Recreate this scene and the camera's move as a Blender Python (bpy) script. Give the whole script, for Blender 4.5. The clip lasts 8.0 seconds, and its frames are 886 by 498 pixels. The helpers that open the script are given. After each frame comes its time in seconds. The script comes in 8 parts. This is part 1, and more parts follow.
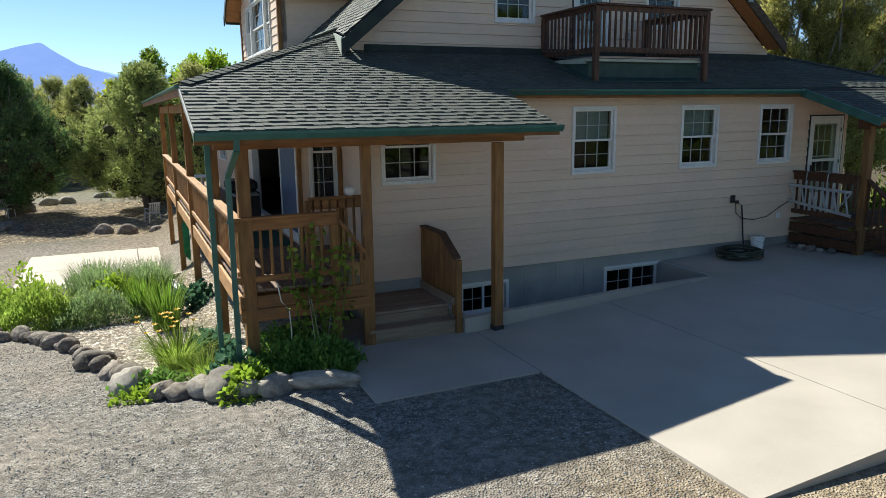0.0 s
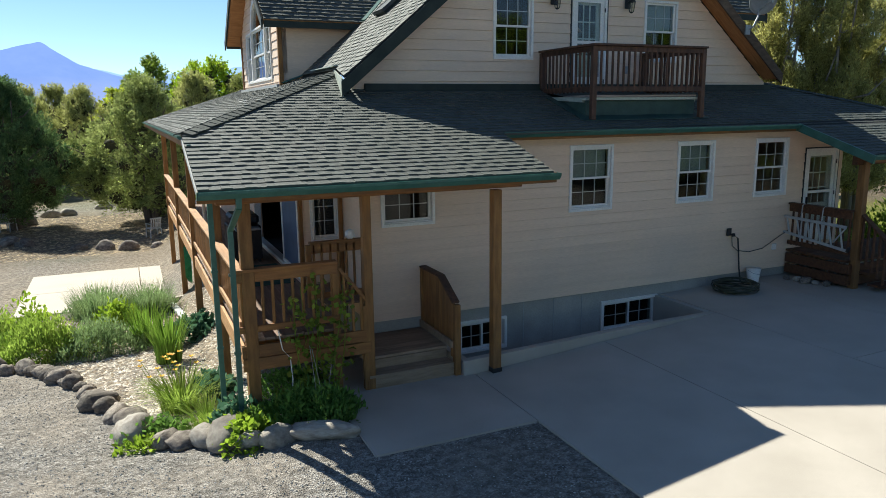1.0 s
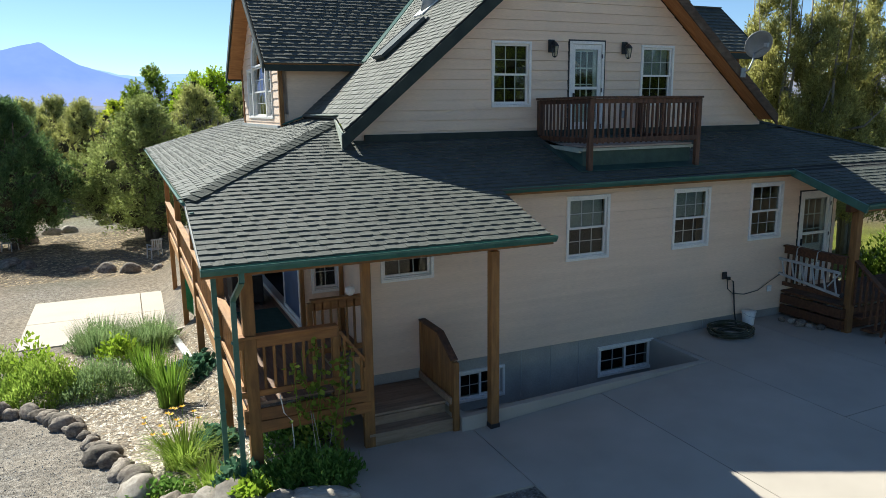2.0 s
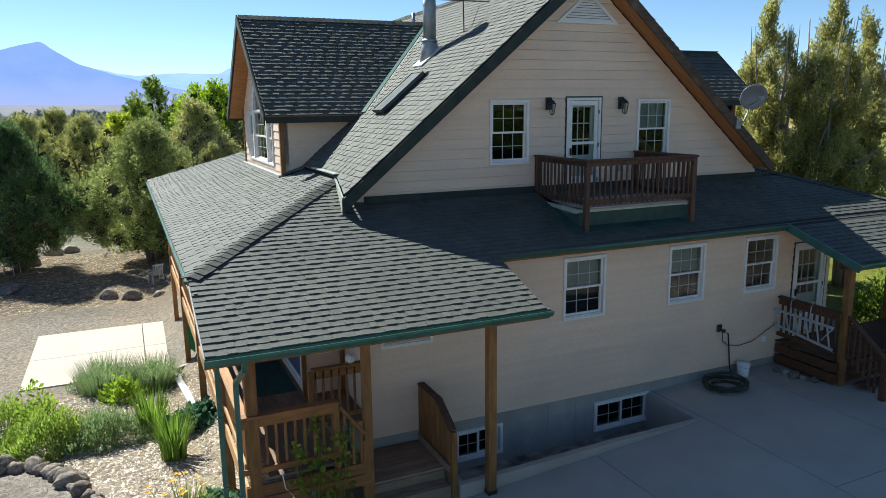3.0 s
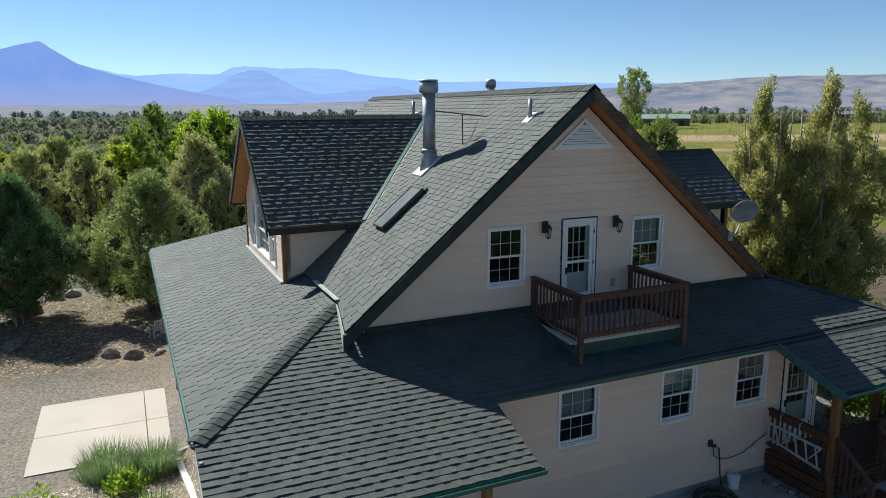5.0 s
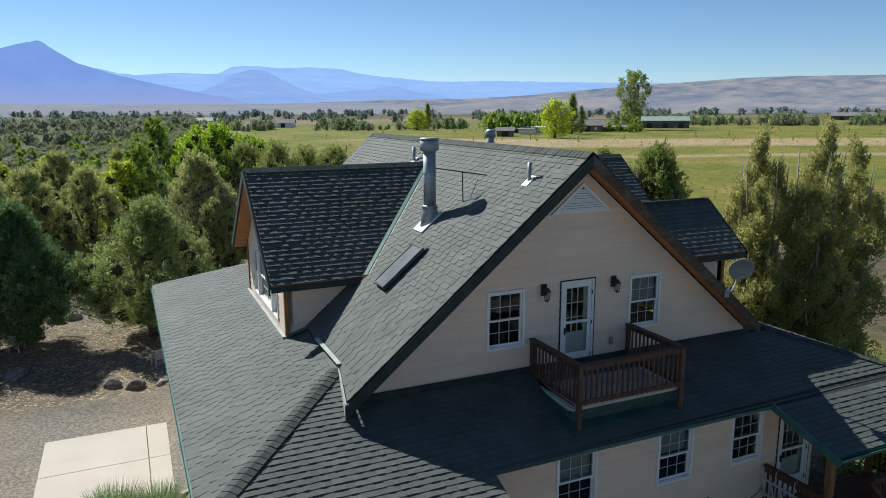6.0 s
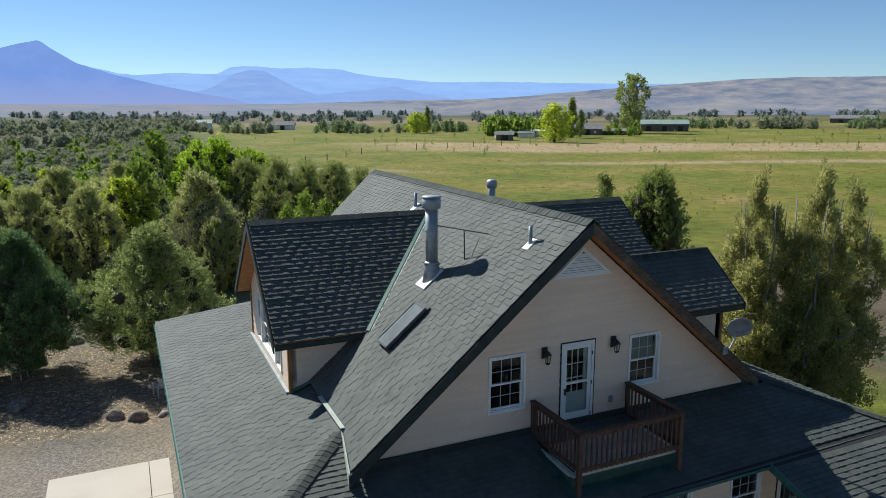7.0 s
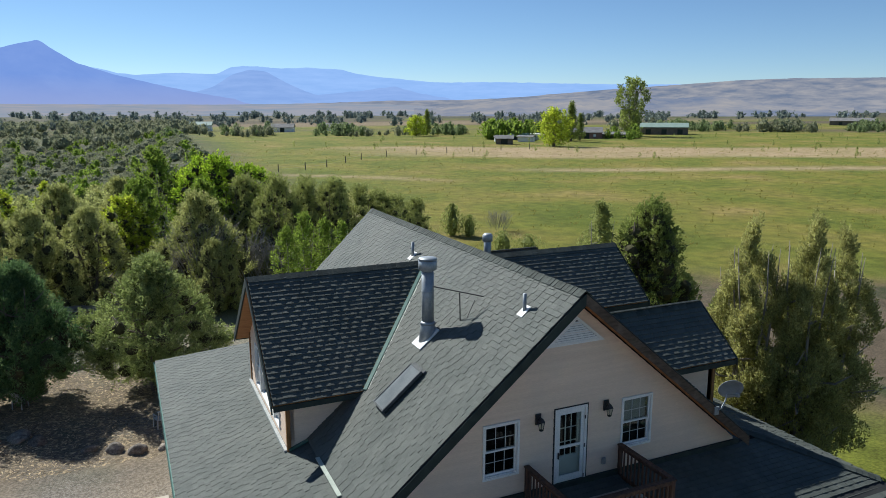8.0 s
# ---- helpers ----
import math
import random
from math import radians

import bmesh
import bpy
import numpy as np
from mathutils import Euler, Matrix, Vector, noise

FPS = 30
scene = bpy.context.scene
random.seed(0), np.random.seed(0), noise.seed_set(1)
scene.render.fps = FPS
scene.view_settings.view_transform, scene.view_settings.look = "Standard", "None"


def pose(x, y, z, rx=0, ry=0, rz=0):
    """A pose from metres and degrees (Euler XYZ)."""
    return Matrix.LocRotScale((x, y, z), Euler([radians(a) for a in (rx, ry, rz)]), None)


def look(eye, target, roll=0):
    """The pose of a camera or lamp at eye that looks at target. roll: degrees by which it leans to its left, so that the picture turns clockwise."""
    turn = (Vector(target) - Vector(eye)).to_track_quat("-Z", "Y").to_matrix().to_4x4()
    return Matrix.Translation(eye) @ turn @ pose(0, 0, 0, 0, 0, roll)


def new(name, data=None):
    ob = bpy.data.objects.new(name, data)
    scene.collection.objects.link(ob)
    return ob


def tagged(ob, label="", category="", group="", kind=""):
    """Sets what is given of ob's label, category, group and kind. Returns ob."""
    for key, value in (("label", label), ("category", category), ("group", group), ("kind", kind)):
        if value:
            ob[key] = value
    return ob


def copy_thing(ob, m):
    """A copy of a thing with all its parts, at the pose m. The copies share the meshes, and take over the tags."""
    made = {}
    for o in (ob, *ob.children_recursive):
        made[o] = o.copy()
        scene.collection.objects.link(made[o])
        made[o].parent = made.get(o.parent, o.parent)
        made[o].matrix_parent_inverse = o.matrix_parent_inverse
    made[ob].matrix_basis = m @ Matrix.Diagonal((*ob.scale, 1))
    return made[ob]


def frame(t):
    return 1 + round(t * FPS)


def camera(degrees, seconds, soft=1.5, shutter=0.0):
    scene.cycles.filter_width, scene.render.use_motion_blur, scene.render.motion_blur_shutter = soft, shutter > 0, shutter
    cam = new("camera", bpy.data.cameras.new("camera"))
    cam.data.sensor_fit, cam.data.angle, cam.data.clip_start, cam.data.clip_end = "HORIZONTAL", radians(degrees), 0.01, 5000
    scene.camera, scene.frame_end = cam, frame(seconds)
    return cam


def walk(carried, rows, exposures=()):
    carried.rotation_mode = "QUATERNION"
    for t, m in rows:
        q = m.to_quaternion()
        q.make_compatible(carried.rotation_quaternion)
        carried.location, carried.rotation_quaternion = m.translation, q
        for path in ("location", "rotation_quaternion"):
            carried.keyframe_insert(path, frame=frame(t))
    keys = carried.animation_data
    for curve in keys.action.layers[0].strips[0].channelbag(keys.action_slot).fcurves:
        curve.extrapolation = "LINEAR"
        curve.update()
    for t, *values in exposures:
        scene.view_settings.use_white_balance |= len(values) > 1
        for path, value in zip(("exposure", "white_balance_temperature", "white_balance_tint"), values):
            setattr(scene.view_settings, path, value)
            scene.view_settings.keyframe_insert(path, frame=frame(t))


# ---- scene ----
cam = camera(64.0, 8.0, soft=0.8)
PATH = [
    (0, (-9.251, -11.104, 3.441), (-8.452, -9.311, 3.055), -0.7),
    (0.5, (-9.243, -11.112, 3.792), (-8.445, -9.32, 3.405), -0.7),
    (1, (-9.232, -11.133, 4.165), (-8.434, -9.341, 3.777), -0.7),
    (1.5, (-9.222, -11.143, 4.595), (-8.423, -9.351, 4.208), -0.7),
    (3, (-9.164, -11.14, 6.305), (-8.365, -9.348, 5.915), -0.7),
    (3.5, (-9.135, -11.113, 6.911), (-8.335, -9.322, 6.523), -0.6),
    (4, (-9.111, -11.079, 7.547), (-8.31, -9.288, 7.159), -0.5),
    (4.5, (-9.096, -11.052, 8.203), (-8.294, -9.261, 7.817), -0.4),
    (6, (-9.077, -10.987, 10.285), (-8.273, -9.197, 9.897), -0.3),
    (6.5, (-9.096, -10.936, 10.981), (-8.291, -9.147, 10.594), -0.2),
    (7, (-9.102, -10.899, 11.7), (-8.296, -9.11, 11.313), -0.2),
    (7.5, (-9.073, -10.897, 12.477), (-8.267, -9.108, 12.09), -0.1),
    (8, (-9.001, -10.911, 13.262), (-8.194, -9.122, 12.875), -0.1),
]
walk(cam, [(t, look(eye, target, roll)) for t, eye, target, roll in PATH],
     [(0.0, 0.90, 6450, 3), (1.5, 0.97, 6450, 3), (3.0, 0.98, 6250, 4), (4.5, 0.66, 6100, 5), (6.0, 0.48, 6050, 5), (8.0, 0.43, 6000, 5)])

# ---- light ----
SUN_WAY = Vector((-0.266, 0.722, 0.675)).normalized()
world = bpy.data.worlds.new("world")
world.use_nodes = True
scene.world = world
wn = world.node_tree
wn.nodes.clear()
sky = wn.nodes.new("ShaderNodeTexSky")
sky.sky_type = "NISHITA"
sky.sun_disc = False
sky.sun_elevation = math.asin(SUN_WAY.z)
sky.sun_rotation = math.atan2(SUN_WAY.x, SUN_WAY.y)
sky.altitude = 1900
sky.air_density, sky.dust_density, sky.ozone_density = 0.9, 0.1, 4.0
bg = wn.nodes.new("ShaderNodeBackground")
bg.inputs["Strength"].default_value = 0.073
wout = wn.nodes.new("ShaderNodeOutputWorld")
wn.links.new(sky.outputs[0], bg.inputs[0])
wn.links.new(bg.outputs[0], wout.inputs[0])
sun = new("sun", bpy.data.lights.new("sun", "SUN"))
sun.data.energy, sun.data.angle, sun.data.color = 5.0, radians(0.55), (1.0, 0.95, 0.87)
sun.matrix_world = look(SUN_WAY * 60, (0, 0, 0))

# ---- materials ----
def rgb(c):
    return (c[0], c[1], c[2], 1.0)


def surf(name, a, b, scale=6.0, rough=0.75, bump=0.15, fine=60.0, stretch=(1, 1, 1), metal=0.0, vary=0.0, island=0.0, spec=0.4, c=None, cscale=0.6, cmix=0.5):
    """A two-scale procedural surface: colours a to b by a broad noise, c as stains, fine grain in the bump."""
    m = bpy.data.materials.new(name)
    m.use_nodes = True
    n, l = m.node_tree.nodes, m.node_tree.links
    p = n["Principled BSDF"]
    tc = n.new("ShaderNodeTexCoord")
    mp = n.new("ShaderNodeMapping")
    mp.inputs["Scale"].default_value = stretch
    l.new(tc.outputs["Object"], mp.inputs["Vector"])
    n1 = n.new("ShaderNodeTexNoise")
    n1.inputs["Scale"].default_value, n1.inputs["Detail"].default_value = scale, 6
    l.new(mp.outputs[0], n1.inputs["Vector"])
    ramp = n.new("ShaderNodeValToRGB")
    ramp.color_ramp.elements[0].position, ramp.color_ramp.elements[1].position = 0.32, 0.68
    ramp.color_ramp.elements[0].color, ramp.color_ramp.elements[1].color = rgb(a), rgb(b)
    l.new(n1.outputs["Fac"], ramp.inputs[0])
    col = ramp.outputs[0]
    n2 = n.new("ShaderNodeTexNoise")
    n2.inputs["Scale"].default_value, n2.inputs["Detail"].default_value = fine, 3
    l.new(mp.outputs[0], n2.inputs["Vector"])
    if c:
        n3 = n.new("ShaderNodeTexNoise")
        n3.inputs["Scale"].default_value, n3.inputs["Detail"].default_value = cscale, 5
        l.new(tc.outputs["Object"], n3.inputs["Vector"])
        r3 = n.new("ShaderNodeMapRange")
        r3.inputs["From Min"].default_value, r3.inputs["From Max"].default_value, r3.inputs["To Max"].default_value = 0.48, 0.68, cmix
        l.new(n3.outputs["Fac"], r3.inputs[0])
        mx = n.new("ShaderNodeMix")
        mx.data_type = "RGBA"
        l.new(r3.outputs[0], mx.inputs["Factor"])
        l.new(col, mx.inputs["A"])
        mx.inputs["B"].default_value = rgb(c)
        col = mx.outputs["Result"]
    grain = n.new("ShaderNodeMapRange")
    grain.inputs["To Min"].default_value, grain.inputs["To Max"].default_value = 0.78, 1.22
    l.new(n2.outputs["Fac"], grain.inputs[0])
    value = grain.outputs[0]
    for amount, kind, socket in ((vary, "ShaderNodeObjectInfo", "Random"), (island, "ShaderNodeNewGeometry", "Random Per Island")):
        if amount:
            g = n.new(kind)
            r = n.new("ShaderNodeMapRange")
            r.inputs["To Min"].default_value, r.inputs["To Max"].default_value = 1 - amount, 1 + amount
            l.new(g.outputs[socket], r.inputs[0])
            k = n.new("ShaderNodeMath")
            k.operation = "MULTIPLY"
            l.new(value, k.inputs[0])
            l.new(r.outputs[0], k.inputs[1])
            value = k.outputs[0]
    hsv = n.new("ShaderNodeHueSaturation")
    l.new(col, hsv.inputs["Color"])
    l.new(value, hsv.inputs["Value"])
    l.new(hsv.outputs[0], p.inputs["Base Color"])
    p.inputs["Roughness"].default_value, p.inputs["Metallic"].default_value = rough, metal
    p.inputs["Specular IOR Level"].default_value = spec
    if bump:
        bp = n.new("ShaderNodeBump")
        bp.inputs["Strength"].default_value, bp.inputs["Distance"].default_value = bump, 0.01
        l.new(n2.outputs["Fac"], bp.inputs["Height"])
        l.new(bp.outputs[0], p.inputs["Normal"])
    return m


M_SIDING = surf("painted_siding", (0.765, 0.568, 0.415), (0.825, 0.628, 0.47), 1.5, 0.6, 0.12, 30, (0.3, 0.3, 6), vary=0.02, c=(0.52, 0.46, 0.40), cscale=0.5, cmix=0.3)
M_WHITE = surf("white_vinyl", (0.76, 0.73, 0.68), (0.83, 0.80, 0.75), 3, 0.4, 0.03, 40)
M_WOOD = surf("stained_wood", (0.20, 0.092, 0.027), (0.34, 0.165, 0.052), 3, 0.65, 0.3, 30, (6, 6, 0.8), vary=0.15, c=(0.13, 0.07, 0.035), cscale=1.5)
# Grain along y, and lighter: sun on the west rails is in the colour.
M_WOODY_SUN = surf("stained_wood_sunlit", (0.36, 0.18, 0.07), (0.52, 0.285, 0.125), 3, 0.65, 0.3, 30, (8, 0.8, 8), vary=0.15, c=(0.16, 0.085, 0.04), cscale=1.5)
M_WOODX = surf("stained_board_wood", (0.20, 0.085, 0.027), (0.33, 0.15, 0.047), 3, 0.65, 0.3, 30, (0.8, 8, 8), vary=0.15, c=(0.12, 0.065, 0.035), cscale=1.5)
M_DARKWOOD = surf("weathered_dark_wood", (0.06, 0.03, 0.019), (0.15, 0.074, 0.043), 3, 0.7, 0.3, 30, (5, 5, 1), vary=0.2, c=(0.05, 0.03, 0.022), cscale=2)
M_DECK = surf("deck_boards", (0.16, 0.10, 0.07), (0.25, 0.165, 0.115), 3, 0.75, 0.3, 30, (6, 0.6, 6), vary=0.12)
M_GREEN = surf("green_painted_metal", (0.035, 0.11, 0.085), (0.055, 0.15, 0.12), 4, 0.4, 0.04, 30, c=(0.10, 0.17, 0.14), cscale=1.2, cmix=0.4)
M_PALEGREEN = surf("faded_green_flashing", (0.36, 0.40, 0.335), (0.46, 0.49, 0.42), 4, 0.45, 0.05, 30)
M_SHINGLE = surf("asphalt_shingle", (0.061, 0.070, 0.061), (0.089, 0.096, 0.084), 1.2, 0.75, 0.6, 160, island=0.11, spec=0.42, c=(0.113, 0.113, 0.098), cscale=0.35, cmix=0.5)
M_CAP = surf("cap_shingle", (0.05, 0.058, 0.051), (0.075, 0.083, 0.073), 2, 0.72, 0.6, 160, vary=0.2, spec=0.12)
M_ALU = surf("dull_aluminium", (0.30, 0.31, 0.30), (0.42, 0.43, 0.42), 5, 0.55, 0.05, 40)
M_FELT = surf("roof_underlay", (0.02, 0.021, 0.021), (0.035, 0.036, 0.035), 3, 0.95, 0.2)
M_CONC = surf("patio_concrete", (0.395, 0.35, 0.295), (0.46, 0.41, 0.35), 1.1, 0.85, 0.12, 90, c=(0.32, 0.285, 0.24), cscale=0.35, cmix=0.45)
M_PAD = surf("warm_pad_concrete", (0.47, 0.408, 0.335), (0.55, 0.482, 0.40), 0.8, 0.85, 0.1, 90, c=(0.42, 0.37, 0.31), cscale=0.4, cmix=0.4)
M_FOUND = surf("foundation_concrete", (0.335, 0.325, 0.295), (0.405, 0.39, 0.355), 1.6, 0.85, 0.15, 50, c=(0.26, 0.255, 0.24), cscale=0.9, cmix=0.5)
M_ROCK = surf("lava_rock", (0.10, 0.082, 0.068), (0.35, 0.305, 0.25), 2.5, 0.95, 1.0, 14, vary=0.55, c=(0.07, 0.05, 0.047), cscale=2.2, cmix=0.7)
M_PALEROCK = surf("river_boulder", (0.20, 0.175, 0.145), (0.42, 0.385, 0.33), 2.2, 0.9, 0.8, 16, vary=0.35, c=(0.16, 0.12, 0.09), cscale=2.0, cmix=0.6)
M_STEEL = surf("galvanised_steel", (0.27, 0.29, 0.305), (0.37, 0.39, 0.405), 6, 0.55, 0.08, 40, metal=0.6)
M_FLASH = surf("pale_flashing", (0.6, 0.6, 0.58), (0.7, 0.7, 0.68), 6, 0.5, 0.05)
M_BLACK = surf("black_metal", (0.018, 0.018, 0.02), (0.03, 0.03, 0.032), 6, 0.5, 0.05)
# Near-black: the darkness inside the house is put into this colour.
M_DARK = surf("unlit_interior", (0.035, 0.033, 0.03), (0.05, 0.047, 0.044), 2, 0.9, 0.0)
# Greyer than the frames: dimming by the glass is put into the colour.
M_GRILLE = surf("glass_dimmed_grille", (0.42, 0.43, 0.42), (0.5, 0.51, 0.5), 4, 0.6, 0.0)
M_BLIND = surf("window_blind", (0.30, 0.32, 0.30), (0.38, 0.40, 0.37), 4, 0.8, 0.05, 20)


def glass(name, tint=(0.012, 0.015, 0.016)):
    """Window glass: mostly clear, with a mirror-like sheen that grows at grazing angles."""
    m = bpy.data.materials.new(name)
    m.use_nodes = True
    n, l = m.node_tree.nodes, m.node_tree.links
    n.clear()
    out = n.new("ShaderNodeOutputMaterial")
    tr = n.new("ShaderNodeBsdfTransparent")
    tr.inputs[0].default_value = (0.80, 0.84, 0.82, 1)
    gl = n.new("ShaderNodeBsdfGlossy")
    gl.inputs["Roughness"].default_value = 0.02
    lw = n.new("ShaderNodeLayerWeight")
    pw, fr = n.new("ShaderNodeMath"), n.new("ShaderNodeMath")
    pw.operation, fr.operation = "POWER", "MULTIPLY_ADD"
    pw.inputs[1].default_value, fr.inputs[1].default_value, fr.inputs[2].default_value = 4.0, 0.7, 0.035
    l.new(lw.outputs["Facing"], pw.inputs[0])
    l.new(pw.outputs[0], fr.inputs[0])
    mix = n.new("ShaderNodeMixShader")
    l.new(fr.outputs[0], mix.inputs[0])
    l.new(tr.outputs[0], mix.inputs[1])
    l.new(gl.outputs[0], mix.inputs[2])
    l.new(mix.outputs[0], out.inputs[0])
    return m


M_GLASS = glass("window_glass")

# ---- building helpers ----
def box(bm, x0, x1, y0, y1, z0, z1):
    v = [bm.verts.new(p) for p in ((x0, y0, z0), (x1, y0, z0), (x1, y1, z0), (x0, y1, z0), (x0, y0, z1), (x1, y0, z1), (x1, y1, z1), (x0, y1, z1))]
    for f in ((0, 3, 2, 1), (4, 5, 6, 7), (0, 1, 5, 4), (1, 2, 6, 5), (2, 3, 7, 6), (3, 0, 4, 7)):
        bm.faces.new([v[i] for i in f])
    return bm


def prism(bm, poly, way):
    """The solid swept by a polygon of 3D points along way."""
    way = Vector(way)
    a = [bm.verts.new(p) for p in poly]
    b = [bm.verts.new(Vector(p) + way) for p in poly]
    bm.faces.new(a)
    bm.faces.new(b[::-1])
    k = len(a)
    for i in range(k):
        bm.faces.new((a[i], b[i], b[(i + 1) % k], a[(i + 1) % k]))
    return bm


def beam(bm, p, q, w, h, up=(0, 0, 1)):
    """A bar from p to q, w wide and h high, its axis in the middle."""
    p, q, up = Vector(p), Vector(q), Vector(up)
    d = (q - p).normalized()
    s = d.cross(up).normalized() * (w / 2)
    u = s.cross(d).normalized() * (h / 2)
    prism(bm, [p + s + u, p - s + u, p - s - u, p + s - u], q - p)
    return bm


def tube(bm, points, r, sides=8, cap=True):
    """A round bar through points; r a number or one for each point."""
    points = [Vector(p) for p in points]
    rs = r if isinstance(r, (list, tuple)) else [r] * len(points)
    rings = []
    for i, p in enumerate(points):
        d = (points[min(i + 1, len(points) - 1)] - points[max(i - 1, 0)]).normalized()
        a = d.orthogonal().normalized() if abs(d.z) < 0.9 else d.cross(Vector((0, 1, 0))).normalized()
        b = d.cross(a)
        rings.append([bm.verts.new(p + rs[i] * (math.cos(t) * a + math.sin(t) * b)) for t in (2 * math.pi * k / sides for k in range(sides))])
    for A, B in zip(rings, rings[1:]):
        # join each ring to the nearest turn of the next one
        best = min(range(sides), key=lambda s: (A[0].co - points[0] - B[s].co + points[0]).length)
        B[:] = B[best:] + B[:best]
        for k in range(sides):
            bm.faces.new((A[k], A[(k + 1) % sides], B[(k + 1) % sides], B[k]))
    if cap:
        bm.faces.new(rings[0][::-1])
        bm.faces.new(rings[-1])
    return bm


def mesh_of(name, bm, material, smooth=False, bevel=0.0):
    if bevel:
        bmesh.ops.bevel(bm, geom=list(bm.edges), offset=bevel, segments=1, affect="EDGES")
    bmesh.ops.recalc_face_normals(bm, faces=list(bm.faces))
    me = bpy.data.meshes.new(name)
    bm.to_mesh(me)
    bm.free()
    for f in me.polygons:
        f.use_smooth = smooth
    me.materials.append(material)
    return me


def part(name, bm, material, parent=None, label="", smooth=False, bevel=0.0):
    ob = new(name, bm if isinstance(bm, bpy.types.Mesh) else mesh_of(name, bm, material, smooth, bevel))
    ob.parent = parent
    return tagged(ob, label)


def thing(name, label, category, at=(0, 0, 0), group="", kind=""):
    ob = new(name)
    ob.location = at
    ob.empty_display_size = 0.2
    return tagged(ob, label, category, group, kind)


def bar(name, p, q, w, h, material, parent, label="", bevel=0.006):
    return part(name, beam(bmesh.new(), p, q, w, h, (0, 1, 0) if abs(Vector(q).x - Vector(p).x) + abs(Vector(q).y - Vector(p).y) < 1e-4 else (0, 0, 1)), material, parent, label, bevel=bevel)


def block(name, x0, x1, y0, y1, z0, z1, material, parent=None, label="", bevel=0.0):
    return part(name, box(bmesh.new(), x0, x1, y0, y1, z0, z1), material, parent, label, bevel=bevel)


def from_arrays(name, verts, faces, material):
    me = bpy.data.meshes.new(name)
    me.from_pydata(verts, [], faces)
    me.update()
    me.materials.append(material)
    return me

# ---- the house ----
PITCH = 10 / 12          # main roof and dormers
LOW = 4 / 12             # skirt roofs
RIDGE = 9.35
WALL_L, WALL_R, BACK = -5.65, 5.72, 15.4
UPPER = 1.93             # face of the upper gable wall
JOG_X, JOG_Y = -6.42, 1.45
FLOOR1, FLOOR2 = 1.08, 4.28
EAVE_W, EAVE_E = -8.45, 8.3
HIP_W, HIP_E = -5.22, 5.25


def front_z(y):
    return 3.892 + LOW * y


def west_z(x):
    return 3.83 + LOW * (x - EAVE_W)


def east_z(x):
    return 3.83 + LOW * (EAVE_E - x)


def main_z(x):
    return RIDGE - PITCH * abs(x)


house = thing("house", "cream-sided two-storey house with steep dark shingle roofs", "house")


def rect_minus(x0, x1, z0, z1, holes):
    """The rectangle without the holes, as rectangles."""
    xs = sorted({x0, x1, *[min(max(v, x0), x1) for h in holes for v in (h[0], h[1])]})
    out = []
    for a, b in zip(xs, xs[1:]):
        if b - a < 1e-4:
            continue
        cuts = sorted((h[2], h[3]) for h in holes if h[0] < (a + b) / 2 < h[1] and h[3] > z0 and h[2] < z1)
        z = z0
        for c, d in cuts:
            if c > z + 1e-4:
                out.append((a, b, z, min(c, z1)))
            z = max(z, d)
        if z < z1 - 1e-4:
            out.append((a, b, z, z1))
    merged = []
    for r in out:
        if merged and merged[-1][2:] == r[2:] and abs(merged[-1][1] - r[0]) < 1e-5:
            merged[-1] = (merged[-1][0], r[1], *r[2:])
        else:
            merged.append(r)
    return merged


COURSE = 0.2


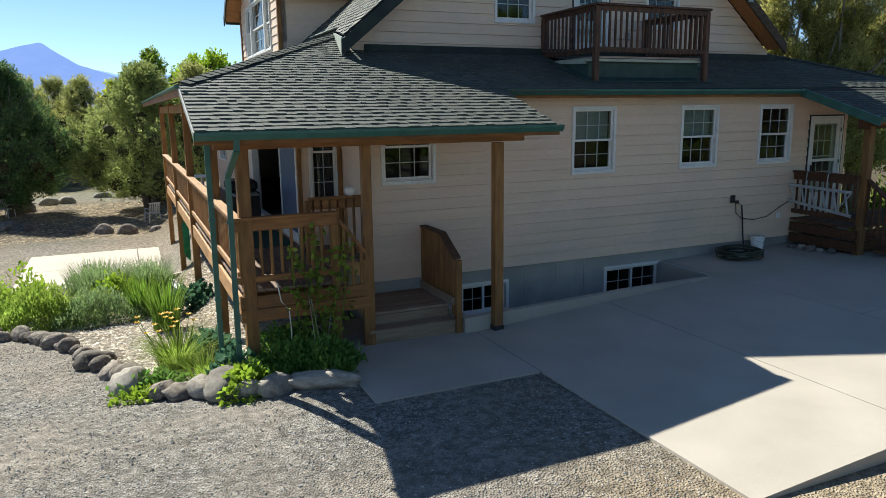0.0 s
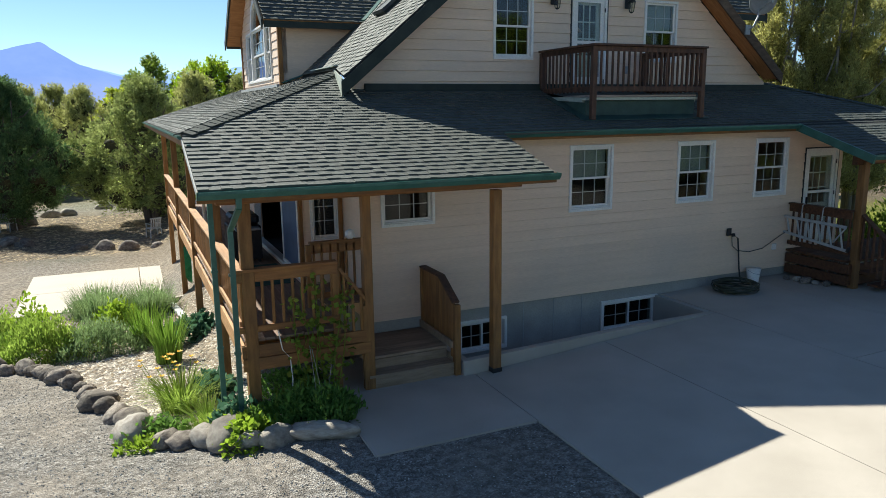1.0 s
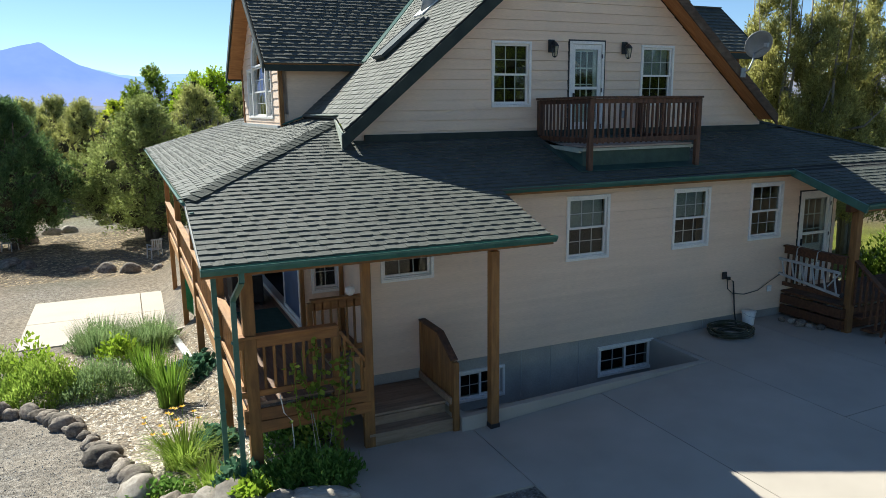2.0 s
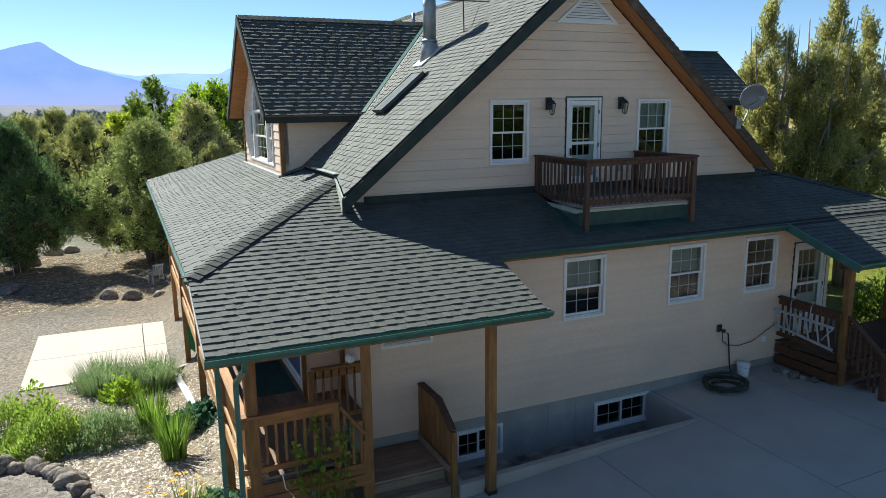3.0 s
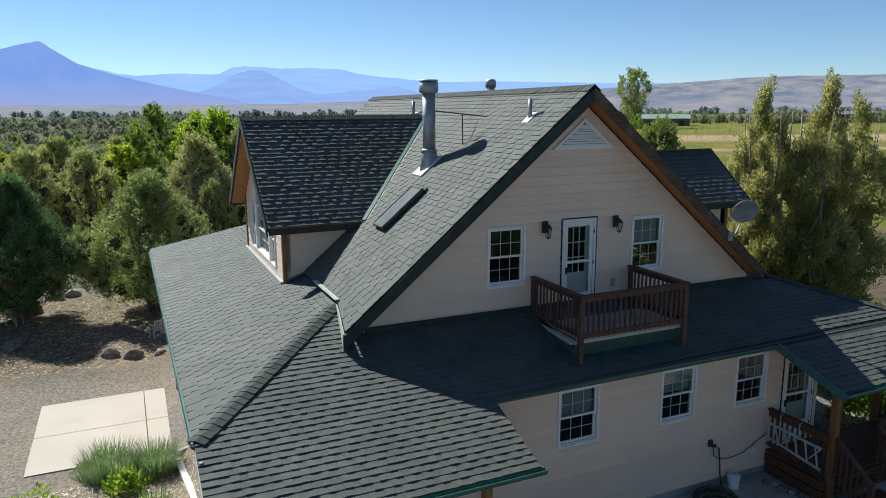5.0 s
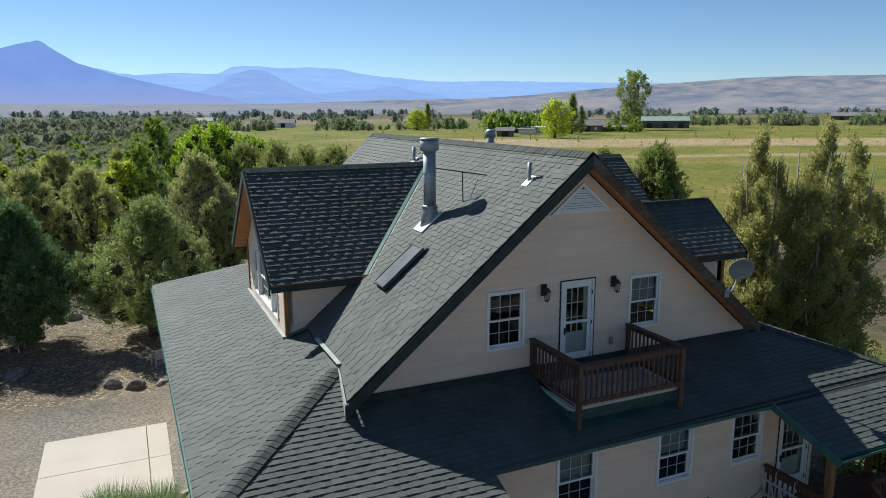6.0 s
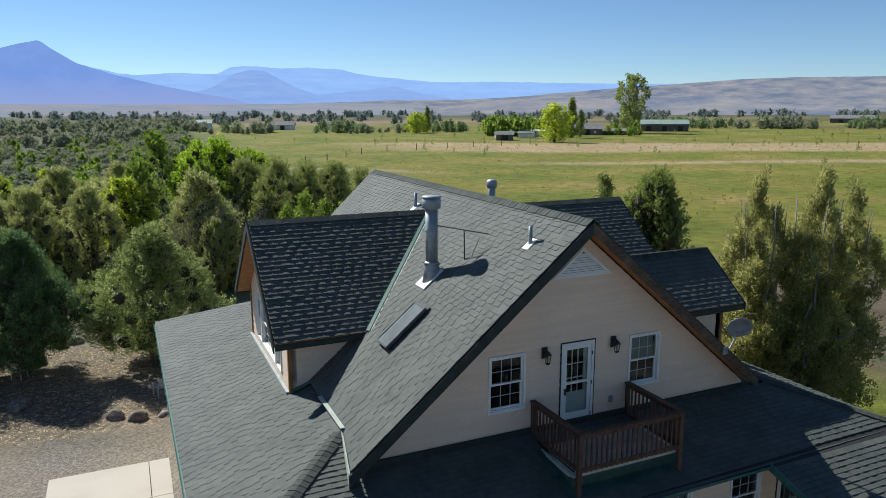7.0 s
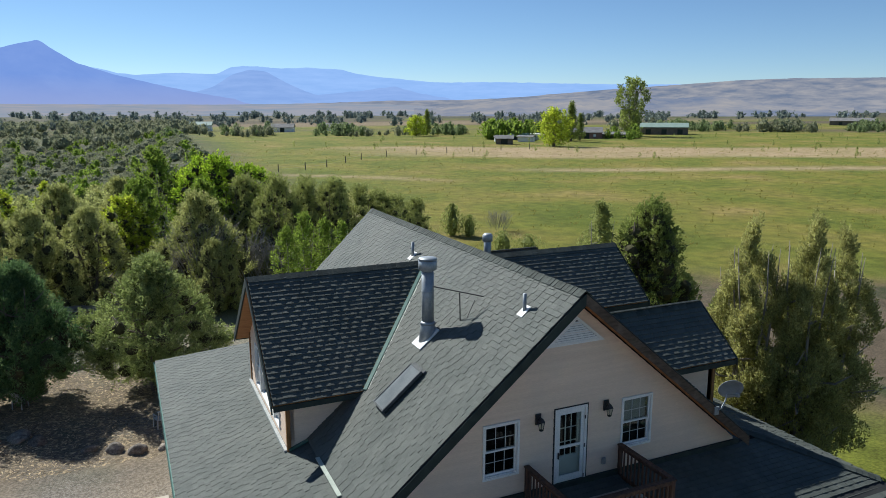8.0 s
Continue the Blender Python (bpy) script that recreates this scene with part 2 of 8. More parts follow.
def sided_wall(name, m, width, z0, z1, holes=(), left=None, right=None, thick=0.14, label=""):
    """A wall in its own frame (x along it, -y outwards), with lap boards. left and right give its ends by height."""
    left, right = left or (lambda z: 0.0), right or (lambda z: width)
    bm = bmesh.new()
    rows = int(math.ceil((z1 - z0) / COURSE))
    edges = [z0 + (z1 - z0) * i / rows for i in range(rows + 1)]
    for a, b in zip(edges, edges[1:]):
        la, ra, lb, rb = left(a), right(a), left(b), right(b)
        if ra - la < 0.02:
            continue
        for x0, x1, c, d in rect_minus(min(la, lb), max(ra, rb), a, b, holes):
            k0, k1 = abs(x0 - min(la, lb)) < 1e-6, abs(x1 - max(ra, rb)) < 1e-6
            p = [(left(c) if k0 else x0, 0.02, c), (right(c) if k1 else x1, 0.02, c), (right(d) if k1 else x1, 0.02, d), (left(d) if k0 else x0, 0.02, d)]
            if p[2][0] - p[3][0] < 0.001:
                p = [p[0], p[1], ((p[2][0] + p[3][0]) / 2, 0.02, d)]
            prism(bm, p, (0, thick, 0))
    wall = part(name, bm, M_SIDING, house, label)
    wall.matrix_basis = m
    for a, b in zip(edges, edges[1:]):
        la, ra, lb, rb = left(a), right(a), left(b), right(b)
        if ra - la < 0.05:
            continue
        for x0, x1, c, d in rect_minus(min(la, lb), max(ra, rb), a, b, holes):
            k0, k1 = abs(x0 - min(la, lb)) < 1e-6, abs(x1 - max(ra, rb)) < 1e-6
            pc0, pc1 = left(c) if k0 else x0, right(c) if k1 else x1
            pd0, pd1 = left(d) if k0 else x0, right(d) if k1 else x1
            if pd1 - pd0 < 0.002 or pc1 - pc0 < 0.002:
                pd0 = pd1 = (pd0 + pd1) / 2
                pd1 += 0.003
            lap = min(0.005, (d - c) * 0.3)
            yc = -0.022 + 0.018 * (c - a) / (b - a)
            yd = -0.022 + 0.018 * (d - a) / (b - a)
            piece = bmesh.new()
            v = [piece.verts.new(q) for q in ((pc0, yc, c), (pc1, yc, c), (pd1, yd, d - lap), (pd0, yd, d - lap), (pc0, 0.019, c), (pc1, 0.019, c), (pd1, 0.019, d - lap), (pd0, 0.019, d - lap))]
            for f in ((0, 1, 2, 3), (0, 4, 5, 1), (0, 3, 7, 4), (1, 5, 6, 2), (3, 2, 6, 7)):
                piece.faces.new([v[i] for i in f])
            part("siding_board", piece, M_SIDING, wall)
    return wall


def ring(bm, x0, x1, z0, z1, w, y0, y1):
    box(bm, x0, x1, y0, y1, z0, z0 + w)
    box(bm, x0, x1, y0, y1, z1 - w, z1)
    box(bm, x0, x0 + w, y0, y1, z0 + w, z1 - w)
    box(bm, x1 - w, x1, y0, y1, z0 + w, z1 - w)
    return bm


def grille(bm, x0, x1, z0, z1, cols, rows, y, w=0.014):
    for i in range(1, cols):
        x = x0 + (x1 - x0) * i / cols
        box(bm, x - w / 2, x + w / 2, y, y + 0.012, z0, z1)
    for i in range(1, rows):
        z = z0 + (z1 - z0) * i / rows
        box(bm, x0, x1, y + 0.001, y + 0.011, z - w / 2, z + w / 2)
    return bm


def window(m, w, h, cols=3, rows=2, slider=False, blind=0.0, label=""):
    """A white vinyl window, w by h over its trim, its lower left corner at m."""
    win = tagged(new("window"), label)
    win.parent, win.matrix_basis = house, m
    t = 0.055
    part("window_frame", ring(bmesh.new(), 0, w, 0, h, t, -0.045, 0.10), M_WHITE, win, bevel=0.005)
    part("window_sill", box(bmesh.new(), t, w - t, -0.02, 0.09, t + 0.002, t + 0.02), M_WHITE, win)
    if slider:
        spans = [(t, w / 2 + 0.02, t, h - t, 0.0), (w / 2 - 0.02, w - t, t, h - t, 0.035)]
    else:
        spans = [(t, w - t, h * 0.5 - 0.02, h - t, 0.0), (t, w - t, t + 0.02, h * 0.5 + 0.02, 0.035)]
    for x0, x1, z0, z1, y in spans:
        part("sash", ring(bmesh.new(), x0 + 0.002, x1 - 0.002, z0, z1, 0.04, y, y + 0.034), M_WHITE, win)
        part("grille", grille(bmesh.new(), x0 + 0.042, x1 - 0.042, z0 + 0.04, z1 - 0.04, cols, rows, y + 0.012), M_GRILLE, win)
        pane = part("pane", box(bmesh.new(), x0 + 0.03, x1 - 0.03, y + 0.02, y + 0.026, z0 + 0.03, z1 - 0.03), M_GLASS, win)
        pane.visible_shadow = False
    if blind:
        part("blind", box(bmesh.new(), t + 0.03, w - t - 0.03, 0.12, 0.13, h - t - (h - 2 * t) * blind, h - t), M_BLIND, win, "pale pleated blind half lowered")
    return win


def at_front(x, y, z):
    return Matrix.Translation((x, y, z))


def at_west(x, y, z):
    """The frame of a wall that faces west: its x runs towards the front."""
    return Matrix.Translation((x, y, z)) @ Matrix.Rotation(radians(-90), 4, "Z")


def at_east(x, y, z):
    return Matrix.Translation((x, y, z)) @ Matrix.Rotation(radians(90), 4, "Z")


def glazed_door(m, w, h, label):
    door = tagged(new("door"), label)
    door.parent, door.matrix_basis = house, m
    frame_bm = bmesh.new()
    box(frame_bm, 0, 0.06, -0.04, 0.10, 0, h)
    box(frame_bm, w - 0.06, w, -0.04, 0.10, 0, h)
    box(frame_bm, 0.06, w - 0.06, -0.04, 0.10, h - 0.06, h)
    part("door_frame", frame_bm, M_WHITE, door, bevel=0.004)
    seal = bmesh.new()
    box(seal, -0.03, -0.001, -0.03, 0.05, 0, h + 0.03)
    box(seal, w + 0.001, w + 0.03, -0.03, 0.05, 0, h + 0.03)
    box(seal, -0.001, w + 0.001, -0.03, 0.05, h + 0.001, h + 0.03)
    part("seal", seal, M_BLACK, door, "dark weather seal")
    leaf = bmesh.new()
    x0, x1, z0, z1 = 0.065, w - 0.065, 0.02, h - 0.065
    box(leaf, x0, x0 + 0.09, -0.012, 0.03, z0, z1)
    box(leaf, x1 - 0.09, x1, -0.012, 0.03, z0, z1)
    box(leaf, x0 + 0.09, x1 - 0.09, -0.012, 0.03, z1 - 0.10, z1)
    box(leaf, x0 + 0.09, x1 - 0.09, -0.012, 0.03, z0, z0 + 0.42)
    box(leaf, x0 + 0.09, x1 - 0.09, -0.014, 0.028, h * 0.53, h * 0.53 + 0.06)
    part("storm_door", leaf, M_WHITE, door)
    for a, b in ((z0 + 0.42, h * 0.53), (h * 0.53 + 0.06, z1 - 0.10)):
        pane = part("pane", box(bmesh.new(), x0 + 0.09, x1 - 0.09, 0.006, 0.012, a, b), M_GLASS, door)
        pane.visible_shadow = False
    inner = bmesh.new()
    box(inner, x0, x1, 0.075, 0.11, z0, h * 0.42)
    box(inner, x0, x0 + 0.14, 0.075, 0.11, h * 0.42, z1)
    box(inner, x1 - 0.14, x1, 0.075, 0.11, h * 0.42, z1)
    box(inner, x0 + 0.14, x1 - 0.14, 0.075, 0.11, z1 - 0.14, z1)
    grille(inner, x0 + 0.14, x1 - 0.14, h * 0.42, z1 - 0.14, 3, 3, 0.085, 0.025)
    part("inner_door", inner, M_WHITE, door)
    part("handle", box(bmesh.new(), x0 + 0.035, x0 + 0.06, -0.06, -0.012, h * 0.42, h * 0.42 + 0.16), M_BLACK, door, "black lever handle", bevel=0.006)
    for z in (0.3, h * 0.5, h - 0.35):
        part("hinge", box(bmesh.new(), x1 - 0.012, x1 + 0.012, -0.05, -0.04, z, z + 0.09), M_BLACK, door)
    return door


# main floor, front
W1, W2, W3, WK = (-1.69, -0.70, 2.22, 3.47), (0.88, 1.86, 2.22, 3.47), (3.0, 3.97, 2.22, 3.47), (-5.41, -4.43, 2.22, 3.47)
ED = (4.53, 5.56, FLOOR1, 3.2)
SIDE0 = 0.60
holes = [(a - WALL_L + 0.03, b - WALL_L - 0.03, c + 0.03, d - 0.03) for a, b, c, d in (W1, W2, W3, WK)]
holes.append((ED[0] - WALL_L + 0.03, ED[1] - WALL_L - 0.03, ED[2], ED[3] - 0.03))
sided_wall("wall", at_front(WALL_L, 0, 0), WALL_R - WALL_L, SIDE0, 3.88, holes, label="cream lap-sided front wall in shade")
for (a, b, c, d), cover in zip((W1, W2, W3, WK), (0.52, 0.48, 0.0, 0.0)):
    window(at_front(a, 0, c), b - a, d - c, blind=cover, label="white vinyl sash window with grilles")
glazed_door(at_front(ED[0], 0, ED[2]), ED[1] - ED[0], ED[3] - ED[2], "white storm door with glazed panels")

# jog of the west rooms, with a window and sliding doors to the deck
sided_wall("wall", at_west(WALL_L, JOG_Y, 0), JOG_Y, SIDE0, 3.75, label="short cream return wall beside the deck")
JW = (0.16, 0.72, 1.80, 3.65)
sided_wall("wall", at_front(JOG_X, JOG_Y, 0), WALL_L - JOG_X, SIDE0, 4.2, [(JW[0] + 0.03, JW[1] - 0.03, JW[2] + 0.03, JW[3] - 0.03)], label="narrow cream wall under the porch roof")
window(at_front(JOG_X + JW[0], JOG_Y, JW[2]), JW[1] - JW[0], JW[3] - JW[2], 2, 3, label="narrow white gridded window beside the deck")
# Flat blue fill, set in the door leaves in place of clear glass.
M_BLUE = surf("blue_door_panel", (0.05, 0.085, 0.15), (0.07, 0.11, 0.19), 3, 0.45, 0.05, 30)
SD = (9.0, 13.75, FLOOR1, 3.15)
length = BACK - JOG_Y
sided_wall("wall", at_west(JOG_X, BACK, 0), length, SIDE0, 4.2, [SD, (7.0, 8.4, 2.0, 3.3), (3.0, 4.4, 2.0, 3.3)], label="cream west wall behind the deck")
slider = tagged(new("sliding_door"), "white-framed glass sliding door with blue panels, slid open")
slider.parent, slider.matrix_basis = house, at_west(JOG_X, BACK, 0)
part("door_frame", ring(bmesh.new(), SD[0], SD[1], SD[2], SD[3], 0.06, -0.03, 0.12), M_WHITE, slider)
for k in range(2):
    x0 = SD[1] - (1.62 if k == 0 else 1.20)
    y0 = 0.0 + 0.05 * k
    part("door_panel", ring(bmesh.new(), x0, SD[1] - 0.06, SD[2] + 0.06, SD[3] - 0.06, 0.07, y0, y0 + 0.04), M_WHITE, slider)
    part("panel", box(bmesh.new(), x0 + 0.06, SD[1] - 0.12, y0 + 0.016, y0 + 0.024, SD[2] + 0.12, SD[3] - 0.12), M_BLUE, slider, "dark blue panel filling the door leaf")
for a in (7.0, 3.0):
    window(at_west(JOG_X, BACK - a, 2.0), 1.4, 1.3, label="white vinyl window behind the deck")

for cx, cy in ((JOG_X - 0.02, JOG_Y - 0.025), (WALL_L - 0.06, JOG_Y - 0.06)):
    bar("corner_trim", (cx, cy, SIDE0), (cx, cy, 3.7), 0.075, 0.075, M_WOOD, house, "brown corner board")

# east and back walls, plain
block("wall", WALL_R - 0.14, WALL_R, 0.18, BACK, -0.4, 3.75, M_SIDING, house, "plain cream east wall")
block("wall", JOG_X, WALL_R, BACK, BACK + 0.14, -1.6, 4.2, M_SIDING, house, "plain cream back wall")
# Unseen inner floors and walls, added so the panes look into dark rooms.
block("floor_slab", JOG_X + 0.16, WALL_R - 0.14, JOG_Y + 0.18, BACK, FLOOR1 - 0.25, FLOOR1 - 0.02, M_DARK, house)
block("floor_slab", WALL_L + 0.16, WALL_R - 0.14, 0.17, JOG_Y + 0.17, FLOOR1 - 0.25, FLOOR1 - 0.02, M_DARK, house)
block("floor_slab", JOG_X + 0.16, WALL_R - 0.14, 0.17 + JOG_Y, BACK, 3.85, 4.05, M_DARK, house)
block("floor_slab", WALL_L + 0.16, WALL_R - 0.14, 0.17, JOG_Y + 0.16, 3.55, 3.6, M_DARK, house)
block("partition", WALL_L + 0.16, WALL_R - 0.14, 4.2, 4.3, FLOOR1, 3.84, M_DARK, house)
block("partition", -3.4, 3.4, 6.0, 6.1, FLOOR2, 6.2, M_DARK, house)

# foundation with its light well
def patio_top(x):
    return float(np.interp(x, (-4.5, 0.6, 4.0), (0.0, 0.36, 0.43)))


footings = []
B1, B2 = (-4.0, -2.99, -0.24, 0.37), (-0.85, 0.55, -0.27, 0.37)
for x0, x1, z0, z1 in rect_minus(WALL_L + 0.03, WALL_R - 0.03, -1.9, SIDE0, [(a + 0.03, b - 0.03, c + 0.03, d - 0.03) for a, b, c, d in (B1, B2)]):
    footings.append((x0, x1, 0.03, 0.25, z0, z1))
footings += [(WALL_L + 0.03, WALL_L + 0.25, 0.25, JOG_Y, -1.9, SIDE0), (JOG_X + 0.03, JOG_X + 0.25, JOG_Y + 0.03, BACK, -1.9, SIDE0), (JOG_X + 0.25, WALL_L + 0.03, JOG_Y + 0.03, JOG_Y + 0.25, -1.9, SIDE0)]
for f in footings:
    part("foundation", box(bmesh.new(), *f), M_FOUND, house, "grey poured concrete foundation with form marks")
for a, b, c, d in (B1, B2):
    window(at_front(a, 0.03, c), b - a, d - c, 2, 2, slider=True, label="low white basement slider window")
for x in (-2.62, -1.95, -1.30, 1.9, 3.1):
    z0 = -0.35 if x < 0 else patio_top(x)
    part("form_seam", box(bmesh.new(), x - 0.008, x + 0.008, 0.024, 0.03, z0, SIDE0 - 0.01), M_ALU, house)
# Added inner wall in the dark room colour, behind the basement panes.
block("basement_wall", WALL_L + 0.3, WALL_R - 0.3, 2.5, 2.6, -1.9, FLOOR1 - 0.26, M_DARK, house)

# upper gable
GW1, GW2, GD = (-2.27, -1.34, 5.13, 6.45), (1.49, 2.42, 5.13, 6.45), (-0.40, 0.49, 4.36, 6.49)
half = (RIDGE - 0.28 - 4.3) / PITCH
gable_left = lambda z: max(half - 5.24, half - (RIDGE - 0.28 - z) / PITCH)
gable_right = lambda z: 2 * half - gable_left(z)
sided_wall("wall", at_front(-half, UPPER, 0), 2 * half, 4.3, RIDGE - 0.30, [(a + half + 0.03, b + half - 0.03, c + 0.03, d - 0.03) for a, b, c, d in (GW1, GW2, GD)], gable_left, gable_right, label="cream lap-sided gable wall in shade")
for a, b, c, d in (GW1, GW2):
    window(at_front(a, UPPER, c), b - a, d - c, blind=0.5 if a > 0 else 0.0, label="white vinyl gable window with grilles")
glazed_door(at_front(GD[0], UPPER, GD[2]), GD[1] - GD[0], GD[3] - GD[2], "white storm door onto the balcony")
vent = tagged(new("gable_vent"), "white triangular louvred gable vent")
vent.parent, vent.matrix_basis = house, at_front(0.085, UPPER - 0.03, 8.02)
vb = bmesh.new()
tri = [(-0.80, 0.0), (0.80, 0.0), (0.0, 0.66)]
inner = [(-0.63, 0.065), (0.63, 0.065), (0.0, 0.575)]
for i in range(3):
    j = (i + 1) % 3
    prism(vb, [(tri[i][0], -0.025, tri[i][1]), (tri[j][0], -0.025, tri[j][1]), (inner[j][0], -0.025, inner[j][1]), (inner[i][0], -0.025, inner[i][1])], (0, 0.05, 0))
part("vent_frame", vb, M_WHITE, vent)
# Dark sheet covering the siding between the slats.
part("backing", prism(bmesh.new(), [(inner[i][0], 0.012, inner[i][1]) for i in range(3)], (0, 0.006, 0)), M_DARK, vent, "dark sheet behind the slats")
for i in range(9):
    z = 0.085 + i * 0.052
    hw = 0.64 * (1 - (z - 0.05) / 0.53)
    part("slat", beam(bmesh.new(), (-hw, -0.005, z), (hw, -0.005, z), 0.012, 0.042, (0, 0.35, 1)), M_WHITE, vent)

# ---- roofs ----
def spans_at(poly, v):
    xs = []
    for (a, b), (c, d) in zip(poly, poly[1:] + poly[:1]):
        if (b <= v < d) or (d <= v < b):
            xs.append(a + (v - b) * (c - a) / (d - b))
    xs.sort()
    return list(zip(xs[::2], xs[1::2]))


EXPOSE = 0.147


def shingled(name, poly, origin, u, v, label, single=None, thick=0.10, seed=1, under=None, tabs=(0.022, 0.010), curl=False, g=0.0022):
    """A roof slope: poly in (u, v) metres from origin, u along the eave, v up the slope. A deck with single shingles laid in courses."""
    rnd = random.Random(seed)
    origin, u, v = Vector(origin), Vector(u).normalized(), Vector(v).normalized()
    n = u.cross(v).normalized()
    if n.z < 0:
        n = -n
    bm = bmesh.new()
    prism(bm, [origin + u * a + v * b - n * 0.005 for a, b in poly], n * -thick)
    roof = part(name, bm, under or M_FELT, house, label)
    verts, faces = [], []
    top = max(b for a, b in poly)
    j = 0
    while j * EXPOSE < top - 0.01:
        v0, v1 = j * EXPOSE, min((j + 1) * EXPOSE + 0.02, top)
        for (a0, a1), (b0, b1) in zip(spans_at(poly, v0 + 1e-4), spans_at(poly, v1 - 1e-4) or spans_at(poly, v0 + 2e-4)):
            cuts, x = [], a0 + rnd.uniform(0.05, 0.4)
            while x < a1 - 0.05:
                cuts.append(x)
                x += rnd.uniform(0.10, 0.19)
            ends = [a0] + cuts + [a1]
            raised = rnd.random() < 0.5
            for k, (c, d) in enumerate(zip(ends, ends[1:])):
                raised = not raised if rnd.random() < 0.85 else raised
                e = b0 if k == 0 else min(max(c, b0), b1)
                f = b1 if k == len(ends) - 2 else min(max(d, b0), b1)
                h = tabs[0] if raised else tabs[1]
                drop = rnd.uniform(-0.004, 0.004)
                quad = [(c + g, v0 + drop, h), (d - g, v0 + drop, h), (f - g, v1, 0.004), (e + g, v1, 0.004), (c + g, v0 + drop, -0.004), (d - g, v0 + drop, -0.004)]
                pts = [origin + u * q[0] + v * q[1] + n * q[2] for q in quad]
                fs = ((0, 1, 2, 3), (4, 5, 1, 0), (4, 0, 3), (5, 2, 1))
                if curl:
                    m = 0.125
                    pts += [origin + u * q + v * (v0 + m) + n * 0.0045 for q in (c + g, d - g)]
                    fs = ((6, 7, 2, 3), (0, 1, 7, 6), (4, 5, 1, 0), (4, 0, 6), (5, 7, 1))
                mid = (pts[0] + pts[2]) / 2
                if single and single(mid):
                    me = from_arrays("shingle", [p - mid for p in pts], fs, M_SHINGLE_ONE)
                    ob = new("shingle", me)
                    ob.location, ob.parent = mid, roof
                else:
                    k0 = len(verts)
                    verts.extend(pts)
                    faces.extend(tuple(i + k0 for i in f) for f in fs)
        j += 1
    tagged(part("shingle", from_arrays("shingle", verts, faces, M_SHINGLE), M_SHINGLE, roof), kind="stuff")
    return roof


M_SHINGLE_ONE = surf("asphalt_shingle_tab", (0.061, 0.070, 0.061), (0.089, 0.096, 0.084), 1.2, 0.75, 0.6, 160, vary=0.08, spec=0.42)
CL, CP = math.hypot(1, LOW), math.hypot(1, PITCH)


def front_uv(x, y):
    return (x, (y - PORCH_Y) * CL)


PORCH_Y, MID_Y = -2.05, -0.37
PORCH_XR, PORCH_XL = -3.35, EAVE_W
EAST_X = 3.76
hip_w = lambda y: y + 0.062 / LOW + EAVE_W + 0.0   # x of the west hip at y
HIPW_Y = 3.83 / LOW - 3.892 / LOW                   # y at which the front slope is as high as the side eaves
top_y = HIPW_Y + (HIP_W - EAVE_W)
top_e = HIPW_Y + (EAVE_E - HIP_E)
front_poly = [front_uv(PORCH_XL, PORCH_Y), front_uv(PORCH_XR, PORCH_Y), front_uv(PORCH_XR, MID_Y), front_uv(EAST_X, MID_Y), front_uv(EAST_X, PORCH_Y), front_uv(EAVE_E, PORCH_Y),
              front_uv(EAVE_E, HIPW_Y), front_uv(HIP_E, top_e), front_uv(HIP_E, UPPER + 0.02), front_uv(HIP_W, UPPER + 0.02), front_uv(HIP_W, top_y), front_uv(EAVE_W, HIPW_Y)]
shingled("roof", front_poly, (0, PORCH_Y, front_z(PORCH_Y)), (1, 0, 0), (0, 1, LOW), "low-pitched dark green-grey shingle roof over porch and front", lambda p: p.x < -3.2 and p.y < -1.20, seed=3, tabs=(0.025, 0.016), g=0.0007)
WEST_END = 14.6
west_poly = [(0, 0), (WEST_END + 2.5 - HIPW_Y, 0), (WEST_END - HIPW_Y, (HIP_W - EAVE_W) * CL), (top_y - HIPW_Y, (HIP_W - EAVE_W) * CL)]
shingled("roof", west_poly, (EAVE_W, HIPW_Y, 3.83), (0, 1, 0), (1, 0, LOW), "low-pitched shingle roof over the west deck", seed=4)
east_poly = [(0, 0), (WEST_END - HIPW_Y, 0), (WEST_END - HIPW_Y, (EAVE_E - HIP_E) * CL), (top_e - HIPW_Y, (EAVE_E - HIP_E) * CL)]
shingled("roof", east_poly, (EAVE_E, HIPW_Y, 3.83), (0, 1, 0), (-1, 0, LOW), "low-pitched shingle roof on the east side", seed=5)
RAKE, RIDGE_END = 1.47, 16.0
main_len = 5.24 * CP
# west slope, with a hipped far end
FOOT = 0.27             # how far the rake runs on below the main slope at the front corner
foot = FOOT * CP
west_main = [(0, 0), (1.5, foot), (RIDGE_END - RAKE - 1.6, foot), (RIDGE_END - RAKE, main_len + foot), (0, main_len + foot)]
shingled("roof", west_main, (-5.24 - FOOT, RAKE, main_z(5.24 + FOOT)), (0, 1, 0), (1, 0, PITCH), "steep sunlit west slope of shingles", seed=6, thick=0.16)
shingled("roof", [(0, 0), (RIDGE_END - RAKE, 0), (RIDGE_END - RAKE, main_len), (0, main_len)], (5.24, RAKE, main_z(5.24)), (0, 1, 0), (-1, 0, PITCH), "steep east slope of shingles", seed=7, thick=0.16)

# wood fascias, rake boards, soffits
M_FASCIA = surf("dark_rake_board", (0.018, 0.028, 0.024), (0.035, 0.046, 0.038), 4, 0.7, 0.2, 30, vary=0.1)
M_WEATHERED = surf("weathered_rake_board", (0.055, 0.036, 0.024), (0.12, 0.08, 0.052), 4, 0.8, 0.4, 25, (1, 4, 4), c=(0.2, 0.15, 0.11), cscale=2.5, cmix=0.5)
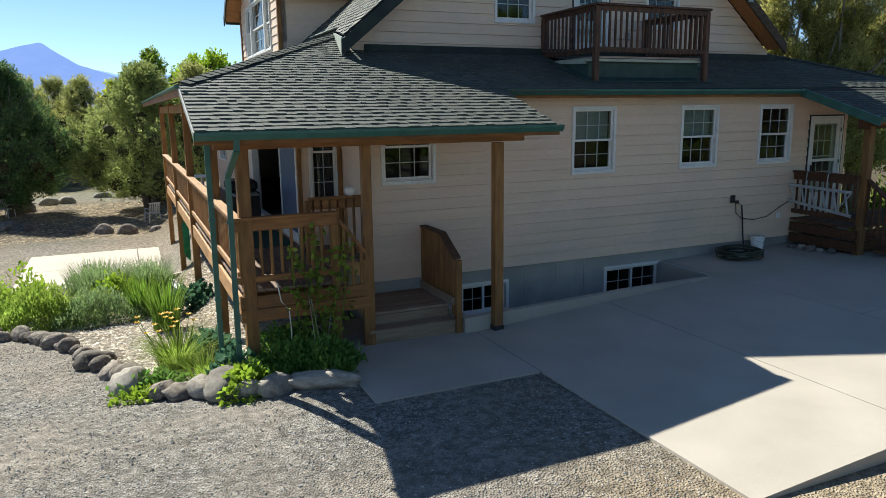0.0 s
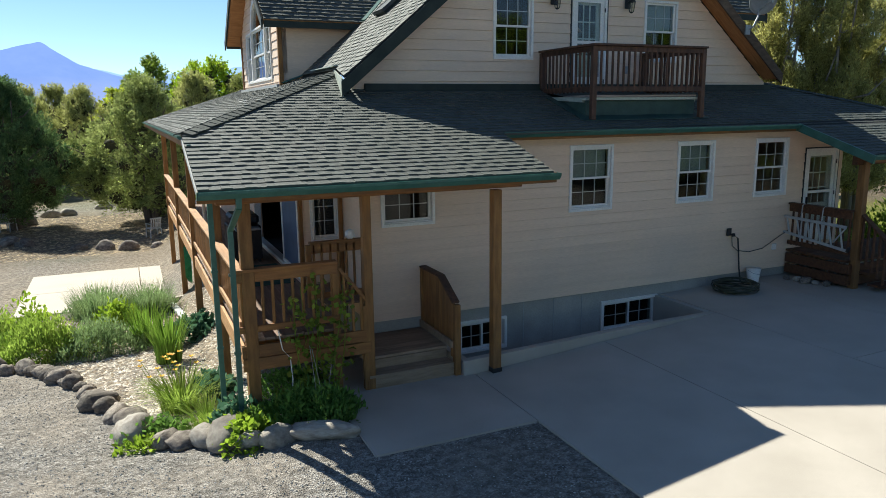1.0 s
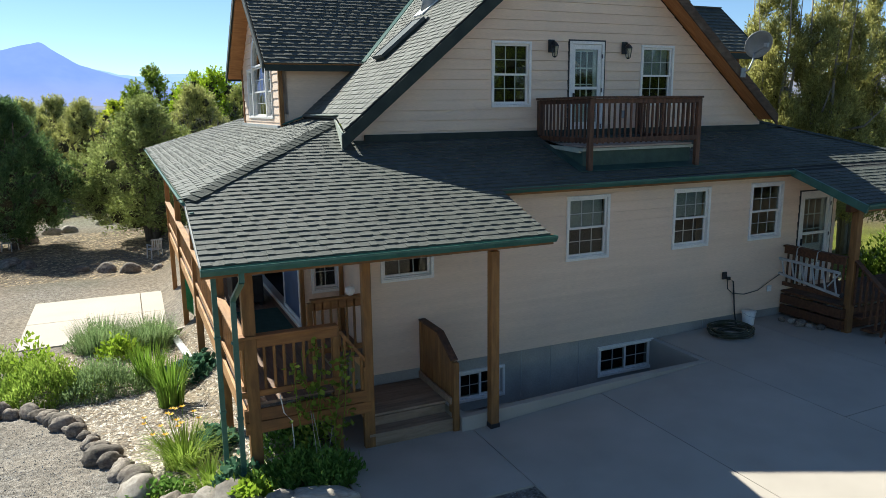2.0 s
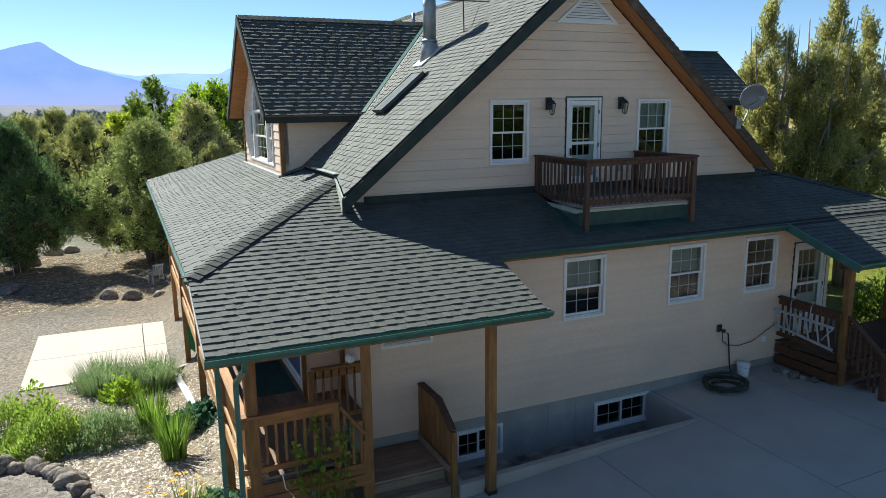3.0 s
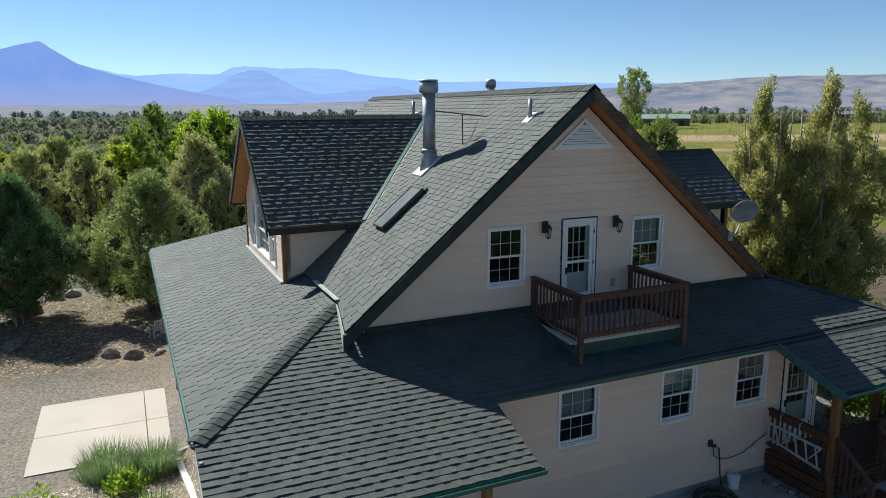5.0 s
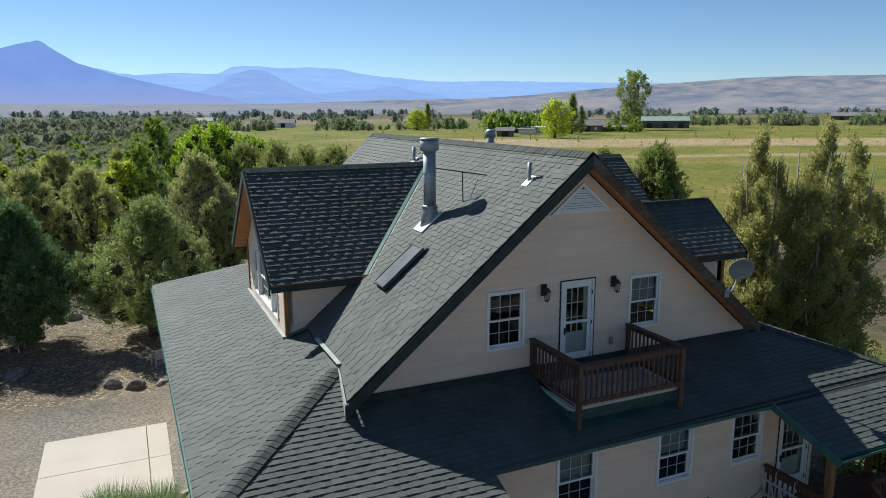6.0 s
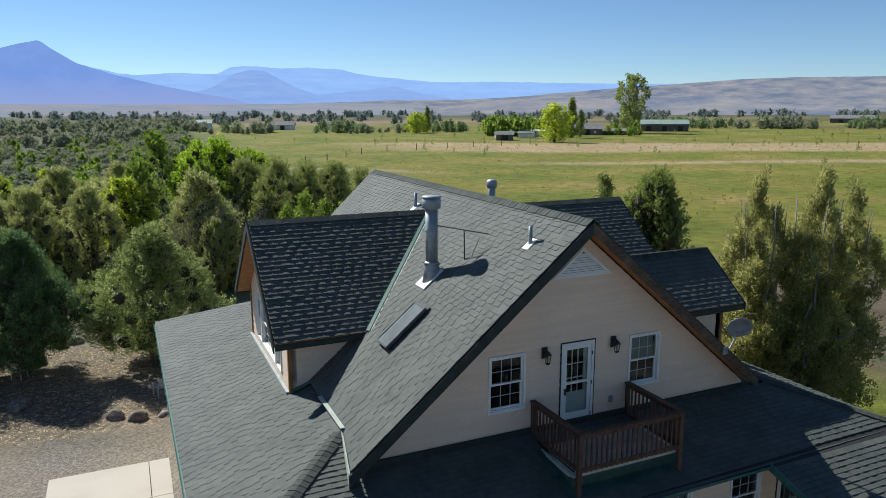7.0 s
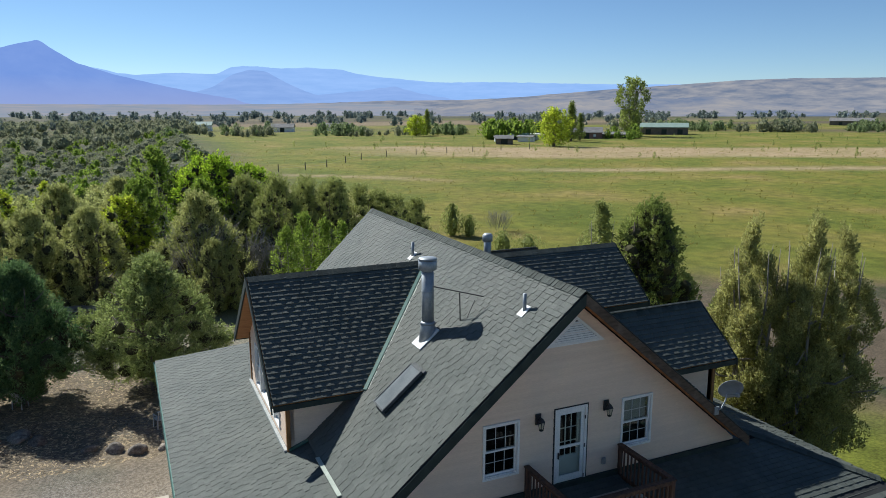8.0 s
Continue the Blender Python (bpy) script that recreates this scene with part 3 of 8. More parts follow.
M_SOFFIT = surf("wood_soffit", (0.34, 0.14, 0.045), (0.48, 0.22, 0.08), 3, 0.65, 0.2, 20, (1, 8, 1), vary=0.1)


def rake(side, y0, label):
    s, depth = (-1, 0.17) if side == "west" else (1, 0.15)
    end = 5.30 + FOOT if side == "west" else 5.30
    p, q = Vector((s * end, y0, main_z(end) - 0.14)), Vector((0, y0, RIDGE - 0.14))
    part("rake_board", prism(bmesh.new(), [p + Vector((0, 0, 0.10)), q + Vector((0, 0, 0.10)), q - Vector((0, 0, depth)), p - Vector((0, 0, depth))], (0, -0.04, 0)), M_FASCIA if side == "west" else M_WEATHERED, house, label)
    a, b = Vector((s * 5.22, y0, main_z(5.22) - 0.235)), Vector((0, y0, RIDGE - 0.235))
    part("soffit", prism(bmesh.new(), [a, b, b + Vector((0, UPPER - y0, 0)), a + Vector((0, UPPER - y0, 0))], (0, 0, 0.03)), M_SOFFIT, house, "stained wood soffit")


rake("west", RAKE, "dark rake board")
rake("east", RAKE, "weathered brown rake board")

# ---- dormers ----
def dormer(side, yc, half_w, zr, face, tip, palladian=False, wall_in=0.38):
    """A gabled dormer on the west (-1) or east (+1) slope: ridge at yc and zr, wall face at x = face, roof tip at x = tip."""
    s = side
    zl = zr - PITCH * half_w
    xa, xb = (RIDGE - zl) / PITCH, (RIDGE - zr) / PITCH
    V = half_w * CP
    for d in (-1, 1):
        poly = [(0, 0), (abs(tip) - xa, 0), (abs(tip) - xb, V), (0, V)]
        shingled("roof", poly, (tip, yc + d * half_w, zl), (-s, 0, 0), (0, -d, PITCH), "steep shingled dormer slope", seed=int(20 + yc * 3 + d + s), thick=0.14, under=M_SOFFIT, tabs=(0.028, 0.020), curl=True)
        p, q = Vector((tip + s * 0.02, yc + d * (half_w + 0.02), zl - 0.02)), Vector((tip + s * 0.02, yc, zr))
        part("rake_board", prism(bmesh.new(), [p + Vector((0, 0, 0.02)), q + Vector((0, 0, 0.02)), q - Vector((0, 0, 0.24)), p - Vector((0, 0, 0.2))], (s * 0.035, 0, 0)), M_FASCIA, house)
        part("fascia", box(bmesh.new(), min(tip, s * xa), max(tip, s * xa), yc + d * (half_w + 0.005) - 0.02, yc + d * (half_w + 0.005) + 0.02, zl - 0.17, zl - 0.03), M_FASCIA, house)
    hw = half_w - wall_in
    bottom = (west_z if s < 0 else east_z)(face) - 0.1
    zt = zl + PITCH * wall_in - 0.16
    top = zr - 0.20
    lf = lambda z: 0.0 if z <= zt else min(hw, (z - zt) / PITCH)
    rt = lambda z: 2 * hw - lf(z)
    holes = []
    if palladian:
        holes = [(hw - 0.95, hw + 0.95, 4.95, 7.15), (hw - 1.72, hw - 1.02, 4.95, 6.25), (hw + 1.02, hw + 1.72, 4.95, 6.25)]
    m = at_west(face, yc + hw, 0) if s < 0 else at_east(face, yc - hw, 0)
    sided_wall("wall", m, 2 * hw, bottom, top, holes, lf, rt, label="cream lap-sided dormer face")
    if palladian:
        for a, b, c, d2 in holes[1:]:
            window(m @ Matrix.Translation((a - 0.03, 0, c - 0.03)), b - a + 0.06, d2 - c + 0.06, 2, 2, label="tall narrow white dormer sidelight")
        window(m @ Matrix.Translation((hw - 0.98, 0, 4.92)), 1.96, 1.40, 4, 2, label="wide white dormer window with grilles")
        arch = tagged(new("window"), "white half-round dormer window")
        arch.parent, arch.matrix_basis = house, m @ Matrix.Translation((hw, 0, 6.30))
        for k, (r0, r1, y0, y1, mat, nm) in enumerate(((0.78, 0.95, -0.045, 0.09, M_WHITE, "window_frame"), (0.0, 0.80, 0.02, 0.026, M_GLASS, "pane"))):
            ab = bmesh.new()
            for i in range(12):
                t0, t1 = math.pi * i / 12, math.pi * (i + 1) / 12
                pts = [(r1 * math.cos(t0), y0, r1 * math.sin(t0) * 0.88), (r1 * math.cos(t1), y0, r1 * math.sin(t1) * 0.88)]
                pts += [(r0 * math.cos(t1), y0, r0 * math.sin(t1) * 0.88), (r0 * math.cos(t0), y0, r0 * math.sin(t0) * 0.88)] if r0 else [(0, y0, 0)]
                prism(ab, pts, (0, y1 - y0, 0))
            pane = part(nm, ab, mat, arch)
            if nm == "pane":
                pane.visible_shadow = False
        sp = bmesh.new()
        for d in (-1, 1):
            for i in range(6):
                t0, t1 = math.pi / 2 * i / 6, math.pi / 2 * (i + 1) / 6
                prism(sp, [(d * 0.94 * math.cos(t0), 0.0, 0.83 * math.sin(t0)), (d * 0.94 * math.cos(t1), 0.0, 0.83 * math.sin(t1)), (d * 0.96, 0.0, 0.86 * max(math.sin(t1), 0.01) if i < 5 else 0.86), (d * 0.96, 0.0, 0.83 * math.sin(t0))], (0, 0.03, 0))
        part("spandrel", sp, M_SIDING, arch)
    for d in (-1, 1):
        # cheek walls, cut off under the roof and sunk into the main slope
        xi = (RIDGE - zt) / PITCH - 0.05
        y = yc + d * hw
        pts = [(face - s * 0.02, y, bottom), (s * 5.2, y, bottom - 0.25), (s * xi, y, zt), (face - s * 0.02, y, zt)]
        part("cheek_wall", prism(bmesh.new(), pts, (0, -d * 0.12, 0)), M_SIDING, house, "cream dormer cheek")
        bar("corner_trim", (face, y, bottom), (face, y, zt), 0.10, 0.10, M_WOOD, house, "brown corner board")
    return zl


dormer(-1, 8.6, 3.05, 8.72, -5.71, -6.12, palladian=True)
dormer(1, 8.45, 1.9, 8.75, 5.71, 6.15)
dormer(1, 4.35, 1.5, 7.70, 5.71, 6.15)
dormer(1, 13.4, 1.5, 7.70, 5.71, 6.15)


def caps(name, p, q, w, label, step=0.15, lift=0.03, fold=0.36):
    """Overlapping cap shingles from p (low) to q."""
    holder = tagged(new(name), label)
    holder.parent = house
    p, q = Vector(p), Vector(q)
    d = (q - p).normalized()
    s = d.cross(Vector((0, 0, 1))).normalized()
    up = s.cross(d).normalized()
    bm = bmesh.new()
    L, t = step + 0.05, 0.008
    lo = [(-w / 2, 0, -fold * w / 2), (0, 0, 0), (w / 2, 0, -fold * w / 2)]
    ring4 = []
    for along, h in ((0, t + 0.006), (L, 0.0)):
        ring4.append([bm.verts.new((x, along, z + h)) for x, _, z in lo])
    edge = [bm.verts.new((x, 0, z - 0.004)) for x, _, z in lo]
    for i in range(2):
        bm.faces.new((ring4[0][i], ring4[0][i + 1], ring4[1][i + 1], ring4[1][i]))
        bm.faces.new((edge[i], edge[i + 1], ring4[0][i + 1], ring4[0][i]))
    bm.faces.new((edge[0], ring4[0][0], ring4[1][0]))
    bm.faces.new((edge[2], ring4[1][2], ring4[0][2]))
    me = mesh_of("cap_shingle", bm, M_CAP)
    rot = Matrix((s, d, up)).transposed().to_4x4()
    n = int((q - p).length / step)
    rnd = random.Random(int(p.x * 10))
    for i in range(n):
        ob = new("cap_shingle", me)
        ob.parent = holder
        ob.matrix_basis = Matrix.Translation(p + d * step * i + up * lift) @ rot @ pose(0, 0, 0, 0, rnd.uniform(-2, 2), rnd.uniform(-2, 2))
    return holder


caps("hip_cap", (EAVE_W + 0.02, HIPW_Y + 0.02, 3.84), (HIP_W - 0.05, top_y - 0.05, west_z(HIP_W) - 0.01), 0.34, "row of lapped hip cap shingles", fold=0.24)
caps("hip_cap", (EAVE_E - 0.02, HIPW_Y + 0.02, 3.84), (HIP_E + 0.05, top_e - 0.05, east_z(HIP_E) - 0.01), 0.34, "row of lapped hip cap shingles", fold=0.24)
caps("ridge_cap", (0, RAKE - 0.02, RIDGE + 0.0), (0, RIDGE_END, RIDGE + 0.0), 0.34, "lapped ridge cap shingles", lift=0.02, fold=0.75)
caps("ridge_cap", (-6.12, 8.6, 8.72), (-0.8, 8.6, 8.72), 0.32, "lapped dormer ridge caps", lift=0.02, fold=0.75)
caps("ridge_cap", (6.15, 8.45, 8.75), (0.8, 8.45, 8.75), 0.32, "lapped dormer ridge caps", lift=0.02, fold=0.75)
caps("ridge_cap", (6.15, 4.35, 7.70), (2.1, 4.35, 7.70), 0.32, "lapped dormer ridge caps", lift=0.02, fold=0.75)

# flashings: valleys of the big dormer, foot of the main slope, end of the rake
for a, b in (((-3.80, 5.55, 6.19), (-0.77, 8.58, 8.73)),):
    part("valley_flashing", beam(bmesh.new(), Vector(a) + Vector((0.10, -0.14, 0.06)), Vector(b) + Vector((0.10, -0.14, 0.06)), 0.10, 0.012, (-0.5, -0.5, 0.7)), M_PALEGREEN, house, "pale green valley flashing")
    part("valley_edge", beam(bmesh.new(), Vector(a) + Vector((0.0, -0.06, 0.03)), Vector(b) + Vector((0.0, -0.06, 0.03)), 0.10, 0.05, (-0.5, -0.5, 0.7)), M_GREEN, house, "green valley edge")
part("step_flashing", beam(bmesh.new(), (-5.27, 2.85, 5.02), (-5.27, 4.75, 5.02), 0.10, 0.02), M_PALEGREEN, house, "pale strip where two roof slopes meet")
part("step_flashing", beam(bmesh.new(), (-5.72, 5.85, 4.80), (-5.2, 5.85, 4.99), 0.12, 0.03), M_GREEN, house)
part("rake_return", prism(bmesh.new(), [(-5.57, RAKE - 0.02, main_z(5.54) - 0.02), (-5.28, RAKE + 1.5, main_z(5.26) - 0.02), (-5.28, RAKE + 1.5, front_z(RAKE + 1.5) - 0.03), (-5.57, RAKE - 0.02, front_z(RAKE) - 0.03)], (0.035, 0.007, 0)), M_PALEGREEN, house, "pale green metal flashing closing the foot of the rake")
part("rake_edge", beam(bmesh.new(), (-5.585, RAKE - 0.03, 4.42), (-5.585, RAKE - 0.03, main_z(5.57) + 0.01), 0.04, 0.02), M_FLASH, house, "white edge strip of the rake foot")
part("wall_flashing", box(bmesh.new(), -5.0, 5.4, UPPER - 0.09, UPPER - 0.025, front_z(UPPER) - 0.02, front_z(UPPER) + 0.11), M_FASCIA, house, "dark green flashing at the gable foot")
part("dormer_sill", box(bmesh.new(), -5.83, -5.74, 5.92, 11.3, 4.68, 4.775), M_ALU, house, "white sill board at the dormer foot")

# gutters with wooden fascia
def gutter(p, q, out, label, metal=None, size=1.0):
    """An open trough from p to q, hung outwards."""
    p, q, out, metal = Vector(p), Vector(q), Vector(out), metal or M_GREEN
    prof = [(0.0, 0.0), (0.0, -0.10), (0.075, -0.10), (0.12, -0.035), (0.12, 0.0), (0.108, 0.0), (0.108, -0.03), (0.07, -0.088), (0.012, -0.088), (0.012, 0.0)]
    prof = [(a * size, b * size) for a, b in prof]
    g = thing("gutter", label, "gutter")
    part("trough", prism(bmesh.new(), [p + out * a + Vector((0, 0, b)) for a, b in prof], q - p), metal, g)
    for e, w in ((p, (q - p).normalized() * 0.01), (q, (p - q).normalized() * 0.01)):
        part("end_cap", prism(bmesh.new(), [e + out * a + Vector((0, 0, b)) - w * 0.3 for a, b in prof[:5]], w), metal, g)
    back = -out * 0.045
    part("fascia", prism(bmesh.new(), [p + back * 0.1 + Vector((0, 0, 0.0)), p + back + Vector((0, 0, 0.0)), p + back + Vector((0, 0, -0.15)), p + back * 0.1 + Vector((0, 0, -0.15))], q - p), M_WOODX, house, "stained wood fascia")
    return g


gutter((PORCH_XL - 0.02, PORCH_Y - 0.005, front_z(PORCH_Y) - 0.005), (PORCH_XR + 0.06, PORCH_Y - 0.005, front_z(PORCH_Y) - 0.005), (0, -1, 0), "green metal gutter on the porch eave")
gutter((PORCH_XR + 0.02, MID_Y - 0.005, front_z(MID_Y) - 0.005), (EAST_X + 0.02, MID_Y - 0.005, front_z(MID_Y) - 0.005), (0, -1, 0), "green metal gutter above the front windows")
gutter((EAST_X, PORCH_Y - 0.005, front_z(PORCH_Y) - 0.005), (EAVE_E, PORCH_Y - 0.005, front_z(PORCH_Y) - 0.005), (0, -1, 0), "green metal gutter on the east porch")
gutter((EAVE_W - 0.005, WEST_END + 2.4, 3.825), (EAVE_W - 0.005, HIPW_Y - 0.05, 3.825), (-1, 0, 0), "green metal gutter along the west deck roof", M_GREEN, 0.5)
part("rake_trim", beam(bmesh.new(), (EAST_X, MID_Y, front_z(MID_Y) - 0.06), (EAST_X, PORCH_Y - 0.1, front_z(PORCH_Y - 0.1) - 0.06), 0.05, 0.16), M_GREEN, house, "dark green trim on the east porch rake")
part("rake_trim", beam(bmesh.new(), (PORCH_XR, MID_Y + 0.3, front_z(MID_Y + 0.3) - 0.07), (PORCH_XR, PORCH_Y + 0.02, front_z(PORCH_Y + 0.02) - 0.07), 0.04, 0.12), M_WOODX, house, "wood trim on the porch rake")
part("rake_trim", beam(bmesh.new(), (PORCH_XL, HIPW_Y, front_z(HIPW_Y) - 0.06), (PORCH_XL, PORCH_Y + 0.02, front_z(PORCH_Y + 0.02) - 0.06), 0.03, 0.07), M_ALU, house, "grey metal drip edge on the porch rake")
for x0, x1, y0, y1 in ((PORCH_XL + 0.05, PORCH_XR - 0.05, PORCH_Y + 0.05, -0.03), (EAST_X + 0.05, EAVE_E - 0.05, PORCH_Y + 0.05, -0.03)):
    part("porch_ceiling", prism(bmesh.new(), [(x0, y0, front_z(y0) - 0.16), (x0, y1, front_z(y1) - 0.16), (x0, y1, front_z(y1) - 0.135), (x0, y0, front_z(y0) - 0.135)], (x1 - x0, 0, 0)), M_SOFFIT, house, "stained board porch ceiling")


def downspout(points, label):
    d = thing("downspout", label, "downspout")
    bm = bmesh.new()
    for a, b in zip(points, points[1:]):
        beam(bm, a, b, 0.07, 0.055, (0, 1, 0) if abs(Vector(b).z - Vector(a).z) > 0.3 else (0, 0, 1))
    part("pipe", bm, M_GREEN, d)
    for z in (0.9, 2.0):
        x, y = [(p[0], p[1]) for p in points if p[2] < 2.6][0]
        part("strap", box(bmesh.new(), x - 0.045, x + 0.045, y - 0.04, y + 0.04, z, z + 0.03), M_GREEN, d)
    return d


downspout([(-7.98, -2.1, 3.12), (-7.98, -2.08, 2.98), (-8.04, -1.55, 2.62), (-8.05, -1.53, 0.10), (-8.12, -1.75, -0.1)], "green metal downspout with a bent elbow beside the deck post")
downspout([(-8.40, -0.6, 3.72), (-8.38, -0.6, 3.55), (-8.24, -1.2, 3.10), (-8.24, -1.2, 0.0), (-8.32, -1.4, -0.22)], "green metal downspout at the deck corner")

# ---- things on the roof ----
flue = thing("flue_pipe", "galvanised steel stove flue with a wide cap", "chimney", (-2.17, 5.18, main_z(2.17)))
part("flashing", prism(bmesh.new(), [(-0.34, -0.28, -0.26), (0.20, -0.28, 0.19), (0.20, 0.28, 0.19), (-0.34, 0.28, -0.26)], (-0.01, 0, 0.03)), M_FLASH, flue, "white flashing plate")
part("cone", tube(bmesh.new(), [(0, 0, -0.22), (0, 0, 0.30), (0, 0, 0.36)], [0.26, 0.185, 0.16], 20), M_STEEL, flue, smooth=True)
part("storm_collar", tube(bmesh.new(), [(0, 0, 0.33), (0, 0, 0.40)], [0.215, 0.16], 20), M_STEEL, flue, smooth=True)
part("pipe", tube(bmesh.new(), [(0, 0, 0.3), (0, 0, 1.75)], 0.155, 20), M_STEEL, flue, smooth=True)
part("band", tube(bmesh.new(), [(0, 0, 1.16), (0, 0, 1.20)], 0.162, 20), M_STEEL, flue)
part("cap", tube(bmesh.new(), [(0, 0, 1.72), (0, 0, 1.76), (0, 0, 1.98), (0, 0, 2.0)], [0.17, 0.235, 0.235, 0.2], 20), M_STEEL, flue, smooth=True)
part("cap_lid", tube(bmesh.new(), [(0, 0, 2.01), (0, 0, 2.05)], [0.245, 0.22], 20), M_STEEL, flue, smooth=True)
brace = thing("flue_brace", "thin dark steel rods bracing the flue", "brace")
a, b = Vector((-2.05, 5.10, 8.85)), Vector((-1.10, 4.15, main_z(1.10) + 0.03))
part("rod", tube(bmesh.new(), [a, b + Vector((0, 0, 0.25))], 0.016, 6), M_BLACK, brace)
part("rod", tube(bmesh.new(), [(-1.57, 4.52, main_z(1.57)), (-1.57, 4.55, 8.78)], 0.016, 6), M_BLACK, brace)
part("rod", tube(bmesh.new(), [(-1.45, 4.38, main_z(1.45)), (-1.30, 4.25, 8.62)], 0.008, 6), M_BLACK, brace)


def vent_pipe(x, y, h, r, label, capped=False):
    v = thing("vent_pipe", label, "vent", (x, y, main_z(x)), group="roof vents")
    s = 1 if x < 0 else -1
    part("flashing", prism(bmesh.new(), [(-0.14, -0.12, -0.14 * PITCH * s), (0.11, -0.12, 0.11 * PITCH * s), (0.11, 0.12, 0.11 * PITCH * s), (-0.14, 0.12, -0.14 * PITCH * s)], (-0.008 * s, 0, 0.03)), M_FLASH, v, "white flashing plate")
    part("pipe", tube(bmesh.new(), [(0, 0, -0.1), (0, 0, h)], r, 12), M_STEEL, v, smooth=True)
    if capped:
        part("cap", tube(bmesh.new(), [(0, 0, h - 0.16), (0, 0, h + 0.02), (0, 0, h + 0.07)], [r * 1.35, r * 1.35, r * 0.9], 14), M_STEEL, v, smooth=True)


vent_pipe(-0.80, 2.70, 0.42, 0.045, "short steel vent pipe on the west slope")
vent_pipe(-0.80, 9.6, 0.45, 0.05, "short steel vent pipe beyond the flue")
vent_pipe(0.55, 7.1, 0.75, 0.11, "capped steel vent on the east slope", True)

light = thing("skylight", "slim raised skylight with a dark metal frame", "skylight", (-3.30, 4.26, main_z(3.30)))
light.rotation_euler = (0, -math.atan(PITCH), 0)
M_SKYFRAME = surf("weathered_bronze_frame", (0.075, 0.08, 0.08), (0.13, 0.135, 0.135), 5, 0.75, 0.1, 40, spec=0.1)
part("curb", box(bmesh.new(), -0.64, 0.64, -0.31, 0.31, -0.05, 0.11), M_FASCIA, light, bevel=0.008)
M_SKYPANE = surf("frosted_skylight_pane", (0.13, 0.145, 0.15), (0.18, 0.195, 0.20), 3, 0.85, 0.0, 40, spec=0.04)
part("pane", box(bmesh.new(), -0.63, 0.63, -0.30, 0.30, 0.112, 0.125), M_SKYPANE, light, "frosted grey pane")
for x0, x1, y0, y1 in ((-0.66, -0.62, -0.33, 0.33), (0.62, 0.66, -0.33, 0.33), (-0.62, 0.62, -0.33, -0.29), (-0.62, 0.62, 0.29, 0.33)):
    part("frame", box(bmesh.new(), x0, x1, y0, y1, 0.07, 0.14), M_SKYFRAME, light)
part("head_flashing", box(bmesh.new(), 0.66, 0.74, -0.34, 0.34, 0.0, 0.07), M_SKYFRAME, light)

dish = thing("satellite_dish", "grey satellite dish on a bent arm", "satellite dish", (4.18, RAKE - 0.06, 5.80))
db = bmesh.new()
rings = []
for k in range(5):
    r = 0.33 * k / 4
    rings.append([db.verts.new((r * math.cos(t) * 0.92, 0.10 * (r / 0.33) ** 2, r * math.sin(t))) for t in (2 * math.pi * i / 24 for i in range(24))] if k else [db.verts.new((0, 0, 0))])
for i in range(24):
    db.faces.new((rings[0][0], rings[1][i], rings[1][(i + 1) % 24]))
    for k in range(1, 4):
        db.faces.new((rings[k][i], rings[k + 1][i], rings[k + 1][(i + 1) % 24], rings[k][(i + 1) % 24]))
M_DISH = surf("grey_dish_paint", (0.22, 0.23, 0.24), (0.27, 0.28, 0.29), 4, 0.5, 0.02)
bowl = part("bowl", db, M_DISH, dish, "grey pressed bowl", smooth=True)
bowl.matrix_basis = pose(0.12, -0.12, 0.72, -28, 0, 150)
sm = bowl.modifiers.new("thickness", "SOLIDIFY")
sm.thickness = 0.015
part("mast", tube(bmesh.new(), [(-0.12, 0.02, 0.05), (-0.02, -0.05, 0.12), (0.10, -0.05, 0.34), (0.12, -0.02, 0.68)], 0.022, 8), M_STEEL, dish, smooth=True)
part("foot", box(bmesh.new(), -0.20, -0.06, -0.01, 0.02, -0.05, 0.16), M_STEEL, dish)
part("feed_arm", tube(bmesh.new(), [(0.13, -0.04, 0.48), (0.02, -0.46, 0.62)], 0.014, 6), M_STEEL, dish)
part("feed_horn", box(bmesh.new(), -0.02, 0.06, -0.52, -0.42, 0.58, 0.68), M_STEEL, dish, bevel=0.01)


def lantern(x):
    l = thing("wall_lantern", "black metal wall lantern with clear glass", "wall lamp", (x, UPPER - 0.03, 6.30), group="lanterns beside the balcony door")
    part("backplate", box(bmesh.new(), -0.075, 0.075, -0.03, 0.0, -0.06, 0.20), M_BLACK, l, bevel=0.008)
    part("arm", tube(bmesh.new(), [(0, -0.03, 0.12), (0, -0.10, 0.17), (0, -0.15, 0.13)], 0.012, 6), M_BLACK, l)
    part("roof", tube(bmesh.new(), [(0, -0.15, 0.06), (0, -0.15, 0.12), (0, -0.15, 0.15)], [0.095, 0.05, 0.015], 6), M_BLACK, l)
    part("cage", tube(bmesh.new(), [(0, -0.15, -0.14), (0, -0.15, 0.06)], [0.05, 0.08], 6), M_GLASS, l)
    for k in range(6):
        t = 2 * math.pi * k / 6
        part("bar", tube(bmesh.new(), [(0.052 * math.cos(t), -0.15 + 0.052 * math.sin(t), -0.14), (0.082 * math.cos(t), -0.15 + 0.082 * math.sin(t), 0.06)], 0.006, 4), M_BLACK, l)
    part("base", tube(bmesh.new(), [(0, -0.15, -0.17), (0, -0.15, -0.14)], [0.02, 0.055], 6), M_BLACK, l)


lantern(-0.87)
lantern(1.01)
box_ = thing("outlet_box", "grey outdoor outlet box beside the balcony door", "outlet", (1.0, UPPER - 0.03, 4.95))
part("cover", box(bmesh.new(), -0.05, 0.05, -0.05, 0.0, -0.08, 0.08), M_STEEL, box_, bevel=0.008)

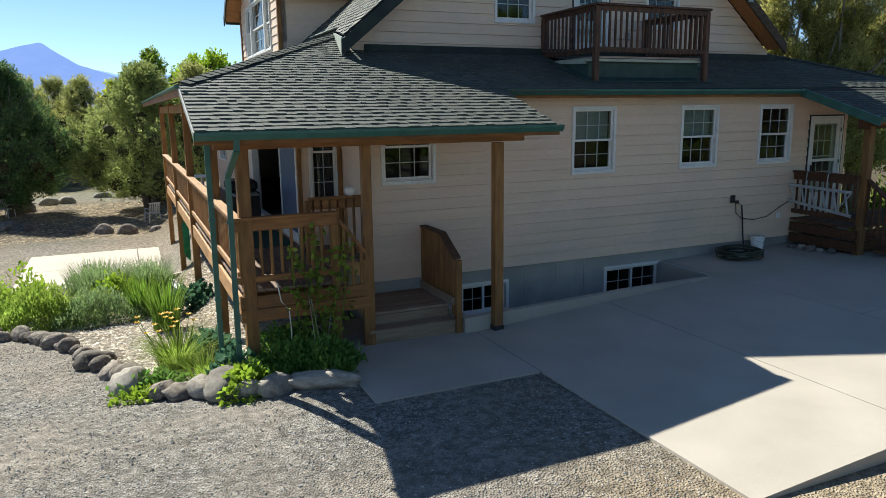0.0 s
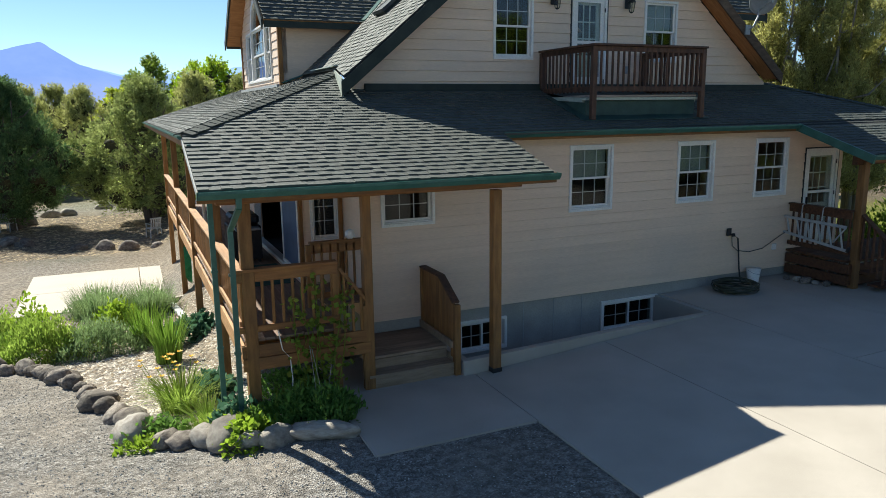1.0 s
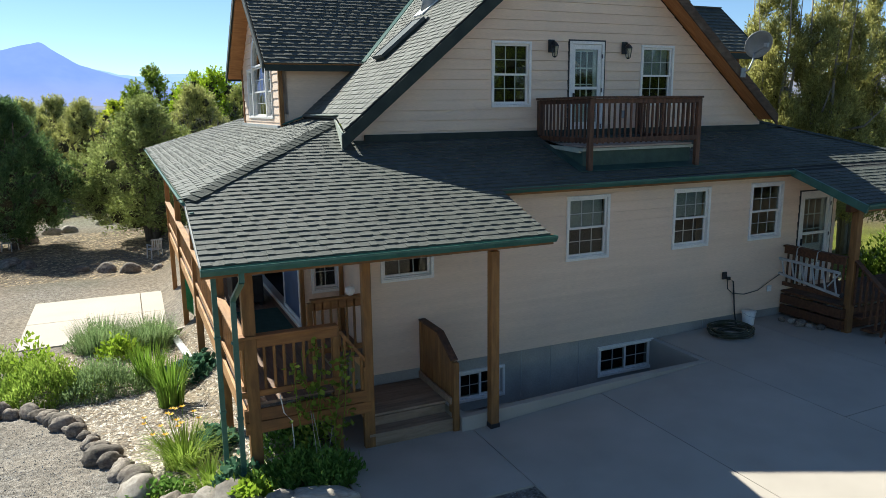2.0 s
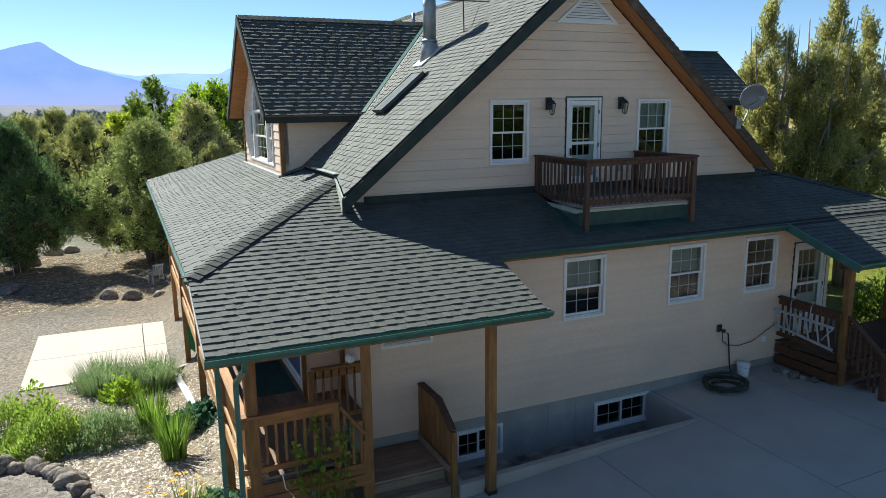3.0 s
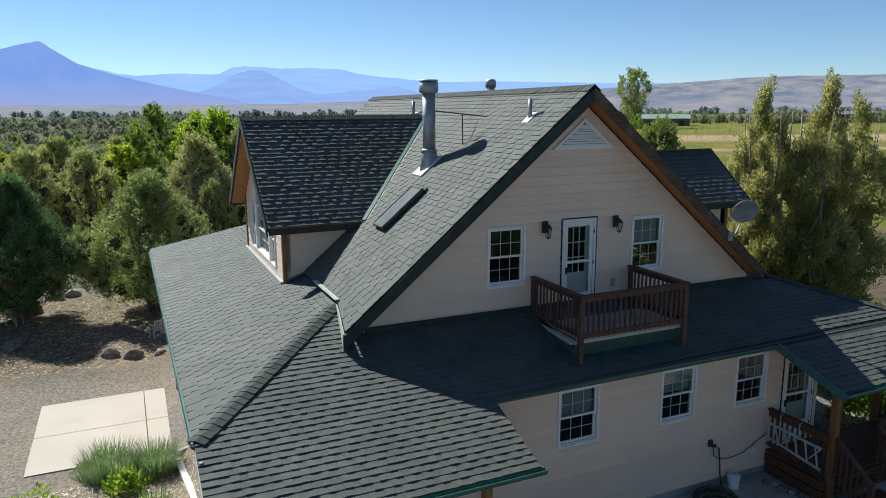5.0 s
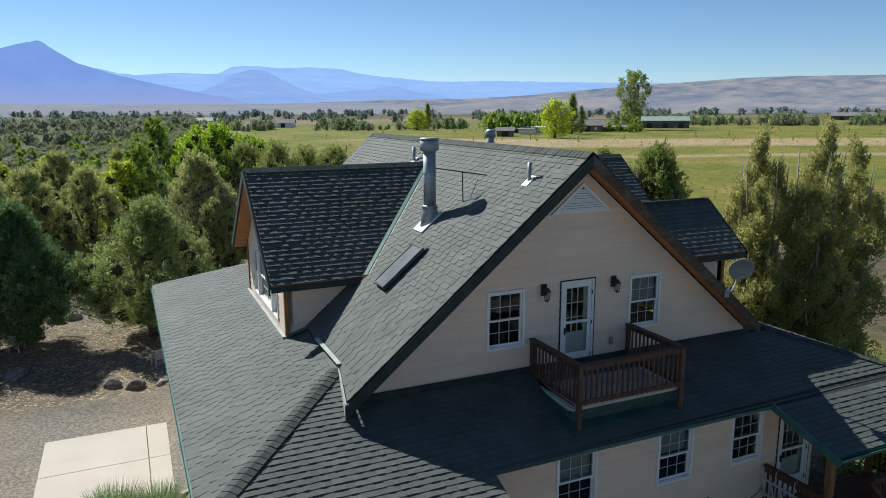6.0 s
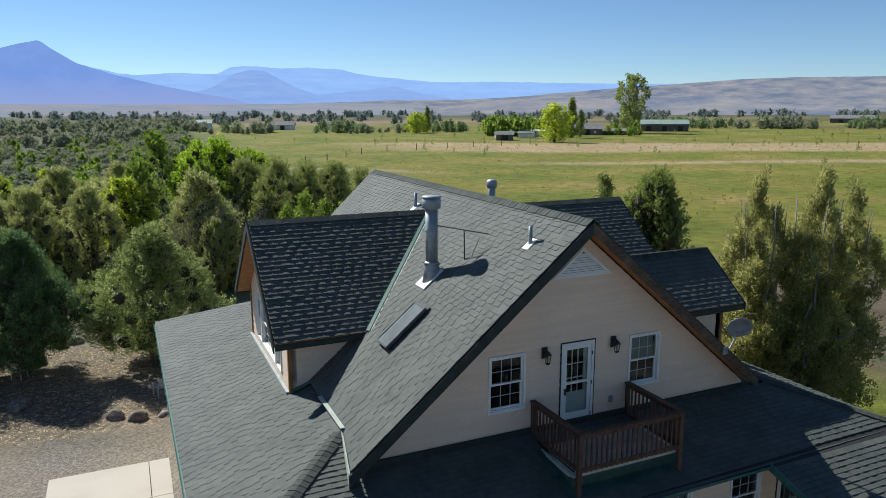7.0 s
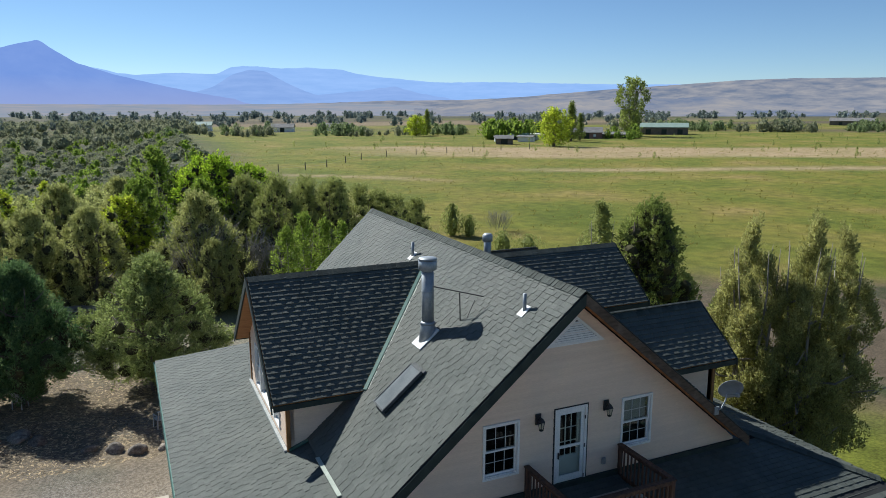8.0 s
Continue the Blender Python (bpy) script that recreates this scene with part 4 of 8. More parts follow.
# ---- balcony, deck, porches ----
def post(name, x, y, z0, z1, w, material, parent, label=""):
    return part(name, box(bmesh.new(), x - w / 2, x + w / 2, y - w / 2, y + w / 2, z0, z1), material, parent, label, bevel=0.008)


def rail(parent, p, q, z_top, z_bot, material, face_mat, gap=0.135, cap=0.14, face=0.09, bw=0.04, side=0):
    """A level rail from p to q (plan points): flat cap, rail board, bottom board and single balusters."""
    p, q = Vector((*p, 0)), Vector((*q, 0))
    d = (q - p).normalized()
    n = Vector((-d.y, d.x, 0)) * side
    up = Vector((0, 0, 1))
    bar("cap_rail", p + up * (z_top - 0.02), q + up * (z_top - 0.02), cap, 0.04, face_mat, parent)
    bar("top_board", p + up * (z_top - 0.043 - face / 2), q + up * (z_top - 0.043 - face / 2), 0.04, face, face_mat, parent)
    bar("bottom_board", p + up * (z_bot + 0.045), q + up * (z_bot + 0.045), 0.04, 0.09, face_mat, parent)
    k = max(2, int((q - p).length / gap))
    rnd = random.Random(int((p.x + q.y) * 31))
    for i in range(k):
        c = p + d * ((q - p).length * (i + 0.5) / k) + n * 0.042
        r = rnd.uniform(-0.004, 0.004)
        post("baluster", c.x + d.x * r, c.y + d.y * r, z_bot - 0.02, z_top - 0.05, bw, material, parent)


balcony = thing("balcony", "weathered dark brown wooden balcony on the low roof", "balcony")
BX0, BX1, BY = -1.16, 1.46, 0.02
BTOP, BFLOOR = 5.31, 4.40
# Paler than the deck boards: the floor's reflected light is coloured in.
M_PALEDECK = surf("pale_sheen_boards", (0.30, 0.24, 0.20), (0.42, 0.35, 0.30), 3, 0.8, 0.3, 30, (0.6, 6, 6), vary=0.12)
rail(balcony, (BX0, UPPER - 0.05), (BX0, BY), BTOP, BFLOOR + 0.05, M_DARKWOOD, M_DARKWOOD, 0.125)
rail(balcony, (BX0 - 0.05, BY), (BX1 + 0.05, BY), BTOP + 0.002, BFLOOR + 0.05, M_DARKWOOD, M_DARKWOOD, 0.125)
rail(balcony, (BX1, BY), (BX1, UPPER - 0.05), BTOP, BFLOOR + 0.05, M_DARKWOOD, M_DARKWOOD, 0.125)
for x in (BX0, BX1):
    post("post", x, BY + 0.02, front_z(BY) + 0.03, BTOP - 0.05, 0.10, M_DARKWOOD, balcony)
    post("post", x, UPPER - 0.10, front_z(UPPER - 0.1) + 0.04, BTOP - 0.05, 0.09, M_DARKWOOD, balcony)
for i in range(13):
    y = BY + 0.10 + i * 0.14
    block("floor_board", BX0 + 0.06, BX1 - 0.06, y, y + 0.132, BFLOOR - 0.05, BFLOOR - 0.015, M_PALEDECK, balcony)
M_TEAL = surf("dark_teal_metal", (0.02, 0.05, 0.045), (0.04, 0.085, 0.07), 4, 0.5, 0.05, 30, c=(0.09, 0.13, 0.11), cscale=1.5, cmix=0.5)
plinth = thing("balcony_plinth", "pale green flashed plinth under the balcony", "plinth")
part("body", prism(bmesh.new(), [(BX0 - 0.02, BY + 0.22, front_z(BY + 0.22) - 0.02), (BX0 - 0.02, UPPER - 0.1, front_z(UPPER - 0.1) - 0.02), (BX0 - 0.02, UPPER - 0.1, BFLOOR - 0.06), (BX0 - 0.02, BY + 0.22, BFLOOR - 0.12)], (BX1 - BX0 + 0.04, 0, 0)), M_TEAL, plinth, "dark green painted box")
part("apron", prism(bmesh.new(), [(BX0 - 0.22, BY - 0.02, front_z(BY - 0.02) + 0.022), (BX0 - 0.22, UPPER - 0.6, front_z(UPPER - 0.6) + 0.022), (BX1 + 0.22, UPPER - 0.6, front_z(UPPER - 0.6) + 0.022), (BX1 + 0.22, BY - 0.02, front_z(BY - 0.02) + 0.022)], (0, 0, 0.012)), M_TEAL, plinth, "dark green metal apron")
part("top_flashing", box(bmesh.new(), BX0 - 0.08, BX1 + 0.08, BY + 0.12, BY + 0.26, BFLOOR - 0.11, BFLOOR - 0.06), M_PALEGREEN, plinth, "pale flashing strip")

for sx in (BX0 - 0.08, BX1 - 0.02):
    part("side_flashing", prism(bmesh.new(), [(sx, BY + 0.262, BFLOOR - 0.15), (sx, UPPER - 0.55, BFLOOR - 0.09), (sx, UPPER - 0.55, BFLOOR - 0.03), (sx, BY + 0.262, BFLOOR - 0.06)], (0.10, 0, 0)), M_PALEGREEN, plinth, "pale flashing strip")

# west deck
DX, DY, DZ = -7.95, -1.40, 1.03
deck = thing("deck", "stained wooden raised deck along the west side", "deck")
DEND = 15.4
rail(deck, (DX, DEND), (DX, DY + 0.06), 2.05, 1.20, M_WOOD, M_WOODY_SUN, 0.14, 0.15, 0.10, 0.04, side=1)
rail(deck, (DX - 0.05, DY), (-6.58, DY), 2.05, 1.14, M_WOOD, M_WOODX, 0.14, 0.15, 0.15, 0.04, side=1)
rail(deck, (-6.66, -0.1), (-5.72, -0.1), 2.10, 1.16, M_WOOD, M_WOODX, 0.12, 0.12, 0.15)
WEST_POSTS = [DY + 0.05, 1.1, 5.7, 10.5, DEND]
for y in WEST_POSTS:
    post("post", DX + 0.02 if y > 0 else DX + 0.12, y, -0.55 if y < 0 else -1.55, min(west_z(DX) - 0.12, front_z(y) - 0.15) - (0.18 if y > 0 else 0.10), 0.15 if y > 0 else 0.17, M_WOOD, deck)
post("post", -6.60, DY + 0.045, -0.3, 1.998, 0.10, M_WOOD, deck)
post("post", -6.68, -0.1, 0.9, 2.05, 0.09, M_WOOD, deck)
post("post", -5.74, -0.12, 0.3, 3.4, 0.09, M_WOOD, deck)
bar("beam", (DX + 0.02, DEND, 3.53), (DX + 0.02, -0.1, 3.53), 0.10, 0.2, M_WOODY_SUN, deck)
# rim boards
bar("rim_board", (DX, DEND, DZ - 0.20), (DX, DY, DZ - 0.20), 0.045, 0.27, M_WOODY_SUN, deck)
bar("rim_board", (DX + 0.05, DEND, DZ - 0.36), (DX + 0.05, DY, DZ - 0.36), 0.045, 0.14, M_WOODY_SUN, deck)
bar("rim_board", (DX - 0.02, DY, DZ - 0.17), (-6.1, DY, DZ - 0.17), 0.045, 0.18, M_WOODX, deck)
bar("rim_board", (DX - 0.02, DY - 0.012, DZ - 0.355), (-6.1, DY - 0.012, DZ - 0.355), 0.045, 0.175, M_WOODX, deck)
x = DX + 0.03
while x < JOG_X - 0.04:
    block("deck_board", x, min(x + 0.134, JOG_X - 0.03), DY + 0.03, DEND, DZ - 0.04, DZ, M_DECK, deck)
    x += 0.14
while x < WALL_L - 0.04:
    block("deck_board", x, min(x + 0.134, WALL_L - 0.03), -0.05, JOG_Y - 0.03, DZ - 0.04, DZ, M_DECK, deck)
    x += 0.14
for i in range(14):
    y = DY + 0.5 + i * 1.15
    block("joist", DX + 0.08, JOG_X - 0.02, y, y + 0.045, DZ - 0.24, DZ - 0.041, M_WOODX, deck)

# stairs from patio to deck
stairs = thing("stairs", "stained wooden porch stairs with a low landing", "stairs")
M_TREAD = surf("worn_treads", (0.24, 0.17, 0.11), (0.36, 0.26, 0.18), 3, 0.8, 0.25, 25, (0.8, 6, 6), vary=0.12)
for i in range(8):
    y = -1.12 + i * 0.14
    block("landing_board", -6.12, -4.72, y, y + 0.133, 0.36, 0.40, M_TREAD, stairs)
block("riser", -6.14, -4.74, -1.14, -1.10, 0.06, 0.355, M_TREAD, stairs)
for y in (-1.43, -1.29):
    block("tread", -6.14, -4.74, y, y + 0.135, 0.175, 0.215, M_TREAD, stairs)
block("riser", -6.14, -4.74, -1.42, -1.38, 0.0, 0.174, M_TREAD, stairs)
for i, z in enumerate((0.61, 0.82)):
    x = -6.14 - 0.22 * (i + 1)
    block("tread", x, x + 0.25, -1.33, -0.16, z - 0.04, z, M_TREAD, stairs)
    block("riser", x + 0.2, x + 0.225, -1.33, -0.16, z - 0.21, z - 0.041, M_TREAD, stairs)
# rail down beside the upper flight
sl = Vector((-6.55, DY + 0.03, 1.93)), Vector((-6.12, DY + 0.03, 1.36))
bar("hand_rail", *sl, 0.09, 0.05, M_WOODX, stairs)
for i in range(3):
    f = (i + 0.6) / 3.4
    c = sl[0].lerp(sl[1], f)
    post("baluster", c.x, c.y, c.z - 0.95, c.z - 0.03, 0.04, M_WOOD, stairs)
post("newel", -6.16, DY + 0.03, 0.0, 1.32, 0.10, M_WOOD, stairs)
# guard on the open side of the landing, sloped towards the patio
GX = -4.69
g0, g1, g2 = Vector((GX, -0.06, 1.50)), Vector((GX, -0.85, 1.50)), Vector((GX, -1.40, 1.18))
bar("cap_rail", g0, g1, 0.13, 0.035, M_DARKWOOD, stairs)
bar("cap_rail", g1, g2, 0.13, 0.035, M_DARKWOOD, stairs)
for i in range(12):
    y = -0.10 - i * 0.113
    z = 1.47 if y > -0.82 else 1.47 + (y - 0.108 + 0.82) * 0.58
    block("board", GX - 0.018, GX + 0.018, y - 0.108, y, 0.44 if y > -1.15 else 0.26, z, M_WOOD, stairs)
post("newel", GX, -1.43, 0.0, 1.16, 0.10, M_WOOD, stairs)
post("newel", GX, -0.06, 0.40, 1.47, 0.08, M_WOOD, stairs)
bar("bottom_rail", (GX - 0.06, -0.06, 0.50), (GX - 0.06, -1.40, 0.50), 0.04, 0.12, M_TREAD, stairs)

# porch roof posts and beams
porch = thing("porch_frame", "stained timber posts and beam carrying the porch roof", "porch frame")
post("post", -4.10, -1.612, 0.0, 2.95, 0.145, M_WOOD, porch)
part("post_base", box(bmesh.new(), -4.18, -4.02, -1.692, -1.532, 0.0, 0.10), M_BLACK, porch, "black metal post base")
post("post", -6.11, -1.36, 0.0, 3.0, 0.13, M_WOOD, porch)
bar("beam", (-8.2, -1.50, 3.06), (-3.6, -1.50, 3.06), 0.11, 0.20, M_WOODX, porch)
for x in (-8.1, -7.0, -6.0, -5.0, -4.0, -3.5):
    bar("rafter", (x, -1.36, front_z(-1.36) - 0.22), (x, -0.02, front_z(-0.02) - 0.22), 0.045, 0.13, M_WOODY_SUN, porch)

# east stoop
stoop = thing("stoop", "dark stained wooden stoop at the east door", "stoop")
SX0, SX1, SY, SZ = 4.12, 8.0, -1.55, 1.0
M_STOOP = surf("dark_stoop_wood", (0.065, 0.026, 0.012), (0.13, 0.056, 0.025), 3, 0.7, 0.3, 30, (0.8, 6, 6), vary=0.15)
y = SY + 0.02
while y < -0.06:
    block("floor_board", SX0, SX1, y, min(y + 0.134, -0.03), SZ - 0.04, SZ, M_STOOP, stoop)
    y += 0.14
rail(stoop, (SX0, -0.06), (SX0, SY), 2.05, 1.12, M_STOOP, M_STOOP, 0.13, 0.14, 0.15, side=1)
rail(stoop, (SX0 + 1.6, SY), (SX1, SY), 2.05, 1.12, M_STOOP, M_STOOP, 0.13, 0.14, 0.15)
for z in (0.82, 0.58):
    bar("rim_board", (SX0, -0.05, z), (SX0, SY, z), 0.045, 0.2, M_STOOP, stoop)
    bar("rim_board", (SX0, SY, z), (SX1, SY, z), 0.045, 0.2, M_STOOP, stoop)
post("post", SX0 + 0.18, SY - 0.02, 0.1, 3.02, 0.15, M_WOOD, stoop)
post("post", SX1 - 0.1, SY - 0.02, -0.1, 3.02, 0.18, M_WOOD, stoop)
post("post", SX1 - 0.1, -0.05, -0.1, 3.4, 0.14, M_WOOD, stoop)
bar("beam", (SX0 - 0.1, SY, 3.06), (SX1, SY, 3.06), 0.11, 0.18, M_STOOP, stoop)
rail(stoop, (SX1 - 0.05, SY), (SX1 - 0.05, -0.1), 2.05, 1.12, M_STOOP, M_STOOP, 0.13)
for i, z in enumerate((0.78, 0.56, 0.34)):
    block("tread", SX0 + 0.25, SX0 + 1.5, SY - 0.28 * (i + 1), SY - 0.28 * i, z - 0.045, z, M_STOOP, stoop)
for x in (SX0 + 0.2, SX0 + 1.55):
    p, q = Vector((x, SY - 0.05, 1.98)), Vector((x, SY - 0.95, 1.28))
    bar("hand_rail", p, q, 0.13, 0.04, M_STOOP, stoop)
    for i in range(7):
        c = p.lerp(q, (i + 0.5) / 7)
        post("baluster", c.x, c.y, c.z - 0.92, c.z - 0.02, 0.045, M_STOOP, stoop)
    post("newel", x, SY - 0.95, 0.2, 1.3, 0.10, M_STOOP, stoop)

# ---- ground, patio, distance ----
def smooth(a, b, v):
    t = np.clip((v - a) / (b - a), 0, 1)
    return t * t * (3 - 2 * t)


WEST_Y = (-14, -6, -3.4, -1.6, 0.1, 3.4, 5.5, 10.5, 16, 22, 28, 45, 70, 400)
WEST_Z = (-0.16, -0.06, -0.05, -0.27, -0.46, -0.85, -1.05, -1.37, -1.39, -1.42, -1.4, -1.5, -1.3, -1.0)


def wave(x, y, s, k=0.0):
    return np.sin(x / s + 1.3 * np.sin(y / s * 0.7 + k)) * np.cos(y / s * 1.1 + 0.9 * np.sin(x / s * 0.6 + k * 2))


def ground_z(x, y):
    """The lie of the land: level in front, falling to the west side of the house."""
    x, y = np.asarray(x, float), np.asarray(y, float)
    west = np.interp(y, WEST_Y, WEST_Z)
    east = np.where(y < 3, -0.025, np.interp(y, (3, 25, 60, 400), (0.05, -0.6, -1.2, -1.0)))
    z = east + (west - east) * smooth(-6.6, -8.6, x)
    z = np.where((x > -6.6) & (y > 18), west, z)
    z = np.where((x > -6.35) & (x < 8.0) & (y > -6.6) & (y < 15.2) & ~((x < -4.05) & (y < -3.05)), -1.5, z)
    far = np.hypot(x, y)
    z = z + 0.03 * wave(x, y, 2.3) * smooth(11, 15, np.hypot(x + 2, y - 6)) + 0.4 * wave(x, y, 34.0, 1.0) * smooth(60, 200, far)
    ravine = smooth(12, -40, x - 0.04 * y) * smooth(70, 160, y)
    z = z - 8.0 * ravine * smooth(900, 300, y) + 2.0 * ravine * wave(x, y, 45.0, 2.0)
    return z


def axis(lo, hi, step, grow_lo, grow_hi, limit_lo, limit_hi):
    mid = list(np.arange(lo, hi + step / 2, step))
    s, v = step, hi
    while v < limit_hi:
        s *= grow_hi
        v += s
        mid.append(v)
    s, v = step, lo
    while v > limit_lo:
        s *= grow_lo
        v -= s
        mid.insert(0, v)
    return np.array(mid)


gx = axis(-26, 16, 0.33, 1.10, 1.06, -4700, 4700)
gy = axis(-16, 34, 0.33, 1.15, 1.04, -700, 4700)
GX, GY = np.meshgrid(gx, gy)
GZ = ground_z(GX, GY)
nx, ny = len(gx), len(gy)
verts = np.stack([GX, GY, GZ], -1).reshape(-1, 3)
idx = np.arange(nx * ny).reshape(ny, nx)
quads = np.stack([idx[:-1, :-1], idx[:-1, 1:], idx[1:, 1:], idx[1:, :-1]], -1).reshape(-1, 4)
ground_me = bpy.data.meshes.new("ground")
ground_me.from_pydata(verts.tolist(), [], quads.tolist())
x, y = verts[:, 0], verts[:, 1]
wob = 1.5 * wave(x, y, 3.1, 0.4) + 0.7 * wave(x, y, 1.2, 2.2)
# cover: red gravel, green grass, blue dry strips; the rest is scrub soil
gravel = smooth(46, 38, y + 2 * wob) * smooth(14, 10, x + wob)
field = smooth(8, 14, x - 0.015 * y + 2 * wave(x, y, 11)) * smooth(52, 62, y + 0.55 * x + 2 * wob)
lawn = smooth(9.6, 10.6, x + 0.2 * wob) * smooth(24, 18, y) * smooth(-2, 1, y) * smooth(24, 17, x)
s1 = y + 0.48 * x - 257 + 7 * wave(x, y, 23)
s2 = y + 0.47 * x - 178 + 2 * wave(x, y, 17, 1)
s3 = y + 0.95 * x - 174.5 + 2 * wave(x, y, 13, 2)
far_d = np.hypot(x, y)
field = field * smooth(560, 450, far_d)
plain = smooth(450, 560, far_d)
grass = np.maximum(np.maximum(field, lawn), np.maximum(0.55 * smooth(30, 40, y) * smooth(-30, 0, x) * (1 - plain), plain * smooth(-0.1, 0.5, wave(x, y * 3, 260, 3))))
dry = np.maximum(smooth(40, 26, np.abs(s1)) * (0.85 + 0.15 * wave(x, y, 9, 4)) * smooth(50, 95, x), np.exp(-(s2 / 4.5) ** 2) * smooth(70, 95, x)) * field
dry = np.maximum(dry, 0.4 * plain * smooth(0.0, 0.6, wave(x, y * 3, 340, 5)) * smooth(-40, 160, x))
dry = np.maximum(dry, 0.8 * np.exp(-(s3 / 3.5) ** 2) * field * smooth(60, 40, x))
dry = np.maximum(dry, smooth(-4.6, -7.2, y + 0.2 * wob) * smooth(-6.2, -5.0, x + 0.3 * wob) * smooth(2, -1, x + 0 * y) * smooth(-12, -9, y) * 0.6)
yard = smooth(4, 9, y + wob) * smooth(-6.5, -8, x) * smooth(50, 42, y + wob)
under = smooth(16, 23, y + wob) * smooth(-5.5, -7.5, x) * smooth(35, 31, y + 0.6 * wob)
gravel = gravel * (1 - under * (0.62 + 0.22 * wave(x, y, 1.7, 3)))
dry = np.maximum(dry, yard * (0.14 + 0.16 * wave(x, y, 2.6, 6)))
dry = np.maximum(dry, under * np.clip(0.10 + 0.3 * wave(x, y, 1.9, 8), 0, 0.4))
bed_w = np.interp(y, (-1.9, -1.2, -0.5, 1.3, 3.7, 4.9, 5.2, 9.5), (-8.0, -8.9, -9.3, -9.8, -10.6, -11.5, -12.2, -12.2))
dry = np.maximum(dry, 0.5 * smooth(-0.1, 0.2, x - bed_w) * smooth(-7.0, -7.4, x) * smooth(-2.2, -1.8, y) * smooth(10.2, 9.6, y))
scrub = smooth(26, 6, x - 0.035 * y + wob) * smooth(52, 75, y + 2 * wob) * (0.75 + 0.25 * wave(x, y, 14, 7)) * (1 - 0.5 * smooth(700, 1400, far_d))
scrub = np.maximum(scrub, 0.75 * smooth(750, 1200, far_d))
cover = ground_me.color_attributes.new("cover", "FLOAT_COLOR", "POINT")
cover.data.foreach_set("color", np.stack([gravel, grass, dry, scrub], -1).astype(np.float32).ravel())
for f in ground_me.polygons:
    f.use_smooth = True

M_GROUND = bpy.data.materials.new("ground_cover")
M_GROUND.use_nodes = True
gn, gl = M_GROUND.node_tree.nodes, M_GROUND.node_tree.links
gp = gn["Principled BSDF"]
gp.inputs["Roughness"].default_value, gp.inputs["Specular IOR Level"].default_value = 0.95, 0.15
gtc = gn.new("ShaderNodeTexCoord")


def gnoise(scale, detail=5):
    t = gn.new("ShaderNodeTexNoise")
    t.inputs["Scale"].default_value, t.inputs["Detail"].default_value = scale, detail
    gl.new(gtc.outputs["Object"], t.inputs["Vector"])
    return t.outputs["Fac"]


def gramp(fac, *stops):
    r = gn.new("ShaderNodeValToRGB")
    while len(r.color_ramp.elements) < len(stops):
        r.color_ramp.elements.new(0.5)
    for e, (pos, c) in zip(r.color_ramp.elements, stops):
        e.position, e.color = pos, rgb(c)
    gl.new(fac, r.inputs[0])
    return r.outputs[0]


def gmix(fac, a, b, mode="MIX"):
    m = gn.new("ShaderNodeMix")
    m.data_type, m.blend_type = "RGBA", mode
    for s, v in (("Factor", fac), ("A", a), ("B", b)):
        if isinstance(v, float):
            m.inputs[s].default_value = v
        else:
            gl.new(v, m.inputs[s])
    return m.outputs["Result"]


vor = gn.new("ShaderNodeTexVoronoi")
vor.inputs["Scale"].default_value = 42
gl.new(gtc.outputs["Object"], vor.inputs["Vector"])
sep = gn.new("ShaderNodeSeparateColor")
gl.new(vor.outputs["Color"], sep.inputs[0])
att = gn.new("ShaderNodeAttribute")
att.attribute_name = "cover"
asep = gn.new("ShaderNodeSeparateColor")
gl.new(att.outputs["Color"], asep.inputs[0])
stones = gramp(sep.outputs[0], (0.0, (0.085, 0.08, 0.075)), (0.5, (0.205, 0.195, 0.18)), (1.0, (0.42, 0.405, 0.38)))
dirt = gramp(gnoise(0.9), (0.3, (0.205, 0.172, 0.135)), (0.7, (0.30, 0.258, 0.21)))
bare = gramp(gnoise(0.45, 6), (0.40, (0.75, 0.75, 0.75)), (0.62, (0.30, 0.30, 0.30)))
gravel_c = gmix(bare, dirt, stones)
soil = gramp(gnoise(0.35, 8), (0.3, (0.085, 0.068, 0.043)), (0.5, (0.14, 0.106, 0.072)), (0.68, (0.06, 0.068, 0.03)))
grass_c = gramp(gnoise(0.05, 9), (0.30, (0.105, 0.130, 0.017)), (0.45, (0.150, 0.162, 0.025)), (0.58, (0.198, 0.178, 0.036)), (0.70, (0.26, 0.20, 0.066)))
grass_f = gramp(gnoise(0.55, 8), (0.3, (0.68, 0.70, 0.70)), (0.7, (1.25, 1.22, 1.2)))
grass_c = gmix(1.0, grass_c, grass_f, "MULTIPLY")
dry_c = gramp(gnoise(0.4, 6), (0.3, (0.30, 0.215, 0.12)), (0.7, (0.44, 0.33, 0.195)))
col = gmix(asep.outputs[0], soil, gravel_c)
col = gmix(asep.outputs[1], col, grass_c)
col = gmix(asep.outputs[2], col, dry_c)
scrub_c = gramp(gnoise(0.12, 8), (0.3, (0.05, 0.062, 0.036)), (0.55, (0.078, 0.082, 0.05)), (0.72, (0.16, 0.122, 0.088)))
col = gmix(att.outputs["Alpha"], col, scrub_c)
speck = gramp(gnoise(8.0, 6), (0.36, (0.62, 0.62, 0.62)), (0.64, (1.3, 1.3, 1.3)))
col = gmix(0.8, col, speck, "MULTIPLY")
gl.new(col, gp.inputs["Base Color"])
gb = gn.new("ShaderNodeBump")
gb.inputs["Strength"].default_value, gb.inputs["Distance"].default_value = 0.8, 0.03
gl.new(vor.outputs["Distance"], gb.inputs["Height"])
gl.new(gb.outputs[0], gp.inputs["Normal"])
